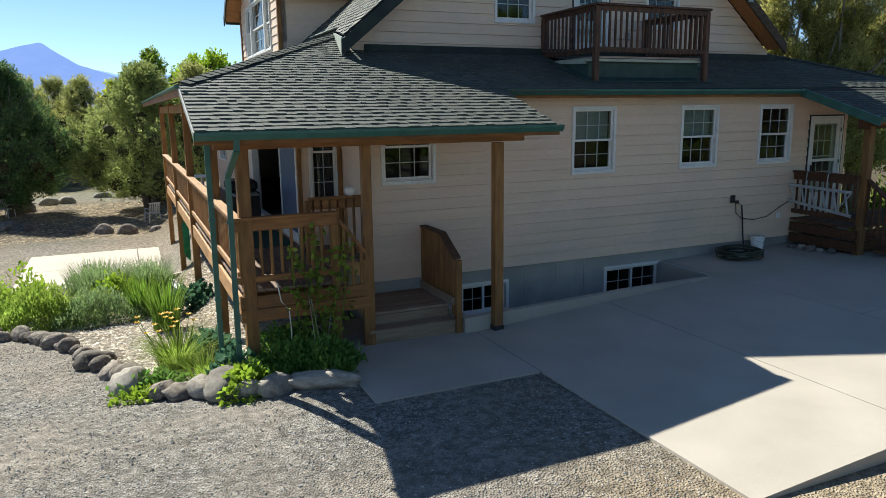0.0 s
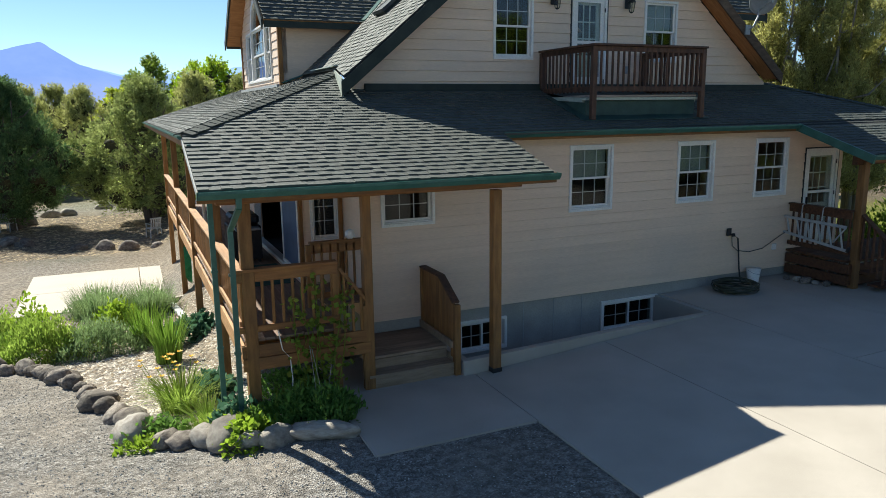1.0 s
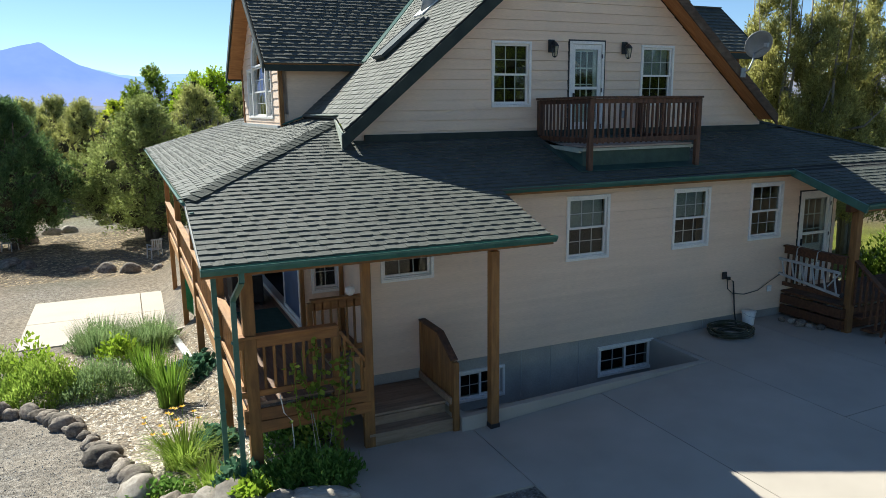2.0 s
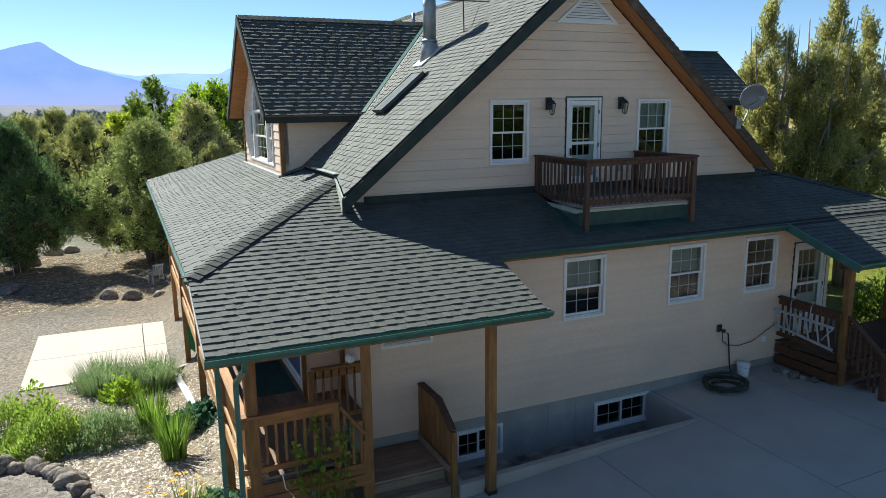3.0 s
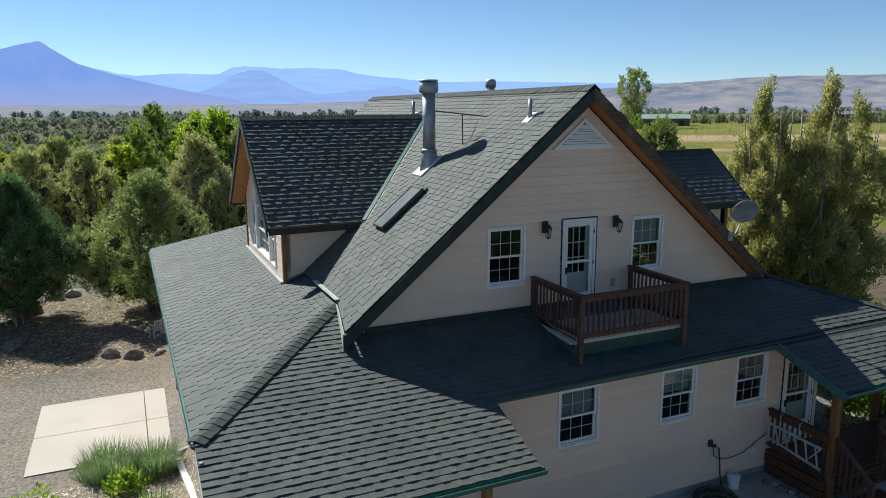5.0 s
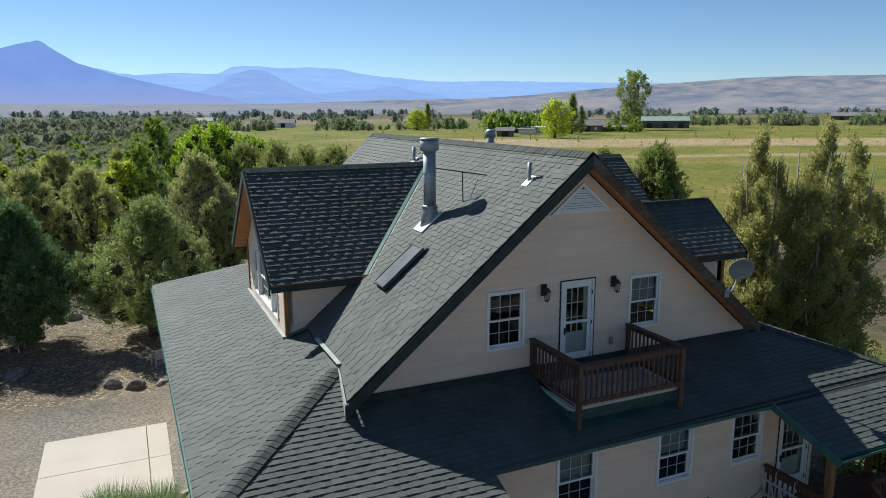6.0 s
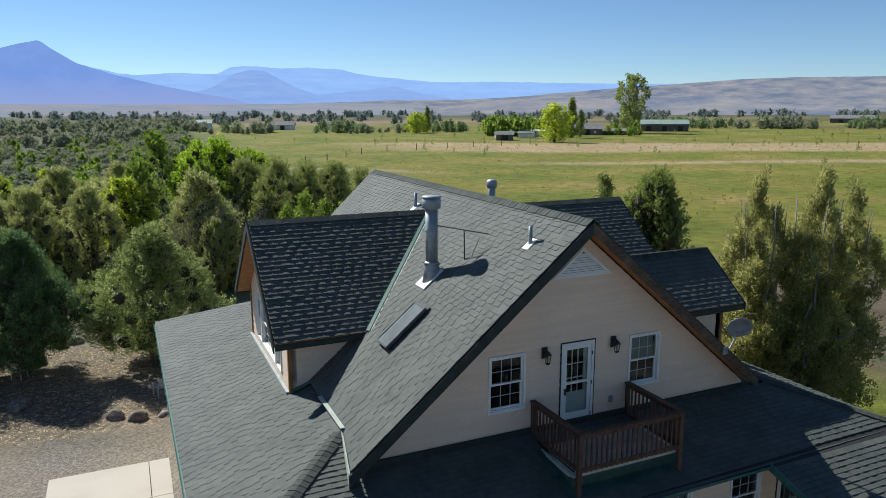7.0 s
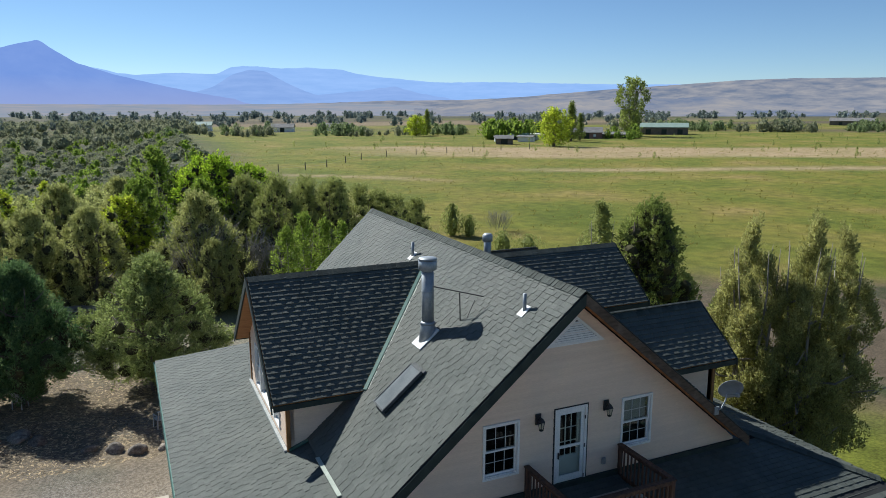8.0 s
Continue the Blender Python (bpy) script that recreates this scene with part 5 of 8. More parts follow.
ground_me.materials.append(M_GROUND)
tagged(new("ground", ground_me), "pale gravel yard passing into scrub and a green field", "ground", kind="structure")


# patio slabs, rising to the east
patio_z = patio_top


patio = tagged(new("patio"), "broom-finished pale concrete patio with open joints", "patio", kind="structure")


def slab(x0, x1, y0, y1, level=None, depth=0.75, parent=patio, material=None, e=0.007):
    za, zb = (level, level) if level is not None else (patio_z(x0), patio_z(x1))
    bm = bmesh.new()
    x0, x1, y0, y1 = x0 + e, x1 - e, y0 + e, y1 - e
    v = [bm.verts.new(p) for p in ((x0, y0, za - depth), (x1, y0, zb - depth), (x1, y1, zb - depth), (x0, y1, za - depth), (x0, y0, za), (x1, y0, zb), (x1, y1, zb), (x0, y1, za))]
    for f in ((0, 3, 2, 1), (4, 5, 6, 7), (0, 1, 5, 4), (1, 2, 6, 5), (2, 3, 7, 6), (3, 0, 4, 7)):
        bm.faces.new([v[i] for i in f])
    return part("slab", bm, material or M_CONC, parent)


WELL_Y, WELL_X = -1.40, 0.62
slab(-6.75, -4.43, -3.45, -1.46)
slab(-6.6, -4.64, -1.46, 0.02)
for x0, x1 in ((-4.43, -1.93), (-1.93, 0.63)):
    slab(x0, x1, -7.0, WELL_Y - 0.14)
for x0, x1 in ((0.63, 3.1), (3.1, 5.6), (5.6, 8.4)):
    slab(x0, x1, -4.3, 0.02)
    slab(x0, x1, -7.0, -4.3)
well = tagged(new("light_well"), "concrete-curbed light well before the basement windows", "light well", kind="structure")
cz = 0.36
part("curb", prism(bmesh.new(), [(-4.62, WELL_Y, -0.8), (WELL_X + 0.01, WELL_Y, -0.8), (WELL_X + 0.01, WELL_Y, cz), (-1.5, WELL_Y, cz - 0.02), (-4.62, WELL_Y, 0.24)], (0, -0.135, 0)), M_CONC, well, bevel=0.01)
block("curb", -4.62, -4.50, WELL_Y, 0.02, -0.8, 0.235, M_CONC, well)
block("curb", WELL_X - 0.14, WELL_X, WELL_Y + 0.003, 0.025, -0.8, cz - 0.005, M_FOUND, well)
block("bottom", -4.5, WELL_X - 0.14, WELL_Y, 0.028, -0.6, -0.42, M_ROCK, well)

pad = tagged(new("lower_pad"), "pale sunlit concrete pad beside the deck", "patio", kind="structure")
for x0, x1 in ((-12.45, -9.1), (-9.1, -6.5)):
    for y0, y1 in ((10.85, 13.5), (13.5, 16.3)):
        slab(x0, x1, y0, y1, -1.34, 0.3, pad, M_PAD, 0.016)


# distance: ridges far beyond the valley, with the haze put into their glowing colours
def backdrop(name, label, r, azimuths, heights, a, b, base=-25, seed=0, depth=0.86, rough=0.02, foot=None, grain=(0.004, 0.004, 0.03)):
    rnd = np.random.RandomState(seed)
    az = np.arange(azimuths[0], azimuths[-1] + 0.01, 0.12)
    el = np.interp(az, azimuths, heights)
    el = np.convolve(np.pad(el, 2, "edge"), np.ones(5) / 5, "valid")
    el = el + rough * np.convolve(rnd.randn(len(el) + 4), np.ones(5) / 5, "valid")
    rows = []
    steps = 12
    for k in range(steps + 1):
        f = k / steps
        rr = r * (depth + (1 - depth) * f)
        top = np.tan(np.radians(el)) * r + 11
        z = base + (top - base) * f ** 1.25
        w = 0.25 * rough * r / 57 * np.sin(az * 9 + k * 1.7 + seed) * (1 - f)
        rows.append(np.stack([np.sin(np.radians(az)) * rr - 9, np.cos(np.radians(az)) * rr - 11, z + w], -1))
    v = np.concatenate(rows)
    n = len(az)
    ids = np.arange(len(v)).reshape(steps + 1, n)
    q = np.stack([ids[:-1, :-1], ids[:-1, 1:], ids[1:, 1:], ids[1:, :-1]], -1).reshape(-1, 4)
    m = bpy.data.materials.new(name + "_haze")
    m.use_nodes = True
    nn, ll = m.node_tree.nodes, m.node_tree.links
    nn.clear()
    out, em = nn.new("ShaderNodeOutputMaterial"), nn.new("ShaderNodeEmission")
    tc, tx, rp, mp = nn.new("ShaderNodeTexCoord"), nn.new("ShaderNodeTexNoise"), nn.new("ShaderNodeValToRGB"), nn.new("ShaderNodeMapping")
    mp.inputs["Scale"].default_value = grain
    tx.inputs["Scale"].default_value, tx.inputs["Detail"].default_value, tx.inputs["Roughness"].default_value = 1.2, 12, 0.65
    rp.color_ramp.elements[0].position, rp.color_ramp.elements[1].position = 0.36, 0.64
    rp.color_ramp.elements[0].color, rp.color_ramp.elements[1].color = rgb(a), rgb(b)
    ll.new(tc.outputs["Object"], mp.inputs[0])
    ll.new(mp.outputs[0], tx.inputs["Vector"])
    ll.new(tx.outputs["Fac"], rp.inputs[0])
    # Haze thickens downwards: the foot colour is mixed in by height.
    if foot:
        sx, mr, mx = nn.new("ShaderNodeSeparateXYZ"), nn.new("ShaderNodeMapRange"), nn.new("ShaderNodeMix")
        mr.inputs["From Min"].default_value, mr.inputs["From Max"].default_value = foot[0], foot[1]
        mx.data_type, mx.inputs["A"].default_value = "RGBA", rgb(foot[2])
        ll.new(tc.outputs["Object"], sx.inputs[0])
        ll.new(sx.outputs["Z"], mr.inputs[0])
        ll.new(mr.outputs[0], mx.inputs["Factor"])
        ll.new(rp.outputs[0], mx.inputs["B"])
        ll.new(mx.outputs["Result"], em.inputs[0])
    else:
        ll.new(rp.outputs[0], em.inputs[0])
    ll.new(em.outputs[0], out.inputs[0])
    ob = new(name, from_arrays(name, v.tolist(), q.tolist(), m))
    for f in ob.data.polygons:
        f.use_smooth = True
    return tagged(ob, label, "mountains", kind="structure")


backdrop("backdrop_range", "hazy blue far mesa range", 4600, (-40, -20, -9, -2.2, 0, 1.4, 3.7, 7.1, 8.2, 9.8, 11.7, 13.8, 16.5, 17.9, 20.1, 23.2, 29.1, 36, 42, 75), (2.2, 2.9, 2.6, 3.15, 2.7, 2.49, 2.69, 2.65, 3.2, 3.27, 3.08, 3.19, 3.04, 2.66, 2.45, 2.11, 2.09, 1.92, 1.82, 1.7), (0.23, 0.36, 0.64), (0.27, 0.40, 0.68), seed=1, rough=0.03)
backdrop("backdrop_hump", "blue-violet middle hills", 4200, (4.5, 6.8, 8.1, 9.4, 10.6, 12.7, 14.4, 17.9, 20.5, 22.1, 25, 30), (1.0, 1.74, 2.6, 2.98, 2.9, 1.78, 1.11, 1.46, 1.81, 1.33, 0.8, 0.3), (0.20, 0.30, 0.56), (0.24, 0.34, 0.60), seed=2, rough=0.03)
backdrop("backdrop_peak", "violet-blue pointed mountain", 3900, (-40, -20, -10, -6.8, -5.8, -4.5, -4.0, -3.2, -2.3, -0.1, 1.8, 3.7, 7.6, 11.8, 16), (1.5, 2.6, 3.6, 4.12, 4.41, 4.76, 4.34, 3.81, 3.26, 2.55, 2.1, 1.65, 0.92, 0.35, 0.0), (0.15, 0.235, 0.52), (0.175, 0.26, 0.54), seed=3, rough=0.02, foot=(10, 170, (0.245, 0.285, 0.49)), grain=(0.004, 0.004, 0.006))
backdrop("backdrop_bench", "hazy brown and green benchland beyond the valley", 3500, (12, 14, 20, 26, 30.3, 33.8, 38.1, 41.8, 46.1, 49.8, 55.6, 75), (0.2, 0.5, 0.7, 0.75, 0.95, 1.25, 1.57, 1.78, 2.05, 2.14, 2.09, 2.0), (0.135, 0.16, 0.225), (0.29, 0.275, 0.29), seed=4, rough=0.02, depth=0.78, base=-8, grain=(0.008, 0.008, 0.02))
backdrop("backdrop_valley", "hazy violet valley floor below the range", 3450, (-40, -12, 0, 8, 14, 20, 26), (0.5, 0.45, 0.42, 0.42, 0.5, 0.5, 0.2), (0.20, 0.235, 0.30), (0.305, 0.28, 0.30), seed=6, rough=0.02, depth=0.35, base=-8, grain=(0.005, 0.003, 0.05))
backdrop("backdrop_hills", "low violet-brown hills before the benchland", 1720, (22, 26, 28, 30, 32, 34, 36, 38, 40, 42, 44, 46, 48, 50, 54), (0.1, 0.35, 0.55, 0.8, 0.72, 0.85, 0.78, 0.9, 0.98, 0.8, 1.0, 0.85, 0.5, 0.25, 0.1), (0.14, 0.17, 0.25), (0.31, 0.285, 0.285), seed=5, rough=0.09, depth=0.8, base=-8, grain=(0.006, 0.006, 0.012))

# ---- plants ----
def leafy(name, a, b, through_=0.5, island=0.35):
    m = surf(name, a, b, 1.3, 0.75, 0.0, 8, island=island, spec=0.2)
    n, l = m.node_tree.nodes, m.node_tree.links
    p = n["Principled BSDF"]
    tr = n.new("ShaderNodeBsdfTranslucent")
    mix = n.new("ShaderNodeMixShader")
    mix.inputs[0].default_value = through_
    src = p.inputs["Base Color"].links[0].from_socket
    l.new(src, tr.inputs["Color"])
    out = n["Material Output"]
    l.new(p.outputs[0], mix.inputs[1])
    l.new(tr.outputs[0], mix.inputs[2])
    l.new(mix.outputs[0], out.inputs["Surface"])
    return m


M_BARK = surf("shaggy_bark", (0.11, 0.085, 0.065), (0.21, 0.17, 0.135), 4, 0.9, 0.7, 25, (5, 5, 0.6))
M_GREYBARK = surf("pale_grey_bark", (0.20, 0.175, 0.145), (0.36, 0.32, 0.27), 4, 0.9, 0.7, 25, (5, 5, 0.6))
# Twig brown taken near black: shade deep in the crowns is painted here.
M_CROWN_SHADE = surf("inner_crown_shade", (0.04, 0.036, 0.015), (0.075, 0.068, 0.03), 3, 0.95, 0.6, 18)
M_TWIG = surf("dead_grey_twigs", (0.22, 0.20, 0.185), (0.38, 0.36, 0.34), 4, 0.9, 0.2, 30)
M_JUNIPER = leafy("juniper_foliage", (0.21, 0.26, 0.075), (0.40, 0.45, 0.16), 0.45, 0.4)
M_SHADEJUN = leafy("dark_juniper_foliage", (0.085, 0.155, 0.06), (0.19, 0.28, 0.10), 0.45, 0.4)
M_GREYJUN = leafy("grey_juniper_foliage", (0.295, 0.315, 0.10), (0.51, 0.51, 0.195), 0.48, 0.4)
M_CEDAR = leafy("cedar_foliage", (0.30, 0.30, 0.095), (0.50, 0.475, 0.175), 0.52, 0.4)
M_DARKLEAF = leafy("dark_conifer_foliage", (0.19, 0.24, 0.055), (0.37, 0.41, 0.11), 0.48, 0.4)
M_BRIGHT = leafy("bright_leaves", (0.24, 0.365, 0.02), (0.44, 0.56, 0.05), 0.55, 0.45)
M_YELLOW = leafy("yellow_green_leaves", (0.36, 0.44, 0.03), (0.56, 0.60, 0.07), 0.6, 0.4)
M_OLIVE = leafy("grey_green_leaves", (0.24, 0.27, 0.075), (0.42, 0.44, 0.15), 0.45, 0.3)
M_MID = leafy("mid_green_leaves", (0.15, 0.225, 0.03), (0.30, 0.38, 0.065), 0.55, 0.45)
M_SCRUB = leafy("scrub_leaves", (0.20, 0.212, 0.12), (0.32, 0.325, 0.20), 0.4, 0.3)
M_TUFT = leafy("field_weeds", (0.20, 0.20, 0.04), (0.34, 0.28, 0.085), 0.5, 0.3)
# Haze over the far belts is mixed into this leaf green.
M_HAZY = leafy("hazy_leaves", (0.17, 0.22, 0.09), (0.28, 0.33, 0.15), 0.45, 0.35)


def leaf_cloud(centres, directions, per, spread, length, width, rnd, lift=0.5):
    """Small leaf blades round each centre, pointing along its direction with some scatter."""
    n = len(centres)
    c = np.repeat(centres, per, 0) + rnd.randn(n * per, 3) * np.asarray(spread)
    d = np.repeat(directions, per, 0) + rnd.randn(n * per, 3) * 0.55 + np.array([0, 0, lift * 0.6])
    d /= np.linalg.norm(d, axis=1, keepdims=True) + 1e-9
    s = np.cross(d, rnd.randn(n * per, 3))
    s /= np.linalg.norm(s, axis=1, keepdims=True) + 1e-9
    L = length * rnd.uniform(0.6, 1.35, (n * per, 1))
    W = width * rnd.uniform(0.7, 1.3, (n * per, 1))
    v = np.stack([c - d * L * 0.5, c + s * W * 0.5, c + d * L * 0.5, c - s * W * 0.5], 1)
    return v.reshape(-1, 3), n * per


def crown_mesh(name, material, seed, h, r, z0, profile, lobes, sprays, per, length, width, lift=0.5, lobe_size=0.38, fill=0.25):
    """A crown of leaf blades gathered in many lobes inside a profile of radius by height."""
    rnd = np.random.RandomState(seed)
    hs, rs = zip(*profile)
    cs, ds = [], []
    per_lobe = max(1, sprays // lobes)
    for i in range(lobes):
        f = (i + rnd.uniform(0.2, 0.8)) / lobes
        f = f ** 0.9
        ang = i * 2.399 + rnd.uniform(-0.5, 0.5)
        R = r * np.interp(f, hs, rs)
        rad = R * (0.45 + 0.45 * rnd.rand()) if i % 4 else R * 0.15
        centre = np.array([rad * math.cos(ang), rad * math.sin(ang), z0 + f * (h - z0)])
        size = np.array([1, 1, 1.15 + lift * 0.5]) * lobe_size * (0.5 * r + 0.5 * R) * rnd.uniform(0.75, 1.2)
        p = rnd.randn(per_lobe, 3)
        p /= np.linalg.norm(p, axis=1, keepdims=True)
        p *= (fill + (1 - fill) * rnd.rand(per_lobe, 1) ** 0.4)
        cs.append(centre + p * size)
        out = p + np.array([math.cos(ang), math.sin(ang), 0.2]) * 0.5
        ds.append(out)
    cs, ds = np.concatenate(cs), np.concatenate(ds)
    keep = cs[:, 2] > z0 * 0.7
    v, n = leaf_cloud(cs[keep], ds[keep], per, length * 0.55, length, width, rnd, lift)
    faces = np.arange(n * 4).reshape(n, 4)
    me = bpy.data.meshes.new(name)
    me.from_pydata(v.tolist(), [], faces.tolist())
    me.materials.append(material)
    return me


def tuft_crown(name, material, seed, h, r, z0, profile, boughs, tufts, per, length, width, size, up, bough, heart, leaders=0):
    """A crown of boughs, each a dark heart standing in for inner shade, set with many short tufts of small blades."""
    rnd = np.random.RandomState(seed)
    hs, rs = zip(*profile)
    f = ((np.arange(boughs) + rnd.rand(boughs)) / boughs) ** 1.1
    ang = np.arange(boughs) * 2.399 + rnd.uniform(-0.4, 0.4, boughs)
    R = r * np.interp(f, hs, rs)
    S = bough * (0.45 * r + 0.55 * R) * rnd.uniform(0.65, 1.25, boughs)
    depth = np.where(np.arange(boughs) % 4 == 0, rnd.uniform(0.1, 0.45, boughs), rnd.uniform(0.62, 1.0, boughs))
    out = np.stack([np.cos(ang), np.sin(ang), 0.15 + 0.8 * f ** 3], -1)
    C = np.stack([np.cos(ang) * (R * depth), np.sin(ang) * (R * depth), z0 + f * (h - z0) - 0.35 * S], -1)
    if leaders:
        # several slim spires of their own height, rising together
        la = np.arange(leaders) * 2.399 + rnd.uniform(-0.3, 0.3, leaders)
        lr = r * 0.62 * np.sqrt(np.arange(leaders) / leaders)
        lh = h * (1 - 0.42 * (np.arange(leaders) / leaders) * rnd.uniform(0.6, 1.2, leaders))
        which = np.arange(boughs) % leaders
        g = np.minimum((np.arange(boughs) // leaders + rnd.rand(boughs)) * leaders / boughs, 1.0)
        cone = r * 0.40 * (0.10 + 0.90 * (1 - g ** 1.6)) * np.minimum(1, 0.5 + 3 * g)
        away = cone * rnd.uniform(0.55, 1.0, boughs)
        S = bough * r * rnd.uniform(0.7, 1.3, boughs) * (0.38 + 0.62 * (1 - g))
        out = np.stack([np.cos(ang), np.sin(ang), 0.4 + 0 * g], -1)
        lean = 0.55 + 0.45 * g
        C = np.stack([np.cos(la[which]) * lr[which] * lean + np.cos(ang) * away, np.sin(la[which]) * lr[which] * lean + np.sin(ang) * away, z0 + g * (lh[which] - z0 - 0.3)], -1)
    # tufts over the outer side of each bough
    n = boughs * tufts
    q = rnd.randn(n, 3)
    o, c, sz = np.repeat(out, tufts, 0), np.repeat(C, tufts, 0), np.repeat(S, tufts)[:, None]
    q = q / np.linalg.norm(q, axis=1, keepdims=True) + 0.45 * o + np.array([0, 0, 0.12])
    q /= np.linalg.norm(q, axis=1, keepdims=True)
    a = q * 0.8 + o * 0.3 + np.array([0, 0, up]) + rnd.randn(n, 3) * 0.18
    a /= np.linalg.norm(a, axis=1, keepdims=True)
    L = size * rnd.uniform(0.55, 1.5, (n, 1))
    foot = c + q * sz * np.array([0.8, 0.8, 0.95]) * rnd.uniform(0.8, 1.05, (n, 1)) - a * L * 0.3
    # blades round each tuft
    m = n * per
    s = rnd.rand(m, 1) ** 0.8
    A, F, LL = np.repeat(a, per, 0), np.repeat(foot, per, 0), np.repeat(L, per, 0)
    k = rnd.randn(m, 3)
    k -= (k * A).sum(1, keepdims=True) * A
    k /= np.linalg.norm(k, axis=1, keepdims=True) + 1e-9
    wide = 0.42 * LL * np.minimum(1, 0.45 + 2.0 * s) * (1.02 - s) ** 0.7
    v, m = leaf_cloud(F + A * LL * s + k * wide * (0.4 + 0.7 * rnd.rand(m, 1)), A * 1.1 + k * 0.8, 1, 0.015, length, width, rnd, 0.4)
    # hearts: closed dark shells that paint the shade between the tufts
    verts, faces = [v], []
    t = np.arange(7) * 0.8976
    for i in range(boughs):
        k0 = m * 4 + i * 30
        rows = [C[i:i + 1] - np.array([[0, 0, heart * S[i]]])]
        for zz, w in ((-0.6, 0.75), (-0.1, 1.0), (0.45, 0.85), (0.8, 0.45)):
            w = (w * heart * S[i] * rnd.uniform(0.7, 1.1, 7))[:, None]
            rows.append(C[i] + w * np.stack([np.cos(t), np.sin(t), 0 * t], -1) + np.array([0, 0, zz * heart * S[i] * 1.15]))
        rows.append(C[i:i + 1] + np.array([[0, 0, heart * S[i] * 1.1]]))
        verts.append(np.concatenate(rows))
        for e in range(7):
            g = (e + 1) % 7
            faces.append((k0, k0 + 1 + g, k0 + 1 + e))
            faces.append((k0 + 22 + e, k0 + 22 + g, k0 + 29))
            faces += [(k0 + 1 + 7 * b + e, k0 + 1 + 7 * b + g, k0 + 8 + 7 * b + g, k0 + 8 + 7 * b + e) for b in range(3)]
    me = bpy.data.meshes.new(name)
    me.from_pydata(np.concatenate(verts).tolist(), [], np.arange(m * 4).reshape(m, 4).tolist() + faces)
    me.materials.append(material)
    me.materials.append(M_CROWN_SHADE)
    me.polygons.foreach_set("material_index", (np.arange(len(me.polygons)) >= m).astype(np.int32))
    return me


def twig_mesh(name, seed, h, r, z0, count, material):
    """Bare dead twigs, forked, rising through a crown or standing alone."""
    rnd = random.Random(seed)
    bm = bmesh.new()
    for k in range(count):
        a, q = rnd.uniform(0, 6.283), rnd.random() ** 0.5
        p = Vector((math.cos(a) * r * q * 0.6, math.sin(a) * r * q * 0.6, z0 + (h - z0) * rnd.uniform(0, 0.55)))
        d = Vector((math.cos(a) * 0.5, math.sin(a) * 0.5, 1.0)).normalized() * (h - p.z) * rnd.uniform(0.3, 0.75)
        m = p + d * 0.5 + Vector((rnd.uniform(-1, 1), rnd.uniform(-1, 1), 0)) * 0.12
        tube(bm, [p, m, p + d], [0.022, 0.015, 0.006], 3)
        for j in range(3):
            e = m.lerp(p + d, rnd.random())
            tube(bm, [e, e + Vector((rnd.uniform(-0.5, 0.5), rnd.uniform(-0.5, 0.5), rnd.uniform(0.1, 0.5)))], [0.010, 0.004], 3)
    return mesh_of(name, bm, material)


def trunk_mesh(name, seed, h, r, z0, stems=1, limbs=14, girth=0.22, profile=None, lean=0.15):
    rnd = random.Random(seed)
    bm = bmesh.new()
    hs, rs = zip(*profile)
    for s in range(stems):
        a = 2 * math.pi * s / stems + rnd.uniform(-0.4, 0.4)
        foot = Vector((math.cos(a), math.sin(a), 0)) * (0.18 if stems > 1 else 0)
        sway = Vector((math.cos(a), math.sin(a), 0)) * (r * (0.35 if stems > 1 else lean * 0.3))
        pts = [foot + Vector((0, 0, -0.15))]
        for k in range(1, 7):
            f = k / 6
            pts.append(foot + sway * f ** 1.2 + Vector((rnd.uniform(-1, 1), rnd.uniform(-1, 1), 0)) * 0.06 * r * f + Vector((0, 0, h * 0.9 * f)))
        tube(bm, pts, [girth / math.sqrt(stems) * (1.25 - 1.15 * k / 6) for k in range(7)], 7)
        for j in range(limbs // stems):
            f = 0.12 + 0.75 * (j + rnd.random()) / (limbs / stems)
            k = min(int(f * 6), 5)
            p = pts[k].lerp(pts[k + 1], f * 6 - k)
            ang = j * 2.4 + s
            R = r * np.interp(max(0.0, (p.z + 0.4 - z0) / (h - z0)), hs, rs) * rnd.uniform(0.6, 0.95)
            q = p + Vector((math.cos(ang) * R, math.sin(ang) * R, 0.35 * R + rnd.uniform(0, 0.5)))
            m = p.lerp(q, 0.5) + Vector((rnd.uniform(-0.2, 0.2), rnd.uniform(-0.2, 0.2), -0.12 * R))
            tube(bm, [p, m, q], [girth * 0.38 * (1 - 0.6 * f), girth * 0.22 * (1 - 0.6 * f), 0.012], 5)
    return mesh_of(name, bm, M_BARK, smooth=True)


OVOID = ((0, 0.62), (0.15, 0.95), (0.35, 1.0), (0.6, 0.82), (0.82, 0.5), (1, 0.12))
SPIRE = ((0, 0.75), (0.15, 1.0), (0.4, 0.95), (0.65, 0.75), (0.85, 0.45), (1, 0.10))
CONE = ((0, 0.95), (0.12, 1.0), (0.4, 0.78), (0.7, 0.45), (0.9, 0.2), (1, 0.05))
ROUND = ((0, 0.55), (0.2, 0.9), (0.5, 1.0), (0.75, 0.88), (0.92, 0.55), (1, 0.2))


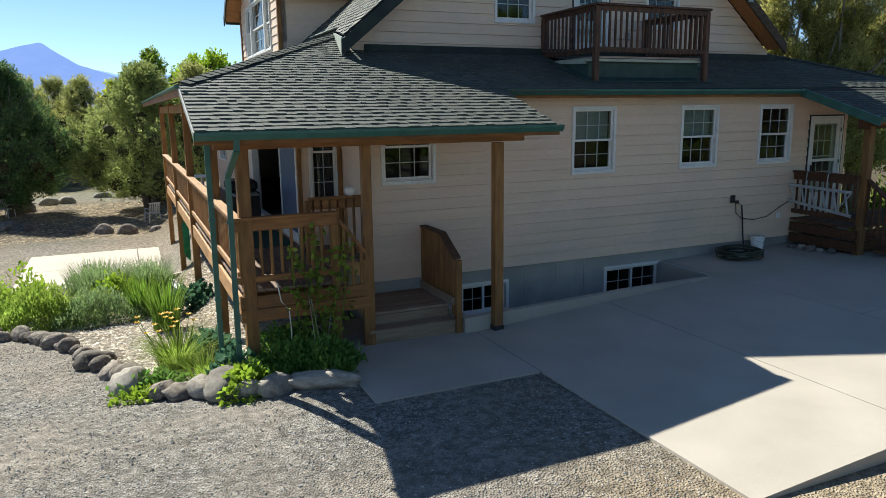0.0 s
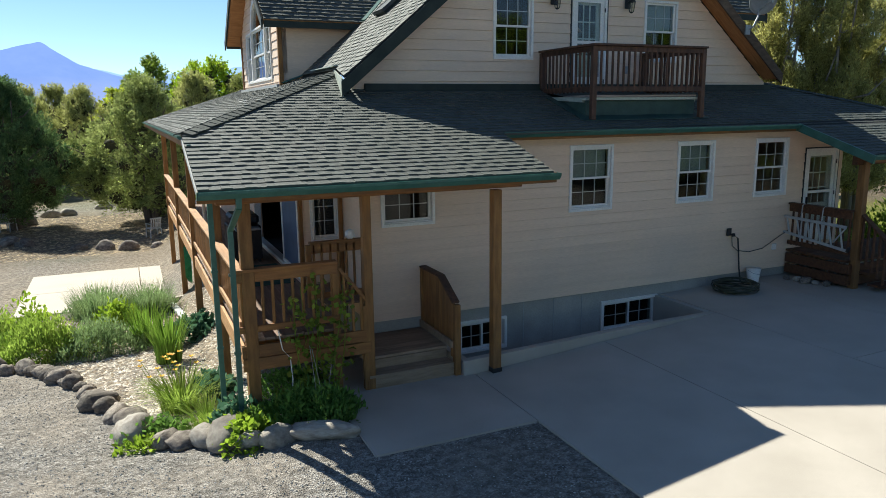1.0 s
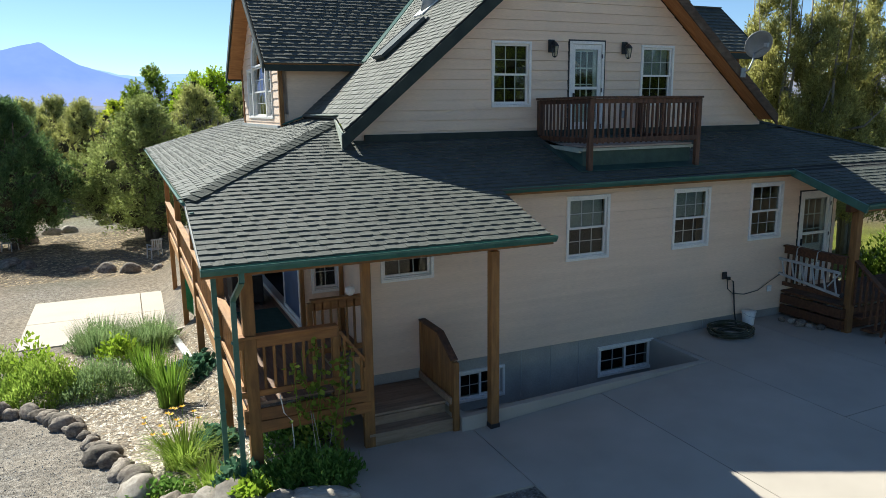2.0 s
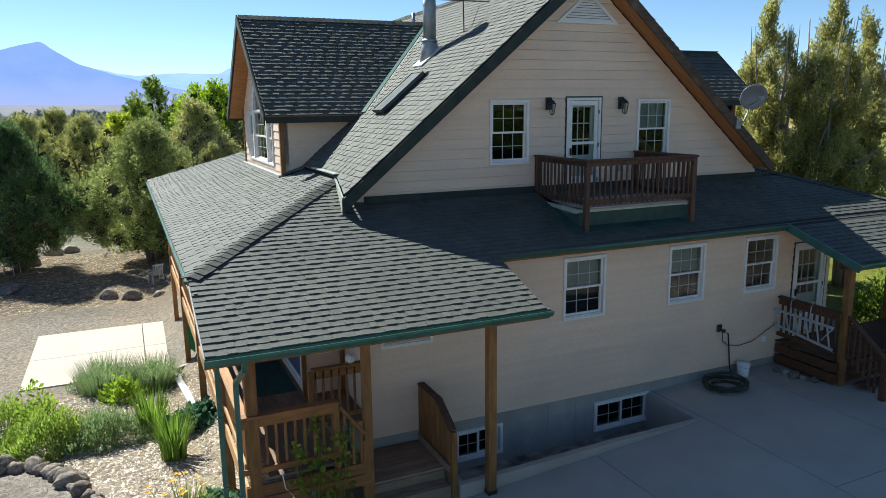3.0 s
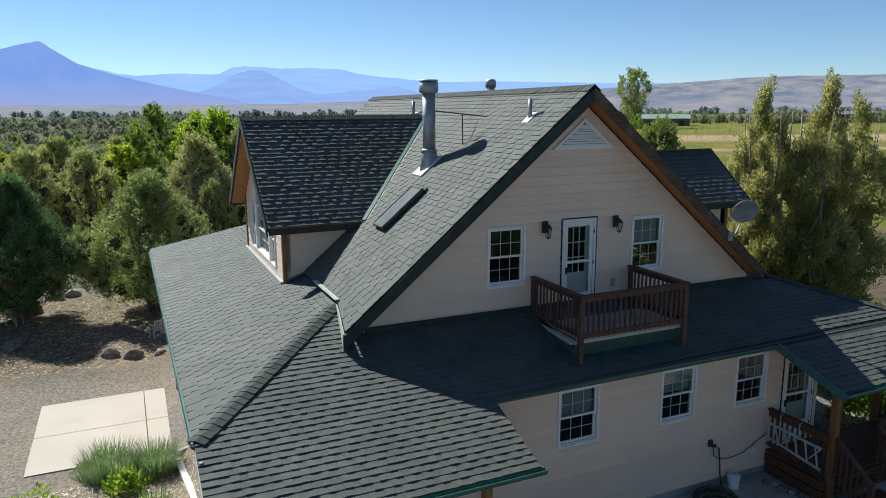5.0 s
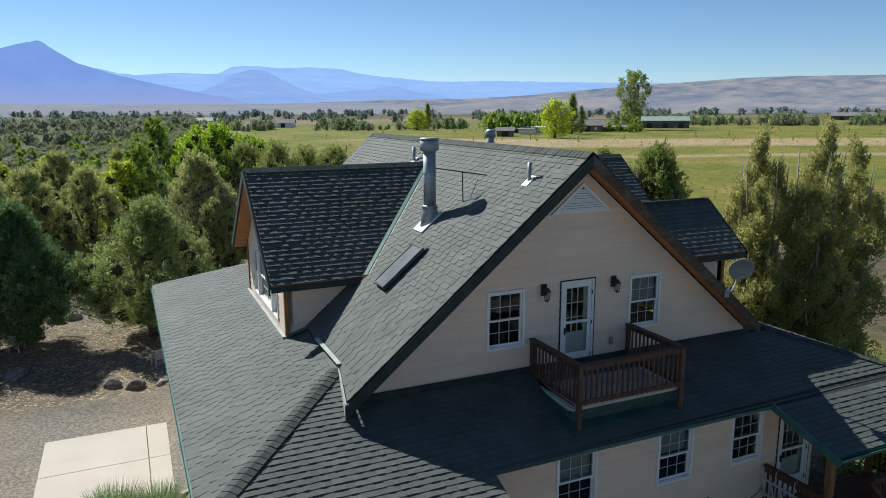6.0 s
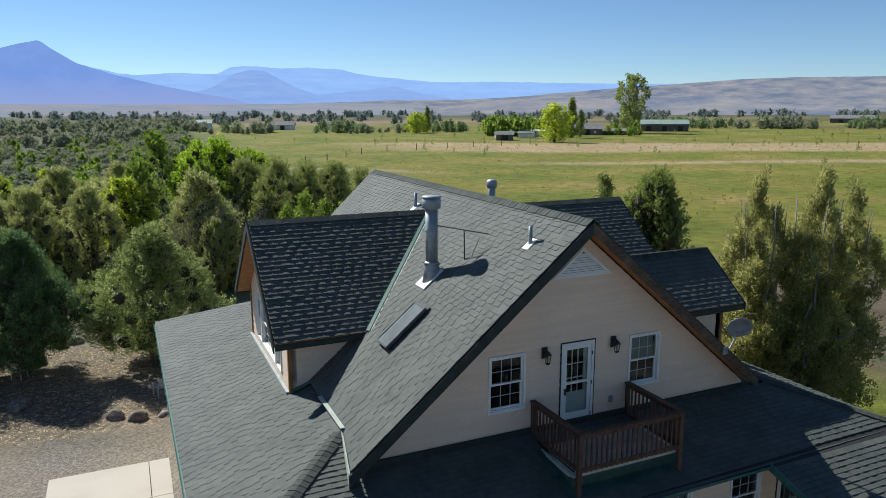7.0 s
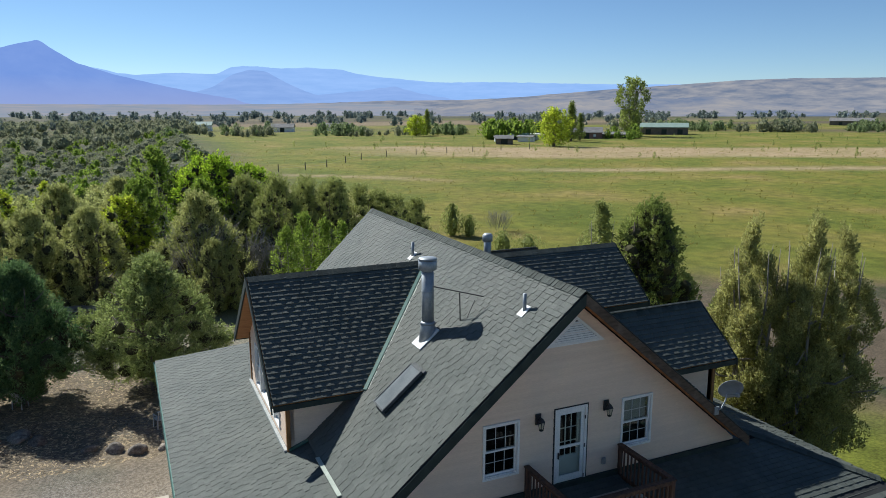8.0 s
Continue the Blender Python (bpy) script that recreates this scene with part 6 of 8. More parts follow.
def tree(name, label, category, kind, seed, dead=0):
    """A tree at the origin with its trunk and crown, and dead twigs if it has them."""
    t = thing(name, label, category)
    mat, h, r, z0, profile, build, bark, stems, limbs, girth = kind
    tm = trunk_mesh("trunk", seed, h, r, z0, stems, limbs, girth, profile)
    tm.materials[0] = bark
    part("trunk", tm, bark, t)
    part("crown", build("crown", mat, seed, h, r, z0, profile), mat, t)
    if dead:
        tagged(part("twig", twig_mesh("twig", seed, h, r, z0 + 1.2, dead, M_TWIG), M_TWIG, t), "bare grey dead twigs", kind="stuff")
    return t


def tufted(boughs, tufts, per, length, width, size, up, bough=0.34, heart=0.7, leaders=0):
    return lambda name, mat, seed, h, r, z0, profile: tuft_crown(name, mat, seed, h, r, z0, profile, boughs, tufts, per, length, width, size, up, bough, heart, leaders)


def lobes(count, sprays, per, length, width, lift, size):
    return lambda name, mat, seed, h, r, z0, profile: crown_mesh(name, mat, seed, h, r, z0, profile, count, sprays, per, length, width, lift, size)


OPEN = ((0, 0.35), (0.1, 0.62), (0.22, 0.95), (0.33, 1.0), (0.5, 0.84), (0.72, 0.48), (0.9, 0.18), (1, 0.04))
FULL = ((0, 0.8), (0.12, 0.98), (0.3, 1.0), (0.5, 0.9), (0.72, 0.62), (0.9, 0.3), (1, 0.08))
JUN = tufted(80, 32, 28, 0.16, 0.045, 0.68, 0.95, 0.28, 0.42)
#              material   h    r    z0   profile  crown  bark  stems limbs girth
KIND_JUNIPER = (M_JUNIPER, 7.0, 2.9, 1.0, OPEN, JUN, M_BARK, 4, 28, 0.30)
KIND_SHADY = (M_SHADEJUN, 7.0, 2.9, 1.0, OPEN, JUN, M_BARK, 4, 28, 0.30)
KIND_GREY = (M_GREYJUN, 8.0, 3.0, 0.3, FULL, tufted(60, 24, 26, 0.19, 0.055, 0.72, 0.9, 0.30, 0.48), M_BARK, 3, 27, 0.26)
KIND_SCRUBBY = (M_OLIVE, 8.0, 2.5, 0.3, OVOID, tufted(50, 22, 20, 0.2, 0.055, 0.75, 0.9, 0.28, 0.5), M_BARK, 4, 24, 0.16)
KIND_CEDAR = (M_CEDAR, 10.8, 2.2, 1.6, SPIRE, tufted(380, 9, 19, 0.15, 0.042, 0.5, 1.2, 0.20, 0.14, 8), M_GREYBARK, 6, 12, 0.26)
KIND_SPRUCE = (M_DARKLEAF, 9.6, 2.8, 0.3, FULL, tufted(90, 26, 24, 0.15, 0.05, 0.5, 0.7, 0.34, 0.7), M_BARK, 2, 26, 0.28)
KIND_BROAD = (M_BRIGHT, 10.0, 4.0, 1.4, ROUND, tufted(64, 26, 16, 0.2, 0.13, 0.7, 0.25, 0.29, 0.55), M_BARK, 3, 27, 0.28)
KIND_YELLOW = (M_YELLOW, 9.0, 2.5, 1.4, OVOID, tufted(40, 18, 16, 0.2, 0.12, 0.6, 0.35, 0.32, 0.55), M_BARK, 3, 24, 0.2)
KIND_AIRY = (M_MID, 10.5, 3.4, 1.0, OVOID, tufted(70, 16, 16, 0.22, 0.1, 0.75, 0.6, 0.24, 0.4), M_GREYBARK, 4, 40, 0.22)
KIND_SAPLING = (M_MID, 6.5, 1.7, 0.4, OVOID, lobes(40, 650, 6, 0.20, 0.09, 0.9, 0.22), M_GREYBARK, 4, 28, 0.09)
KIND_PALE = (M_OLIVE, 9.5, 1.6, 0.6, OVOID, lobes(60, 950, 7, 0.17, 0.10, 0.6, 0.2), M_GREYBARK, 3, 30, 0.14)


def plant(master, x, y, scale=1.0, turn=0.0, dz=0.0, tall=1.0, label=""):
    t = copy_thing(master, pose(x, y, float(ground_z(x, y)) + dz, 0, 0, turn))
    t.scale = (scale, scale, scale * tall)
    return tagged(t, label)


def grow(kind, name, label, category, places, seed, dead=0):
    """One tree of a kind, moved to the first place and copied to the others."""
    t = tree(name, label, category, kind, seed, dead)
    x, y, s, turn, tall = places[0]
    t.matrix_basis = pose(x, y, float(ground_z(x, y)), 0, 0, turn)
    t.scale = (s, s, s * tall)
    t["group"] = category + " round the house"
    for x, y, s, turn, tall in places[1:]:
        plant(t, x, y, s, turn, tall=tall)
    return t


grow(KIND_JUNIPER, "juniper_tree", "broad yellow-green juniper with low spreading limbs", "juniper", [(-8.1, 28.0, 1.2, 20, 0.80)], 11)
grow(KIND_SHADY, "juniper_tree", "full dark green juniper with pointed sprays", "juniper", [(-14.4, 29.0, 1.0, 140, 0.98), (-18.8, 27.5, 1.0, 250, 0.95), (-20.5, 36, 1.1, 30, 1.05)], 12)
grow(KIND_GREY, "juniper_tree", "grey-green conical juniper with dead grey twigs", "juniper", [(-3.9, 46.5, 1.05, 0, 0.97)], 13, dead=130)
grow(KIND_GREY, "juniper_tree", "broad grey-green juniper standing in scrub", "juniper", [(-15.6, 48.5, 0.95, 80, 0.95), (-11.8, 49.0, 0.95, 200, 0.95), (-19.6, 47.0, 0.95, 300, 1.0), (-14.5, 62.0, 0.95, 120, 1.0), (-20, 56, 1.0, 10, 1.0), (-25, 66, 1.0, 140, 1.0), (-9.5, 72, 0.9, 60, 1.0)], 14)
grow(KIND_GREY, "juniper_tree", "small young juniper on a bare stem", "juniper", [(-3.3, 42.6, 0.56, 90, 1.15), (-16.6, 36.4, 0.42, 30, 1.0)], 15)
grow(KIND_SCRUBBY, "juniper_tree", "feathery olive-green scrub juniper", "juniper", [(3.2, 52.0, 1.02, 0, 1.06), (5.9, 52.5, 0.98, 60, 1.03), (8.4, 52.0, 1.0, 130, 1.02), (11.2, 52.5, 1.0, 200, 0.94), (13.4, 53.5, 0.95, 270, 0.9), (7.0, 57.0, 1.0, 20, 1.0), (10.0, 58.0, 1.0, 100, 0.95), (1.2, 56, 1.05, 300, 1.0), (15.6, 55, 0.9, 45, 0.85), (18.4, 57, 0.8, 90, 0.85)], 16)
grow(KIND_CEDAR, "cedar_tree", "tall feathery cedar with bare grey stems", "cedar", [(10.2, 6.0, 0.82, 0, 1.10), (11.5, 5.0, 0.84, 100, 1.09), (13.6, 5.4, 0.86, 200, 1.0), (12.2, 8.4, 0.84, 300, 0.9)], 17)
grow(KIND_SPRUCE, "evergreen_tree", "dense dark green broad-coned evergreen", "evergreen", [(18.3, 20.6, 1.0, 0, 0.98)], 18)
grow(KIND_PALE, "leafy_tree", "slim pale grey-green tree beside the evergreen", "tree", [(16.3, 22.6, 1.0, 60, 0.98), (17.6, 24.4, 0.9, 10, 1.0)], 19)
grow(KIND_BROAD, "leafy_tree", "bright green full-crowned broadleaf tree", "tree", [(-1.0, 60.5, 0.97, 0, 1.02), (3.0, 66.0, 0.85, 160, 1.0)], 20)
grow(KIND_AIRY, "leafy_tree", "tall airy mid-green tree behind the junipers", "tree", [(-6.0, 65.0, 1.0, 0, 1.0), (-2.6, 55.0, 0.72, 120, 1.1), (-8.0, 56.0, 0.8, 220, 1.0)], 21)
grow(KIND_YELLOW, "leafy_tree", "yellow-green broadleaf tree among junipers", "tree", [(-9.2, 54.0, 1.02, 0, 0.80), (-21.5, 75, 0.9, 50, 0.85), (-17.5, 84, 0.6, 100, 1.2)], 22)
grow(KIND_SAPLING, "sapling", "bright green many-stemmed sapling behind the house", "sapling", [(1.6, 40.5, 0.95, 0, 1.0), (3.4, 42.5, 1.0, 70, 1.05), (5.2, 43.5, 0.95, 140, 1.0), (7.2, 45.5, 0.9, 210, 0.95), (10.2, 47.0, 0.85, 280, 0.9), (13.4, 49.0, 0.8, 20, 0.9)], 23)
for x, y, h in ((0.2, 50.0, 6.2), (1.4, 48.5, 5.2), (-7.0, 47.5, 4.5), (32.3, 64.2, 2.9)):
    dead = thing("dead_shrub", "tall bare grey dead shrub", "shrub", (x, y, float(ground_z(x, y))))
    tagged(part("twig", twig_mesh("twig", int(x * 10) + 40, h, 1.6, 0.0, 90, M_TWIG), M_TWIG, dead), kind="stuff")


def brush_pile(x, y, w, d):
    pile = thing("brush_pile", "low pile of bleached cut branches", "brush pile", (x, y, float(ground_z(x, y))))
    r = random.Random(44)
    for k in range(60):
        a = r.uniform(-0.6, 0.6)
        p = Vector((r.uniform(-w, w), r.uniform(-d, d), 0.05 + 0.6 * r.random()))
        e = Vector((math.cos(a), math.sin(a), r.uniform(-0.15, 0.35))) * r.uniform(0.5, 1.1)
        part("branch", tube(bmesh.new(), [p - e, p + Vector((0, 0, 0.08)), p + e], [0.045, 0.035, 0.012], 4), M_TWIG, pile)


brush_pile(-12.0, 45.6, 1.9, 0.9)


def far_trees(name, label, category, places, material, seed, blades=240, leaf=0.07, heart=0.5):
    """Distant trees and bushes, joined: places of x, y, height, radius."""
    rnd = np.random.RandomState(seed)
    vs = []
    for x, y, h, r in places:
        z = float(ground_z(x, y))
        n = blades
        f = rnd.rand(n)
        lob = rnd.randint(0, 7, n)
        la = lob * 2.4 + x
        R = r * np.interp(f, (0, 0.2, 0.55, 0.85, 1), (0.6, 1, 0.95, 0.6, 0.12))
        a = rnd.rand(n) * 6.283
        q = np.sqrt(rnd.rand(n))
        c = np.stack([x + R * (0.45 * np.cos(la) + 0.6 * q * np.cos(a)), y + R * (0.45 * np.sin(la) + 0.6 * q * np.sin(a)), z + h * (0.06 + 0.94 * f)], -1)
        d = np.stack([np.cos(a), np.sin(a), 0.6 + rnd.rand(n)], -1)
        v, k = leaf_cloud(c, d, 1, 0.01, h * leaf * 2.2, h * leaf, rnd, 0.4)
        vs.append(v)
        if heart:
            a = np.arange(7) * 0.8976
            prof = ((0.02, 0.55), (0.25, 0.85), (0.55, 0.8), (0.8, 0.45))
            rows = [np.stack([x + r * w * heart * np.cos(a) * u, y + r * w * heart * np.sin(a) * u, z + h * f + 0 * a], -1) for (f, w), u in zip(prof, rnd.uniform(0.7, 1.1, (4, 7)))]
            for p, q in zip(rows, rows[1:] + [np.repeat([[x, y, z + h * 0.93]], 7, 0)]):
                vs.append(np.stack([p, np.roll(p, -1, 0), np.roll(q, -1, 0), q], 1).reshape(-1, 3))
    v = np.concatenate(vs)
    me = bpy.data.meshes.new(name)
    me.from_pydata(v.tolist(), [], np.arange(len(v)).reshape(-1, 4).tolist())
    me.materials.append(material)
    return tagged(new(name, me), label, category, kind="stuff")


rnd = np.random.RandomState(5)


def spread(n, x0, x1, y0, y1, h0, h1, wide, keep=lambda x, y: True):
    """Places for n bushes or trees between bounds, with heights and radii."""
    out = []
    for k in range(n):
        x, y = rnd.uniform(x0, x1), y0 + (y1 - y0) * rnd.rand() ** 1.25
        h = rnd.uniform(h0, h1)
        if keep(x, y):
            out.append((x, y, h, h * wide * rnd.uniform(0.75, 1.25)))
    return out


edge = lambda x, y: x < 8 + 0.035 * y
far_trees("woodland", "dense grey-green juniper woodland beyond the house", "woodland", spread(240, -62, -8, 50, 150, 2.4, 4.6, 0.6, lambda x, y: y > 50 - 0.9 * (x + 20)), M_GREYJUN, 6, 520, 0.045)
far_trees("woodland", "mixed green trees beyond the house", "woodland", spread(120, -50, 10, 70, 165, 1.8, 4.0, 0.65, edge), M_MID, 7, 420, 0.05)
far_trees("woodland", "olive junipers along the field edge", "woodland", spread(90, -12, 22, 66, 150, 1.6, 3.4, 0.7, lambda x, y: edge(x + 4, y)), M_OLIVE, 9, 420, 0.05)
far_trees("scrubland", "grey-green scrub falling away into the ravine", "scrub", spread(1500, -150, 24, 120, 430, 1.2, 3.2, 1.5, edge), M_SCRUB, 8, 130, 0.10)
far_trees("scrubland", "green trees along the ravine", "scrub", spread(320, -150, 24, 140, 520, 2.0, 5.0, 0.7, edge), M_MID, 16, 130, 0.085)
far_trees("scrubland", "grey woods on the far side of the ravine", "scrub", spread(900, -260, 40, 430, 800, 3.0, 7.0, 0.9), M_SCRUB, 17, 60, 0.12)


def belt(az0, az1, d0, d1, n, h0, h1, clumps=0):
    """Places for a belt of trees between two bearings and distances, in clumps if wanted."""
    out = []
    spots = rnd.uniform(az0, az1, max(clumps, 1))
    for i in range(n):
        az = az0 + (az1 - az0) * (i + rnd.rand()) / n
        if clumps:
            az = spots[rnd.randint(clumps)] + rnd.randn() * (az1 - az0) / clumps * 0.28
        az = radians(az)
        d = rnd.uniform(d0, d1)
        h = h0 + (h1 - h0) * rnd.rand() ** 1.6
        out.append((math.sin(az) * d - 9, math.cos(az) * d - 11, h, h * rnd.uniform(0.5, 0.95)))
    return out


# Greyed, paled leaves: the distance haze is in the base colour.
M_FARHAZE = leafy("haze_paled_leaves", (0.18, 0.215, 0.18), (0.26, 0.29, 0.24), 0.3, 0.3)
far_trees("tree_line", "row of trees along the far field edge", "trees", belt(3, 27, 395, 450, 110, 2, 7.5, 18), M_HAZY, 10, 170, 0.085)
far_trees("tree_line", "grey-green willows along the far field edge", "trees", belt(1, 27, 385, 430, 60, 1.5, 6, 15), M_SCRUB, 18, 150, 0.085)
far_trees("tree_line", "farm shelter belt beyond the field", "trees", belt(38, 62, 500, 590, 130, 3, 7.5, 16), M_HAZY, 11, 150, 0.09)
far_trees("tree_line", "dark trees in the farm shelter belt", "trees", belt(36, 60, 480, 560, 45, 4, 9, 9), M_SCRUB, 19, 150, 0.09)
far_trees("tree_line", "trees round the farmyard", "trees", belt(27, 41, 340, 400, 46, 3, 10, 9), M_MID, 12, 170, 0.085)
far_trees("tree_line", "dark hedgerows along the valley floor", "trees", belt(-14, 42, 620, 1100, 420, 3, 9, 60), M_FARHAZE, 13, 70, 0.13)
far_trees("tree_line", "far woods along the valley river", "trees", belt(-14, 62, 1100, 2100, 640, 5, 12, 90), M_FARHAZE, 14, 40, 0.17)
band = lambda lo, hi: (lambda x, y: lo < y + 0.48 * x < hi)
far_trees("field_shrubs", "scattered tall weeds and shrubs in the field", "shrubs", spread(260, 40, 420, 40, 330, 0.8, 2.6, 0.32, band(200, 430)), M_OLIVE, 15, 60, 0.10, 0)
far_trees("field_weeds", "coarse yellow-green weeds through the field", "weeds", spread(5200, 10, 260, 30, 260, 0.15, 0.42, 1.0, lambda x, y: x > 12 + 0.03 * y and 66 < y + 0.48 * x < 330), M_TUFT, 20, 9, 0.28, 0)
far_trees("field_shrubs", "grey-green bushes behind the house", "shrubs", [(12.5, 35.5, 4.2, 1.3), (14.8, 36, 4.0, 1.2), (25.8, 63.6, 3.8, 1.5), (27.4, 62.4, 2.6, 1.5), (26.5, 52.7, 2.3, 2.2), (29.2, 52.0, 1.9, 1.9), (33.5, 47.0, 3.0, 1.5), (35.0, 48.5, 2.2, 1.6), (24.0, 24.0, 4.2, 1.4), (22.6, 19.6, 3.6, 0.9)], M_OLIVE, 24, 900, 0.04)
grow((M_DARKLEAF, 30.0, 9.5, 2.0, ((0, 0.4), (0.2, 0.7), (0.5, 0.95), (0.8, 1.0), (1, 0.4)), lobes(52, 900, 8, 1.0, 0.55, 0.7, 0.2), M_GREYBARK, 3, 18, 0.9), "cottonwood_tree", "tall old cottonwood beside the farm", "cottonwood", [(246, 304, 1.0, 0, 1.0)], 21)
grow((M_YELLOW, 14.0, 7.5, 1.0, ROUND, lobes(36, 600, 8, 0.9, 0.4, -0.2, 0.28), M_BARK, 1, 12, 0.5), "willow_tree", "pale green willow at the farm", "willow", [(148, 230, 1.0, 0, 1.0), (136, 345, 0.9, 60, 0.8)], 22)
grow((M_DARKLEAF, 17.0, 3.6, 0.6, CONE, lobes(30, 500, 8, 0.8, 0.35, 0.4, 0.32), M_BARK, 1, 8, 0.4), "spruce_tree", "dark spruce in the farmyard", "evergreen", [(178, 262, 1.0, 0, 1.0), (187, 268, 0.7, 40, 1.0), (147, 356, 0.8, 80, 1.0)], 23)

# trees across the drive, behind the camera: they show in the panes
grow(KIND_BROAD, "leafy_tree", "bright broadleaf tree across the drive", "tree", [(6.0, -42.0, 1.1, 0, 1.1), (-4.0, -47.0, 1.0, 60, 1.0), (15.0, -38.0, 1.1, 130, 1.1), (25.0, -46.0, 1.2, 200, 1.0), (34.0, -34.0, 1.0, 20, 1.0)], 31)
grow(KIND_AIRY, "leafy_tree", "mid-green tree beside the drive", "tree", [(9.0, -19.0, 0.62, 0, 0.95), (14.0, -17.5, 0.7, 90, 0.9), (19.0, -19.0, 0.75, 30, 0.9), (24.0, -16.5, 0.7, 130, 0.9), (3.0, -24.0, 0.7, 200, 0.9), (30, -21, 0.8, 250, 0.9)], 32)

# ---- garden beside the deck ----
M_BLADE = leafy("iris_blades", (0.13, 0.24, 0.03), (0.24, 0.36, 0.06), 0.45, 0.25)
M_LILY = leafy("daylily_blades", (0.22, 0.33, 0.05), (0.38, 0.48, 0.10), 0.5, 0.3)
M_SAGE = leafy("catmint_leaves", (0.19, 0.28, 0.115), (0.32, 0.42, 0.19), 0.42, 0.35)
M_HOSTA = leafy("blue_green_leaves", (0.07, 0.16, 0.09), (0.13, 0.26, 0.15), 0.3, 0.25)
M_LIME = leafy("lime_leaves", (0.22, 0.34, 0.03), (0.36, 0.48, 0.06), 0.5, 0.25)
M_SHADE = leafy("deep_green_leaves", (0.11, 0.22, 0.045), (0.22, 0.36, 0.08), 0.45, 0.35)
M_PETAL = surf("yellow_petals", (0.75, 0.42, 0.02), (0.85, 0.55, 0.04), 4, 0.6, 0.0)
M_CHIP = surf("wood_chips", (0.34, 0.28, 0.21), (0.72, 0.65, 0.55), 5, 0.9, 0.1, 20, island=0.65)
M_PEBBLE = surf("pebbles", (0.20, 0.19, 0.175), (0.42, 0.40, 0.37), 5, 0.9, 0.1, 20, island=0.6)


def blades_mesh(name, seed, n, h, spread, w, lean, material):
    """Upright arching blades from one crown."""
    r = np.random.RandomState(seed)
    v, f = [], []
    for i in range(n):
        a = r.rand() * 6.283
        q = spread * 0.45 * math.sqrt(r.rand())
        base = np.array([q * math.cos(a), q * math.sin(a), -0.02])
        out = np.array([math.cos(a), math.sin(a), 0]) * lean * r.uniform(0.3, 1.2)
        H = h * r.uniform(0.6, 1.1)
        side = np.array([-math.sin(a), math.cos(a), 0]) * w * r.uniform(0.7, 1.3)
        k = len(v)
        for s in (0.0, 0.45, 0.8, 1.0):
            p = base + out * s ** 2 * h + np.array([0, 0, H * (s - 0.35 * lean * s ** 3)])
            ww = side * (1 - s) ** 0.6 * 0.5 if s < 1 else side * 0.02
            v += [tuple(p - ww), tuple(p + ww)]
        f += [(k, k + 1, k + 3, k + 2), (k + 2, k + 3, k + 5, k + 4), (k + 4, k + 5, k + 7, k + 6)]
    return from_arrays(name, v, f, material)


def dome_mesh(name, seed, n, rx, ry, h, length, width, material, lift=0.6):
    r = np.random.RandomState(seed)
    a, q = r.rand(n) * 6.283, np.sqrt(r.rand(n))
    z = h * (1 - q ** 2.2) * (0.55 + 0.45 * r.rand(n)) + 0.02
    bump = 1 + 0.18 * np.sin(3 * a + seed) + 0.12 * np.sin(7 * a)
    c = np.stack([rx * q * np.cos(a) * bump, ry * q * np.sin(a) * bump, z * (0.85 + 0.25 * np.sin(5 * a + 8 * q))], -1)
    d = np.stack([np.cos(a) * q, np.sin(a) * q, 0.5 + lift * np.ones(n)], -1)
    v, k = leaf_cloud(c, d, 2, length * 0.5, length, width, r, lift)
    v[:, 2] = np.maximum(v[:, 2], 0.0)
    return from_arrays(name, v.tolist(), np.arange(k * 4).reshape(-1, 4).tolist(), material)


def plant_thing(name, label, category, x, y, parts, group=""):
    t = thing(name, label, category, (x, y, float(ground_z(x, y))), group)
    for nm, me in parts:
        part(nm, me, None, t)
    return t


plant_thing("shrub", "broad green leafy garden shrub", "shrub", -11.2, 5.9, [("foliage", dome_mesh("foliage", 1, 3400, 1.05, 0.85, 0.95, 0.10, 0.034, M_LILY, 0.9))], "garden plants")
plant_thing("shrub", "grey-green catmint mound in the bed", "shrub", -10.1, 5.7, [("foliage", dome_mesh("foliage", 2, 3600, 0.92, 0.75, 0.8, 0.085, 0.024, M_SAGE, 1.2))], "garden plants")
plant_thing("shrub", "yellow-green shrub at the bed's end", "shrub", -12.3, 7.4, [("foliage", dome_mesh("foliage", 3, 2400, 0.85, 0.95, 0.9, 0.10, 0.034, M_LILY, 0.8))], "garden plants")
plant_thing("shrub", "tall lime-leaved plant with loose stems", "shrub", -11.5, 7.0, [("foliage", dome_mesh("foliage", 4, 260, 0.5, 0.5, 1.35, 0.16, 0.07, M_LIME, 0.3))], "garden plants")
plant_thing("lavender", "silvery lavender with upright flower spikes", "lavender", -10.2, 10.0, [("foliage", blades_mesh("foliage", 5, 1100, 0.95, 1.7, 0.014, 0.35, M_SAGE)), ("leaves", dome_mesh("leaves", 25, 1500, 0.85, 0.75, 0.75, 0.09, 0.028, M_SAGE, 1.0))], "garden plants")
plant_thing("lavender", "silvery lavender beside the concrete pad", "lavender", -8.95, 9.6, [("foliage", blades_mesh("foliage", 6, 900, 0.95, 1.4, 0.014, 0.35, M_SAGE)), ("leaves", dome_mesh("leaves", 26, 1300, 0.75, 0.65, 0.72, 0.09, 0.028, M_SAGE, 1.0))], "garden plants")
plant_thing("shrub", "low lime-green leafy plant", "shrub", -9.75, 8.7, [("foliage", dome_mesh("foliage", 7, 300, 0.5, 0.45, 0.6, 0.15, 0.08, M_LIME, 0.4))], "garden plants")
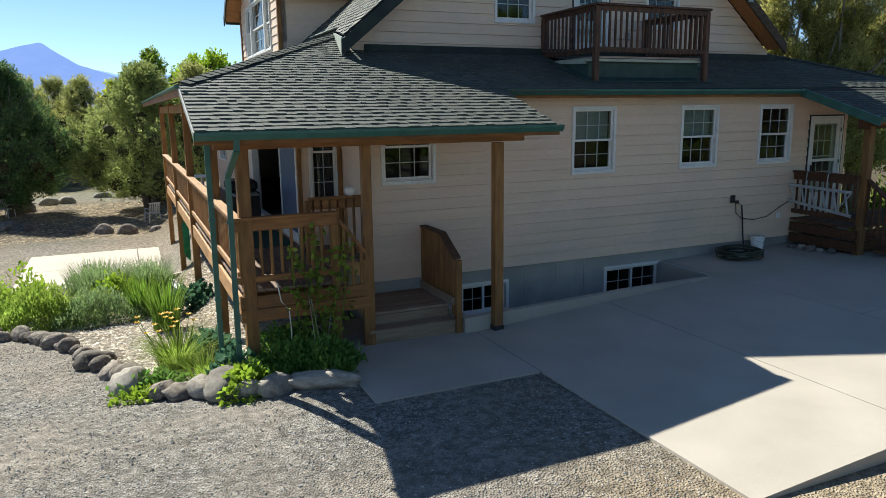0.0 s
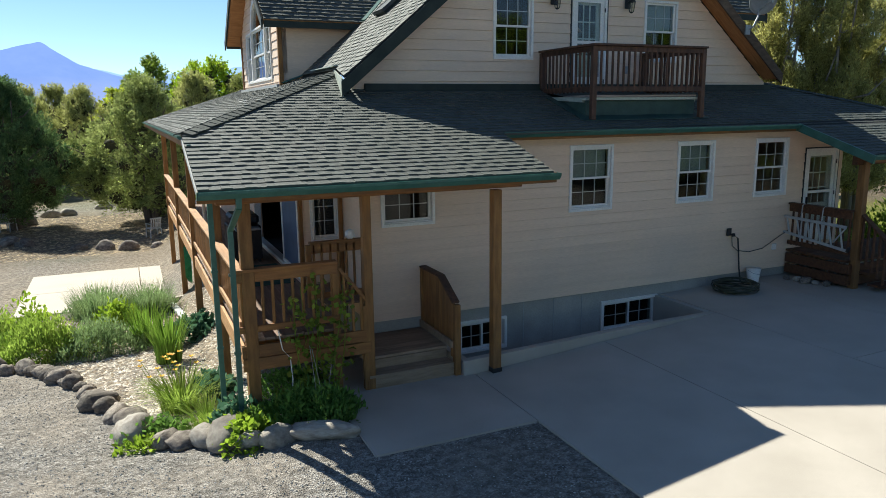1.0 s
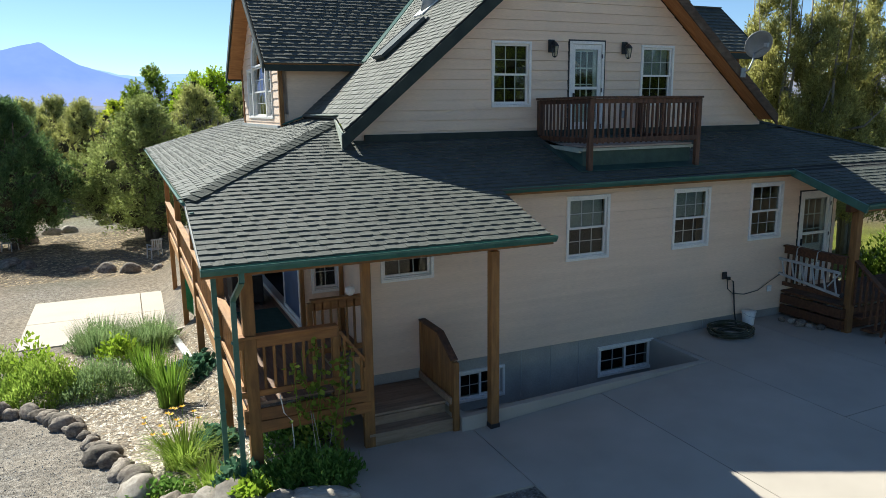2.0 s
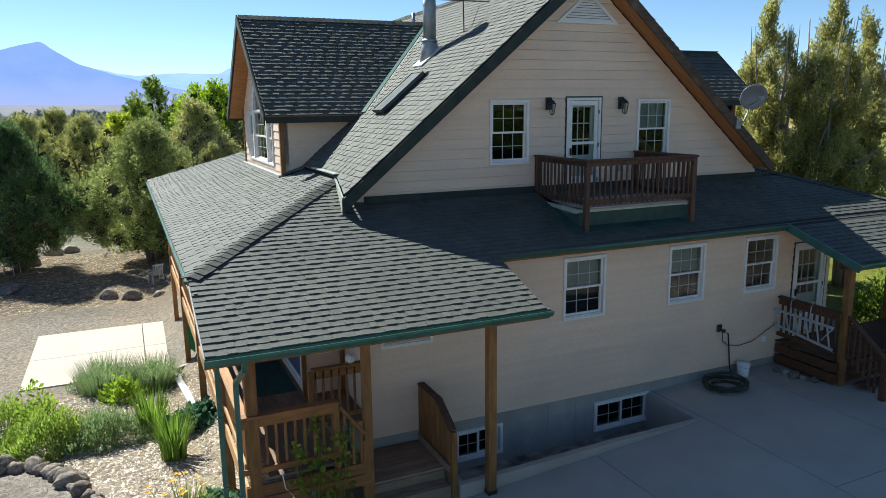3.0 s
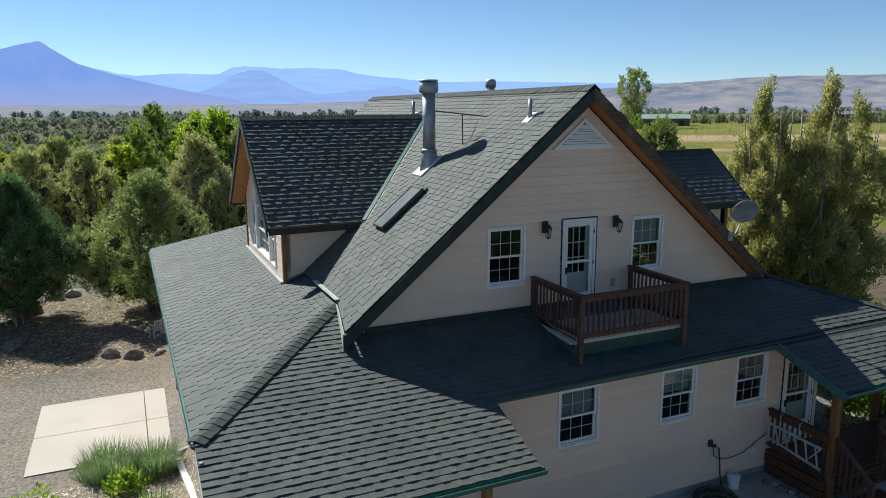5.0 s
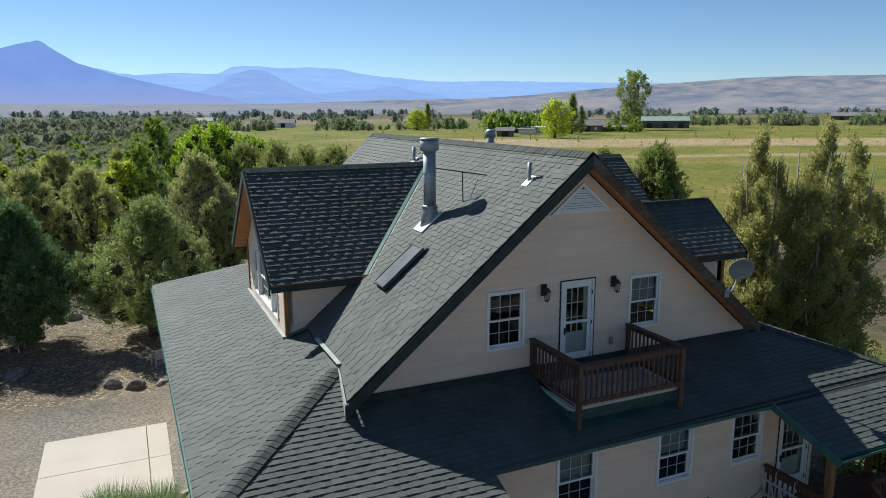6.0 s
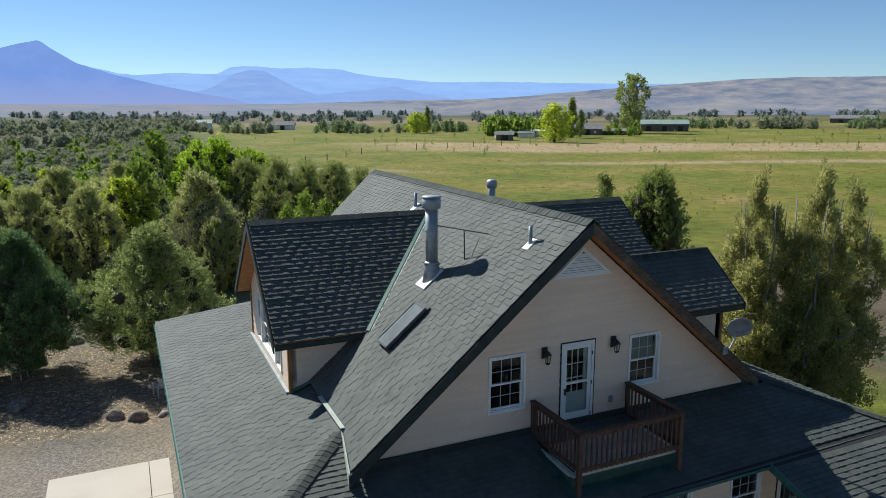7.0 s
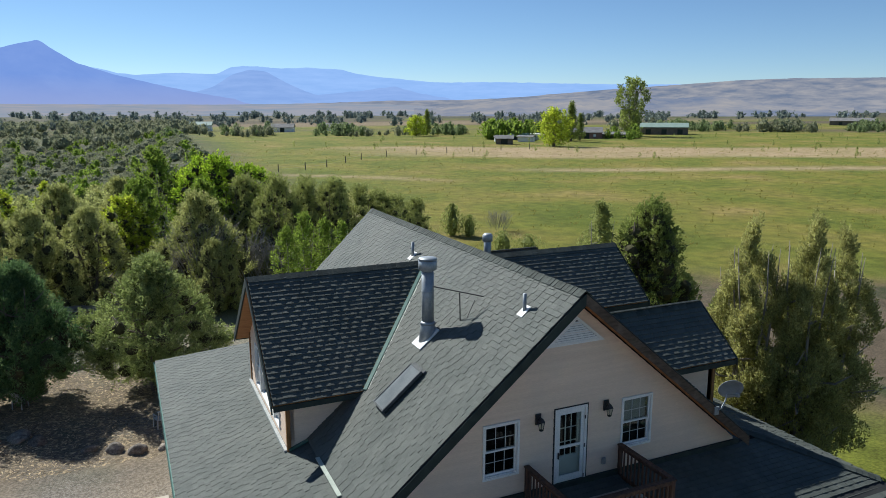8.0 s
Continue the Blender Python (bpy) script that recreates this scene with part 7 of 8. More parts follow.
plant_thing("iris_clump", "tall upright iris leaves in a clump", "iris", -8.75, 3.9, [("leaves", blades_mesh("leaves", 8, 150, 1.25, 0.55, 0.045, 0.28, M_BLADE))], "garden plants")
plant_thing("iris_clump", "upright bright green iris leaves", "iris", -9.1, 6.1, [("leaves", blades_mesh("leaves", 9, 170, 1.05, 0.9, 0.04, 0.32, M_BLADE))], "garden plants")
plant_thing("hosta", "blue-green broad-leaved plant under the deck edge", "hosta", -8.05, 5.3, [("leaves", dome_mesh("leaves", 10, 380, 0.6, 0.5, 0.42, 0.17, 0.11, M_HOSTA, 0.2))], "garden plants")
lily = plant_thing("daylily", "arching daylily clump with yellow flowers", "daylily", -8.75, 0.25, [("leaves", blades_mesh("leaves", 11, 420, 0.72, 0.7, 0.02, 0.75, M_LILY))], "garden plants")
rl = random.Random(3)
for i in range(15):
    a, q, z = rl.uniform(0, 6.28), rl.uniform(0.1, 0.5), rl.uniform(0.62, 0.85)
    c = Vector((q * math.cos(a) - 0.15, q * math.sin(a) + 0.1, z))
    fb = bmesh.new()
    for k in range(6):
        t = 2 * math.pi * k / 6
        d, s = Vector((math.cos(t), math.sin(t), 0.6)), Vector((-math.sin(t), math.cos(t), 0))
        fb.faces.new([fb.verts.new(c + p) for p in (Vector((0, 0, 0)), d * 0.03 + s * 0.016, d * 0.055, d * 0.03 - s * 0.016)])
    part("flower", fb, M_PETAL, lily, "yellow flower")
    part("stem", tube(bmesh.new(), [(c.x * 0.3, c.y * 0.3, 0), c], 0.005, 4), M_LILY, lily)
plant_thing("hosta", "blue-grey broad leaves by the downspout", "hosta", -8.2, 0.5, [("leaves", dome_mesh("leaves", 12, 120, 0.26, 0.3, 0.4, 0.17, 0.12, M_HOSTA, 0.2))], "garden plants")
plant_thing("daylily", "young arching clump behind the border rocks", "daylily", -8.45, -0.9, [("leaves", blades_mesh("leaves", 13, 240, 0.5, 0.5, 0.02, 0.7, M_LILY))], "garden plants")
plant_thing("columbine", "lobed yellow-green leaves spilling over the rocks", "columbine", -8.05, -2.0, [("leaves", dome_mesh("leaves", 14, 380, 0.42, 0.38, 0.36, 0.11, 0.07, M_LIME, 0.2))], "garden plants")
plant_thing("columbine", "blue-green lobed leaves behind the rocks", "columbine", -8.1, -1.45, [("leaves", dome_mesh("leaves", 15, 300, 0.42, 0.3, 0.5, 0.11, 0.07, M_HOSTA, 0.3))], "garden plants")
plant_thing("ground_cover", "trailing dark leaves between border rocks", "ground cover", -9.15, -0.9, [("leaves", dome_mesh("leaves", 16, 260, 0.5, 0.3, 0.22, 0.09, 0.06, M_SHADE, 0.2))], "garden plants")
plant_thing("ground_cover", "trailing yellow-green leaves by the gravel", "ground cover", -9.35, -1.35, [("leaves", dome_mesh("leaves", 17, 130, 0.3, 0.2, 0.14, 0.09, 0.05, M_LIME, 0.2))], "garden plants")
plant_thing("shrub", "dark leafy bush in the porch shade", "shrub", -7.25, -1.75, [("foliage", dome_mesh("foliage", 18, 1300, 0.62, 0.5, 0.42, 0.10, 0.045, M_SHADE, 0.6))], "garden plants")
plant_thing("shrub", "dark bush under the deck front", "shrub", -6.95, -2.05, [("foliage", dome_mesh("foliage", 19, 900, 0.42, 0.4, 0.42, 0.10, 0.045, M_SHADE, 0.6))], "garden plants")
plant_thing("ground_cover", "low dark plants under the deck", "ground cover", -7.2, -0.6, [("leaves", dome_mesh("leaves", 20, 500, 0.6, 0.5, 0.3, 0.09, 0.05, M_SHADE, 0.3))], "garden plants")

for x, y, h, k in ((9.3, -1.6, 1.7, 31), (9.7, -0.2, 1.9, 32), (9.5, 1.2, 1.8, 33), (10.6, -2.4, 1.6, 34)):
    plant_thing("shrub", "dense green shrub beside the east stoop", "shrub", x, y, [("foliage", dome_mesh("foliage", k, 1300, 0.85, 0.85, h, 0.13, 0.06, M_MID, 0.5))], "shrubs by the stoop")

# climbing vine up the deck rail
vine = thing("vine", "green climbing vine on the deck front rail", "vine", (-7.0, -1.55, float(ground_z(-7.0, -1.55))))
rv = np.random.RandomState(12)
cs = []
for i, (x0, x1, top) in enumerate(((0.0, -0.12, 1.85), (0.1, 0.12, 1.55), (-0.1, -0.3, 1.62), (0.25, 0.42, 1.75), (0.05, 0.02, 1.95), (0.3, 0.5, 1.5))):
    pts = [Vector((x0 + (x1 - x0) * f + 0.05 * math.sin(5 * f + i), 0.06 * math.sin(4 * f + i) - 0.02, top * f)) for f in (0, 0.2, 0.4, 0.6, 0.8, 1.0)]
    part("stem", tube(bmesh.new(), pts, [0.012, 0.011, 0.01, 0.008, 0.006, 0.004], 5), M_MID, vine)
    for k in range(30):
        f = rv.rand() ** 0.9
        p = pts[min(int(f * 5), 4)].lerp(pts[min(int(f * 5), 4) + 1], f * 5 - int(f * 5))
        cs.append(np.array(p) + rv.randn(3) * np.array([0.09, 0.06, 0.06]))
cs = np.array(cs)
v, k = leaf_cloud(cs, rv.randn(len(cs), 3) * 0.5 + np.array([0, -0.6, 0]), 2, 0.05, 0.10, 0.07, rv, -0.2)
part("leaves", from_arrays("leaves", v.tolist(), np.arange(k * 4).reshape(-1, 4).tolist(), M_MID), None, vine)
stakes = thing("plant_stakes", "pale thin stakes in the bush", "stakes", (-7.0, -1.95, 0))
for a, b in (((-0.05, 0, -0.1), (-0.14, 0.05, 1.0)), ((0.05, 0, -0.1), (-0.11, 0.05, 0.95)), ((0.02, 0.05, -0.1), (0.14, 0.0, 0.7))):
    part("stake", tube(bmesh.new(), [a, b], 0.004, 5), M_TWIG, stakes)
cable = thing("cable", "twisted white cable hanging from the deck", "cable", (-7.33, DY - 0.06, 0))
part("strand", tube(bmesh.new(), [(-0.14, 0, 1.12), (-0.10, -0.01, 0.85), (0.0, -0.02, 0.72), (0.02, -0.02, 0.4), (0.0, -0.02, 0.1), (0.03, -0.03, -0.12)], 0.009, 5), M_WHITE, cable)


# ---- rocks ----
def rock_mesh(seed):
    r = random.Random(seed)
    bm = bmesh.new()
    bmesh.ops.create_icosphere(bm, subdivisions=3, radius=1)
    off = Vector((r.uniform(-9, 9), r.uniform(-9, 9), r.uniform(-9, 9)))
    for v in bm.verts:
        p = v.co.copy()
        k = 1 + 0.42 * noise.noise(p * 0.8 + off) + (0.16 + 0.04 * (seed % 4)) * noise.noise(p * 2.2 + off) + 0.10 * noise.noise(p * 6 + off)
        v.co = p * k
    return mesh_of("rock", bm, M_ROCK if seed < 7 else M_PALEROCK, smooth=True)


ROCKS = [rock_mesh(s) for s in range(12)]
rr = random.Random(8)


def rock(x, y, s, label, group, dz=0.0, pale=0.25):
    ob = new("rock", ROCKS[rr.randrange(7, 12) if rr.random() < pale else rr.randrange(7)])
    k = (s * rr.uniform(0.9, 1.3), s * rr.uniform(0.75, 1.0), s * rr.uniform(0.6, 0.85))
    ob.matrix_basis = pose(x, y, float(ground_z(x, y)) + s * 0.32 + dz, rr.uniform(-15, 15), rr.uniform(-15, 15), rr.uniform(0, 360))
    ob.scale = k
    return tagged(ob, label, "rock", group)


def along(points, n):
    points = [Vector((*p, 0)) for p in points]
    lens = [(b - a).length for a, b in zip(points, points[1:])]
    for i in range(n):
        d = sum(lens) * (i + 0.5) / n
        for a, b, l in zip(points, points[1:], lens):
            if d <= l:
                yield a.lerp(b, d / l)
                break
            d -= l


for p in along([(-12.2, 5.1), (-11.4, 4.75), (-10.75, 3.7), (-10.3, 2.6), (-9.95, 1.3), (-9.62, 0.2), (-9.42, -0.45)], 21):
    rock(p.x + rr.uniform(-0.06, 0.06), p.y, rr.uniform(0.13, 0.27), "rough brown lava rock edging the garden bed", "border rocks", pale=0.12)
for x, y, s in ((-9.45, -0.78, 0.33), (-9.05, -1.35, 0.19), (-8.82, -1.5, 0.21), (-8.58, -1.62, 0.22), (-8.27, -1.8, 0.31), (-8.05, -2.2, 0.19), (-7.72, -2.3, 0.25)):
    rock(x, y, s, "rounded grey-brown boulder edging the garden bed", "border rocks", pale=0.75)
flat = rock(-7.12, -2.56, 0.2, "long flat tan stone edging the garden bed", "border rocks", pale=1.0)
flat.rotation_euler, flat.scale = (0, 0, radians(-28)), (0.50, 0.17, 0.13)
flat.location.z = float(ground_z(-7.12, -2.56)) + 0.06
for x, y, s in ((-12.5, 4.3, 0.24), (-12.9, 4.6, 0.22), (-12.2, 3.9, 0.2), (-13.1, 5.2, 0.25)):
    rock(x, y, s, "dark rock lying outside the bed edge", "loose rocks")
for x, y, s in ((-14.2, 24.3, 0.52), (-13.4, 23.4, 0.40), (-11.3, 21.8, 0.32), (-10.3, 21.3, 0.42), (-9.35, 20.8, 0.40), (-16.0, 26.5, 0.4), (-8.3, 20.6, 0.3)):
    rock(x, y, s, "weathered rock lying under the junipers", "yard rocks", -0.12, 0.0)


for x, y, s in ((-14.1, 30.4, 0.62), (-15.2, 32.2, 0.5), (-13.2, 32.9, 0.42), (-12.4, 33.4, 0.4), (-14.6, 33.6, 0.4), (-10.6, 35.6, 0.4), (-9.4, 35.9, 0.42), (-8.2, 36.2, 0.4), (-16.2, 29.6, 0.45)):
    rock(x, y, s, "pale boulder along the gravel track", "yard rocks", -0.08, 0.9)


def scatter(name, label, category, n, size, material, seed, inside, flat=0.5, long=1.0):
    """Small chips or pebbles lying on the ground, as one object."""
    r = np.random.RandomState(seed)
    v, f = [], []
    shape = np.array([(1, 0, 0), (0, 0.7, 0), (-1, 0, 0), (0, -0.7, 0), (0.1, 0.05, 1), (-0.1, 0, -1)])
    faces = ((0, 1, 4), (1, 2, 4), (2, 3, 4), (3, 0, 4))
    done = 0
    while done < n:
        x, y = inside(r)
        if x is None:
            continue
        s = size * r.uniform(0.5, 1.5)
        a = r.rand() * 6.283
        q = shape * np.array([long, 1, flat]) * s
        q = q @ np.array([[math.cos(a), math.sin(a), 0], [-math.sin(a), math.cos(a), 0], [0, 0, 1]])
        q = q + np.array([x, y, float(ground_z(x, y)) + s * flat * 0.3])
        k = len(v)
        v += [tuple(p) for p in q]
        f += [tuple(i + k for i in t) for t in faces]
        done += 1
    return tagged(new(name, from_arrays(name, v, f, material)), label, category, kind="stuff")


def in_bed(r):
    y = r.uniform(-1.9, 9.5)
    left = np.interp(y, (-1.9, -1.2, -0.5, 1.3, 3.7, 4.9, 5.2, 9.5), (-8.0, -8.9, -9.3, -9.8, -10.6, -11.5, -12.2, -12.2))
    x = r.uniform(left, -7.4)
    return x, y


def in_yard(r):
    x, y = r.uniform(-14, -4.6), r.uniform(-7.5, 4.5)
    left = np.interp(y, (-1.9, -1.2, -0.5, 1.3, 3.7, 4.9), (-8.0, -8.9, -9.3, -9.8, -10.6, -11.5))
    if (y > -2.4 and x > left - 0.2) or (y > -3.4 and x > -7.0):
        return None, None
    return x, y


scatter("mulch", "pale shredded wood mulch on the garden bed", "mulch", 15000, 0.026, M_CHIP, 3, in_bed, 0.4, 2.0)
scatter("gravel", "loose grey gravel stones on the drive", "gravel", 12000, 0.013, M_PEBBLE, 4, in_yard, 0.6)
M_LITTER = surf("fallen_litter", (0.17, 0.125, 0.08), (0.44, 0.34, 0.20), 5, 0.9, 0.1, 20, island=0.6)


def in_litter(r):
    return r.uniform(-18, -6.8), 20 + 12.5 * r.rand()


scatter("litter", "rusty fallen needles and bark under the junipers", "litter", 9000, 0.05, M_LITTER, 9, in_litter, 0.3, 2.2)
edge = thing("bed_edging", "pale board edging the bed under the deck", "edging")
bar("board", (-8.35, 9.9, -1.20), (-8.1, 6.6, -0.95), 0.18, 0.06, M_FLASH, edge)
bar("board", (-8.3, 10.2, -1.2), (-7.6, 10.6, -1.2), 0.12, 0.2, M_CONC, edge)

# ---- small things round the house ----
outlet = thing("outdoor_outlet", "black outdoor outlet with a plugged-in adapter", "outlet", (2.37, -0.025, 1.52))
part("cover", box(bmesh.new(), -0.06, 0.06, -0.04, 0.0, -0.08, 0.08), M_BLACK, outlet, bevel=0.01)
part("plug", box(bmesh.new(), 0.04, 0.13, -0.08, -0.04, -0.10, -0.03), M_BLACK, outlet, bevel=0.01)
cord = thing("extension_cord", "thin dark cord sagging along the siding", "cord", (2.37, -0.04, 1.5))
part("cord", tube(bmesh.new(), [(0.05, -0.04, -0.05), (0.09, -0.03, -0.28), (0.25, -0.02, -0.40), (0.6, -0.02, -0.46), (1.0, -0.02, -0.42), (1.35, -0.02, -0.25), (1.72, -0.03, -0.08)], 0.009, 5), M_BLACK, cord)
drop = thing("drop_hose", "dark hose hanging from the outlet to the coil", "hose", (2.5, -0.06, 1.45))
part("hose", tube(bmesh.new(), [(0, 0, 0), (0.1, -0.02, -0.08), (0.14, -0.02, -0.35), (0.18, -0.03, -0.75), (0.22, -0.05, -1.02), (0.1, -0.25, -1.03)], 0.016, 6), M_BLACK, drop)
plate = thing("wall_plate", "white plastic cover plate on the siding", "cover plate", (3.74, -0.022, 1.08))
part("plate", box(bmesh.new(), -0.07, 0.07, -0.03, 0.0, -0.07, 0.07), M_WHITE, plate, bevel=0.012)

hose = thing("hose_coil", "coiled dark green garden hose on the concrete", "hose", (2.1, -0.58, patio_z(2.1)))
M_HOSE = surf("hose_rubber", (0.03, 0.035, 0.022), (0.065, 0.07, 0.045), 5, 0.5, 0.05, vary=0.2)
rh = random.Random(4)
for i in range(13):
    r = rh.uniform(0.24, 0.43)
    z = 0.02 + 0.012 * i
    off = Vector((rh.uniform(-0.05, 0.05), rh.uniform(-0.05, 0.05), 0))
    pts = [off + Vector((r * 1.15 * math.cos(t), r * math.sin(t), z + 0.012 * math.sin(3 * t + i))) for t in (2 * math.pi * k / 22 for k in range(23))]
    part("loop", tube(bmesh.new(), pts, 0.014, 5), M_HOSE, hose)

bucket = thing("bucket", "white plastic bucket on the concrete", "bucket", (2.95, -0.24, patio_z(2.95)))
part("pail", tube(bmesh.new(), [(0, 0, 0.0), (0, 0, 0.30), (0, 0, 0.302), (0, 0, 0.04)], [0.115, 0.15, 0.14, 0.108], 18, cap=False), M_WHITE, bucket, smooth=True)
part("base", tube(bmesh.new(), [(0, 0, 0.0), (0, 0, 0.02)], 0.113, 18), M_WHITE, bucket)
part("rim", tube(bmesh.new(), [(0, 0, 0.285), (0, 0, 0.305)], [0.158, 0.158], 18, cap=False), M_WHITE, bucket)
part("handle", tube(bmesh.new(), [(-0.155, 0, 0.27), (-0.12, -0.11, 0.22), (0, -0.16, 0.19), (0.12, -0.11, 0.22), (0.155, 0, 0.27)], 0.004, 5), M_STEEL, bucket)

ladder = thing("ladder", "grey aluminium ladder hung on the stoop rail", "ladder")
# Weathered grey of the ladder; also greys the white chairs for tree shade.
M_LADDER = surf("weathered_aluminium_and_shaded_chair", (0.34, 0.34, 0.33), (0.46, 0.46, 0.44), 5, 0.5, 0.05)
LX = 4.02
l0, l1 = (Vector((LX, 0.02, 1.74)), Vector((LX, -1.52, 1.70))), (Vector((LX, -0.02, 1.40)), Vector((LX, -1.58, 1.22)))
bar("side_rail", *l0, 0.03, 0.06, M_LADDER, ladder)
bar("side_rail", *l1, 0.03, 0.06, M_LADDER, ladder)
for i in range(6):
    f = (i + 0.4) / 6
    bar("rung", l0[0].lerp(l0[1], f), l1[0].lerp(l1[1], f + 0.03), 0.03, 0.035, M_LADDER, ladder)
bar("spreader", (LX, -1.5, 1.68), (LX, -1.25, 1.36), 0.02, 0.03, M_LADDER, ladder)
bar("foot", (LX, -1.57, 1.2), (LX, -1.62, 1.3), 0.04, 0.06, M_BLACK, ladder)
for y in (-0.45, -0.95):
    hook = thing("ladder_hook", "pale strap holding the ladder", "strap")
    part("strap", tube(bmesh.new(), [(SX0 - 0.02, y, 2.06), (SX0 - 0.09, y, 2.03), (LX - 0.02, y, 1.72)], 0.012, 5), M_LADDER, hook)

# Plain white ball on the rail; it is no lamp.
globe = thing("globe_lamp", "small white ball on the inner deck rail", "globe", (-5.98, -0.1, 2.10))
part("globe", tube(bmesh.new(), [(0, 0, 0.0), (0, 0, 0.03), (0, 0, 0.08), (0, 0, 0.13), (0, 0, 0.16)], [0.035, 0.07, 0.085, 0.07, 0.02], 14), M_WHITE, globe, smooth=True)
for k, (px, py) in enumerate(((3.75, -0.42), (3.82, -0.62), (3.95, -0.78), (3.9, -1.0), (4.0, -1.2), (3.78, -0.86))):
    stone = rock(px, py, 0.075 + 0.012 * (k % 3), "small pale stone beside the stoop", "stones at the stoop")
    stone.location.z = patio_z(px) + 0.03

mat = thing("door_mat", "dark green outdoor mat on the deck", "mat", (-6.95, 2.6, DZ))
M_MAT = surf("green_carpet", (0.02, 0.06, 0.045), (0.035, 0.085, 0.065), 6, 0.95, 0.4, 80)
part("mat", box(bmesh.new(), -0.42, 0.42, -0.9, 0.9, 0.002, 0.014), M_MAT, mat)
grill = thing("grill_cabinet", "black barbecue cabinet on the deck", "grill", (-7.05, 4.3, DZ))
part("body", box(bmesh.new(), -0.32, 0.32, -0.42, 0.42, 0.06, 0.78), M_BLACK, grill, bevel=0.02)
part("lid", box(bmesh.new(), -0.30, 0.30, -0.38, 0.38, 0.79, 1.02), M_BLACK, grill, bevel=0.06)
part("shelf", box(bmesh.new(), -0.25, 0.25, -0.80, -0.43, 0.74, 0.78), M_STEEL, grill, bevel=0.01)
for sx in (-0.26, 0.26):
    for sy in (-0.36, 0.36):
        part("foot", box(bmesh.new(), sx - 0.03, sx + 0.03, sy - 0.03, sy + 0.03, 0.0, 0.06), M_BLACK, grill)
table = thing("deck_table", "low white table on the deck", "table", (-7.35, 9.2, DZ))
part("top", tube(bmesh.new(), [(0, 0, 0.70), (0, 0, 0.73)], 0.42, 20), M_WHITE, table)
part("pedestal", tube(bmesh.new(), [(0, 0, 0.02), (0, 0, 0.70)], [0.06, 0.04], 10), M_WHITE, table)
part("foot", tube(bmesh.new(), [(0, 0, 0.0), (0, 0, 0.03)], [0.28, 0.10], 16), M_WHITE, table)
bowl = thing("flower_pot", "dark red bowl planter on the deck", "planter", (-7.55, 7.2, DZ))
M_POT = surf("red_glaze", (0.16, 0.02, 0.025), (0.22, 0.035, 0.04), 5, 0.35, 0.03)
part("pot", tube(bmesh.new(), [(0, 0, 0), (0, 0, 0.12), (0, 0, 0.30), (0, 0, 0.31), (0, 0, 0.26)], [0.16, 0.22, 0.28, 0.25, 0.23], 18), M_POT, bowl, smooth=True)


# White chair drawn in grey: the junipers' shade is in its colour.
def yard_chair(x, y, turn):
    c = thing("yard_chair", "garden chair greyed for the shade under the junipers", "chair", (x, y, float(ground_z(x, y))))
    c.rotation_euler = (0, 0, radians(turn))
    part("seat", box(bmesh.new(), -0.24, 0.24, -0.24, 0.24, 0.40, 0.44), M_LADDER, c, bevel=0.01)
    for i in range(5):
        u = -0.20 + 0.1 * i
        part("back_slat", beam(bmesh.new(), (u, 0.23, 0.44), (u, 0.34, 0.88), 0.06, 0.02, (0, 1, 0)), M_LADDER, c)
    part("top_rail", box(bmesh.new(), -0.26, 0.26, 0.31, 0.36, 0.86, 0.92), M_LADDER, c, bevel=0.01)
    for sx in (-0.24, 0.24):
        for sy in (-0.22, 0.24):
            part("leg", beam(bmesh.new(), (sx * 1.08, sy * 1.1, 0), (sx, sy, 0.42), 0.05, 0.04), M_LADDER, c)
        part("arm", box(bmesh.new(), sx - 0.03, sx + 0.03, -0.24, 0.28, 0.62, 0.65), M_LADDER, c, bevel=0.008)
        part("arm_post", box(bmesh.new(), sx - 0.02, sx + 0.02, -0.22, -0.17, 0.44, 0.62), M_LADDER, c)
    return c


yard_chair(-14.6, 28.2, 150)
yard_chair(-8.3, 22.9, 200)
garden_hose = thing("hanging_hose", "bright green hose hung under the deck", "hose", (-7.8, 10.5, 0.4))
M_GHOSE = surf("green_hose", (0.02, 0.22, 0.08), (0.04, 0.32, 0.12), 5, 0.4, 0.03)
for i in range(6):
    pts = [Vector((0.03 * i - 0.08, 0.16 * math.cos(t), -0.55 + (0.5 + 0.03 * i) * math.sin(t))) for t in (2 * math.pi * k / 16 for k in range(17))]
    part("loop", tube(bmesh.new(), pts, 0.016, 5), M_GHOSE, garden_hose)


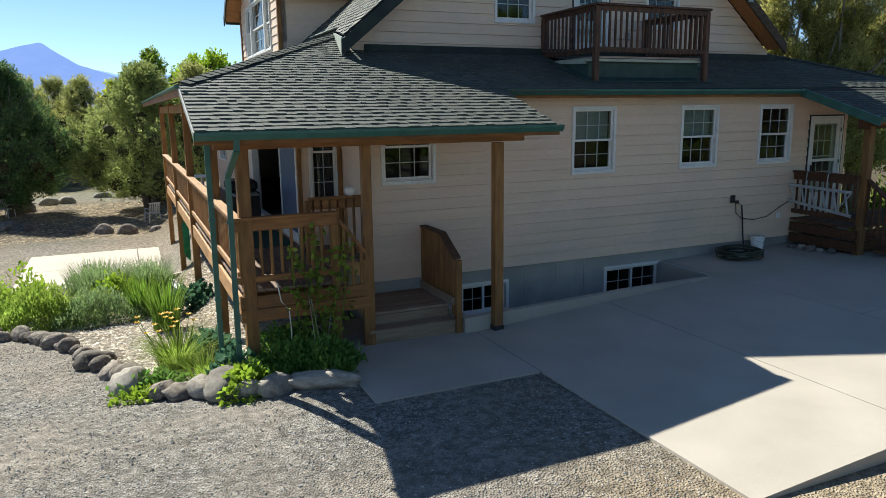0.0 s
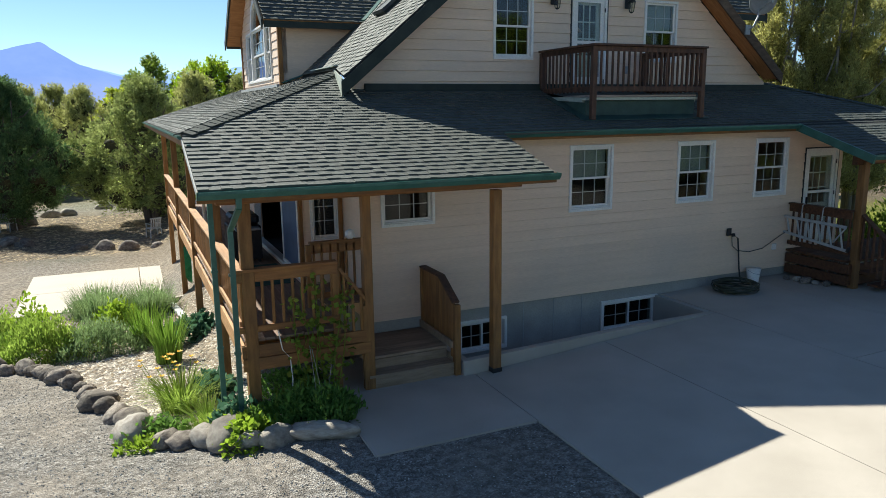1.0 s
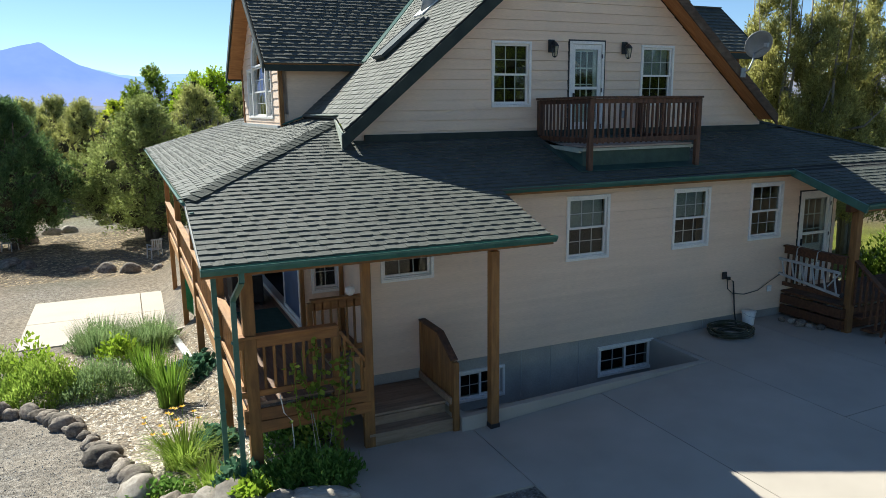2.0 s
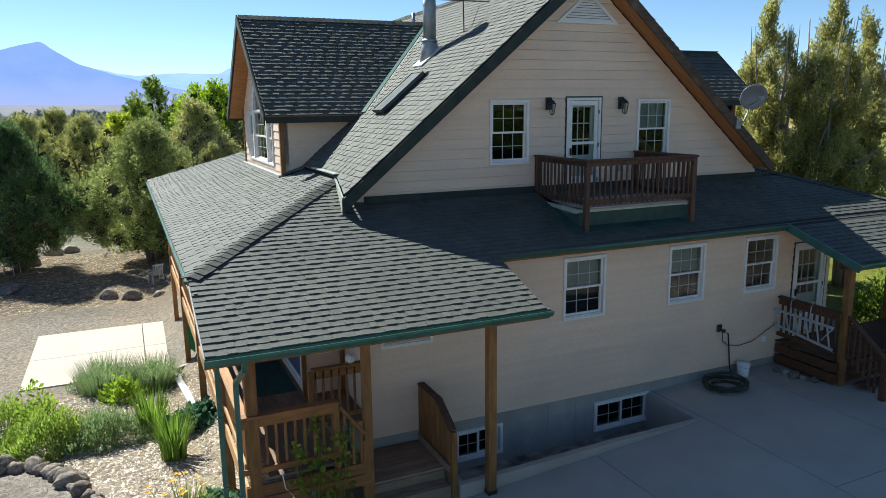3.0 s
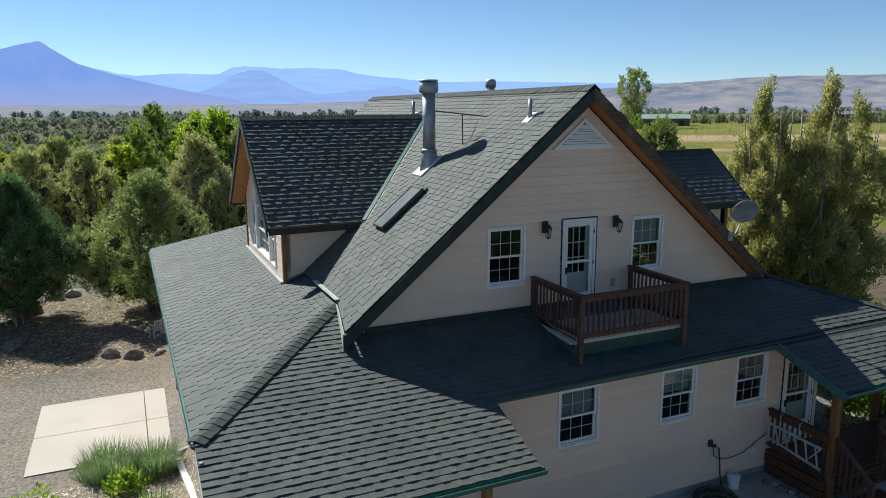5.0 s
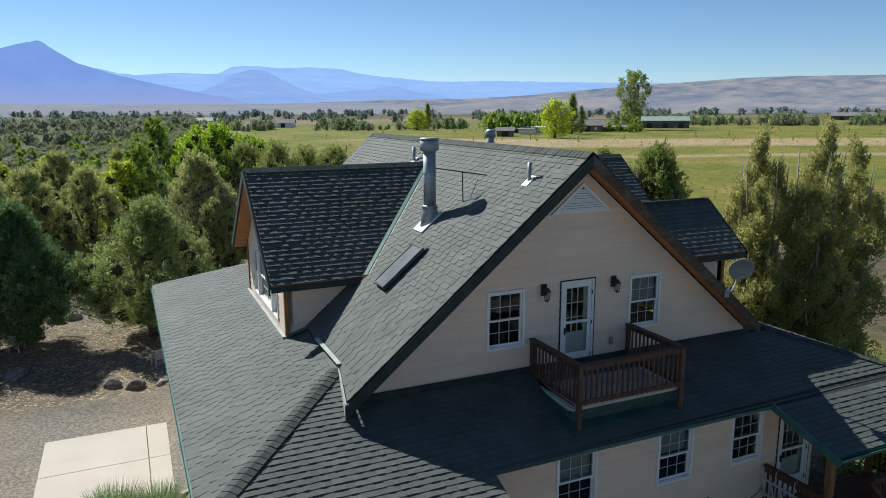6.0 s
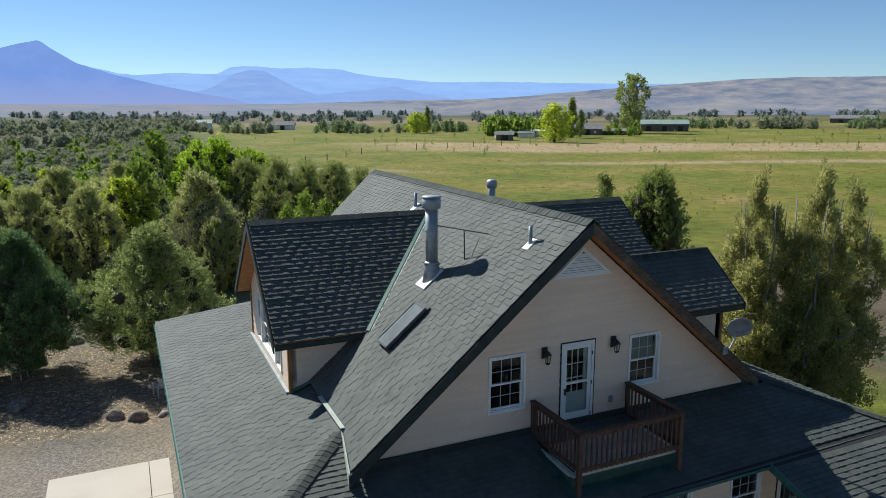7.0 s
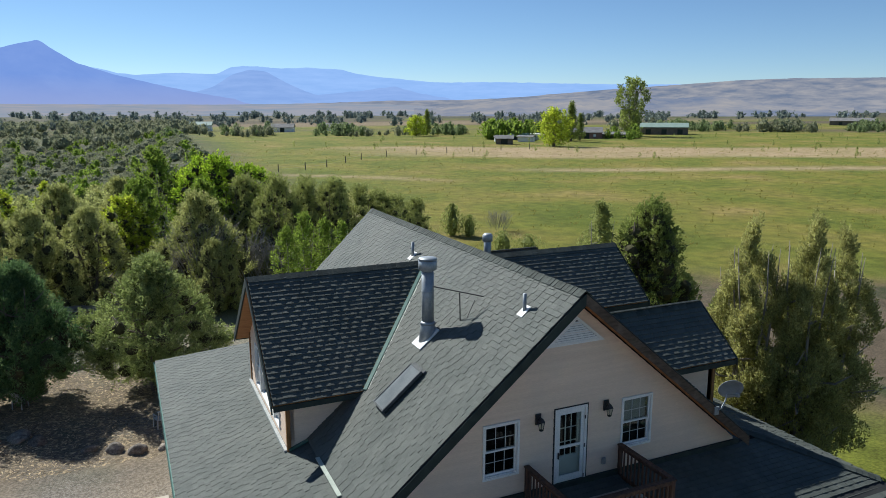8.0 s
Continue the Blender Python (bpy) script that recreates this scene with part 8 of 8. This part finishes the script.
# ---- the farm across the field ----
def farm_building(name, label, x, y, length, width, wall_h, roof_h, turn, wall_m, roof_m, doors=1, windows=2):
    b = thing(name, label, "farm building", (x, y, float(ground_z(x, y)) - 0.1))
    b.rotation_euler = (0, 0, radians(turn))
    L, W = length / 2, width / 2
    body = bmesh.new()
    prism(body, [(-L, -W, 0), (-L, W, 0), (-L, W, wall_h), (-L, 0, wall_h + roof_h * 0.95), (-L, -W, wall_h)], (length, 0, 0))
    part("wall", body, wall_m, b)
    for s in (-1, 1):
        part("roof", prism(bmesh.new(), [(-L - 0.5, s * (W + 0.5), wall_h - 0.2), (-L - 0.5, 0, wall_h + roof_h), (-L - 0.5, 0, wall_h + roof_h + 0.18), (-L - 0.5, s * (W + 0.5), wall_h)], (length + 1.0, 0, 0)), roof_m, b)
    for i in range(doors):
        u = -L + length * (i + 0.5) / doors
        part("door", box(bmesh.new(), u - 1.4, u + 1.4, -W - 0.06, -W + 0.02, 0, min(3.0, wall_h - 0.3)), M_FASCIA, b)
    for i in range(windows):
        u = -L + length * (i + 0.9) / (windows + 0.8)
        part("window", box(bmesh.new(), u - 0.6, u + 0.6, -W - 0.05, -W + 0.02, 1.1, min(2.3, wall_h - 0.2)), M_WHITE, b)
    return b


M_BARNROOF = surf("pale_green_metal_roof", (0.24, 0.32, 0.27), (0.32, 0.40, 0.34), 0.4, 0.5, 0.05)
M_BARN = surf("barn_boards", (0.12, 0.10, 0.085), (0.18, 0.15, 0.125), 0.5, 0.8, 0.1)
M_BRICKRED = surf("reddish_siding", (0.24, 0.13, 0.11), (0.30, 0.17, 0.14), 0.5, 0.8, 0.1)
M_GREYROOF = surf("grey_roofing", (0.16, 0.15, 0.15), (0.24, 0.23, 0.22), 0.5, 0.85, 0.1)
farm_building("barn", "long low barn with a pale green metal roof", 277, 314, 26, 11, 4.2, 2.2, -38, M_BARN, M_BARNROOF, 3, 0)
farm_building("farmhouse", "reddish farmhouse with a grey roof", 205, 288, 15, 9, 3.2, 2.4, -35, M_BRICKRED, M_GREYROOF, 1, 3)
farm_building("shed", "low grey farm shed beside the house", 222, 286, 17, 7, 2.2, 1.0, -40, M_BARN, M_GREYROOF, 2, 0)
farm_building("shed", "small dark shed at the field corner", 139, 254, 7, 5, 2.6, 1.2, -30, M_BARN, M_GREYROOF, 1, 1)
farm_building("farmhouse", "grey farm building at the field's east side", 575, 415, 34, 14, 4.0, 2.6, -55, M_BARN, M_GREYROOF, 2, 3)
farm_building("house_trailer", "white trailer parked beside the farmyard", 172, 285, 10, 3, 2.6, 0.4, -30, M_WHITE, M_WHITE, 0, 3)
farm_building("house_trailer", "white trailer among farm equipment", 158, 268, 7, 3, 2.4, 0.4, -50, M_WHITE, M_GREYROOF, 0, 2)
farm_building("house_trailer", "pale stock trailer in the farmyard", 148, 273, 6, 2.6, 2.2, 0.3, -20, M_WHITE, M_GREYROOF, 0, 2)
farm_building("shed", "open grey implement shed", 163, 283, 9, 5, 2.4, 0.8, -35, M_BARN, M_BARNROOF, 2, 0)
farm_building("farmhouse", "pale distant farmhouse among trees", 88, 455, 14, 9, 3.2, 2.2, -20, M_WHITE, M_GREYROOF, 1, 3)
farm_building("farmhouse", "white distant house along the valley road", 128, 470, 18, 9, 3.0, 2.0, -25, M_WHITE, M_GREYROOF, 1, 3)
farm_building("barn", "white metal barn far down the valley", 42, 500, 14, 10, 4, 2.2, -10, M_WHITE, M_BARNROOF, 1, 0)

fence = thing("field_fence", "line of weathered wooden fence posts in the field", "fence")
fence_line = [Vector((x, y, float(ground_z(x, y)))) for x, y in ((24.8, 159), (32, 162), (39, 168), (47, 178), (54.4, 187), (64.7, 194), (76, 198), (88, 201), (99, 204), (112, 208), (126, 212))]
for p in fence_line:
    part("post", tube(bmesh.new(), [p - Vector((0, 0, 0.3)), p + Vector((0, 0, 1.9))], [0.13, 0.11], 7), M_BARN, fence)
for h in (0.7, 1.3):
    part("wire", tube(bmesh.new(), [p + Vector((0, 0, h)) for p in fence_line], 0.01, 4), M_STEEL, fence)
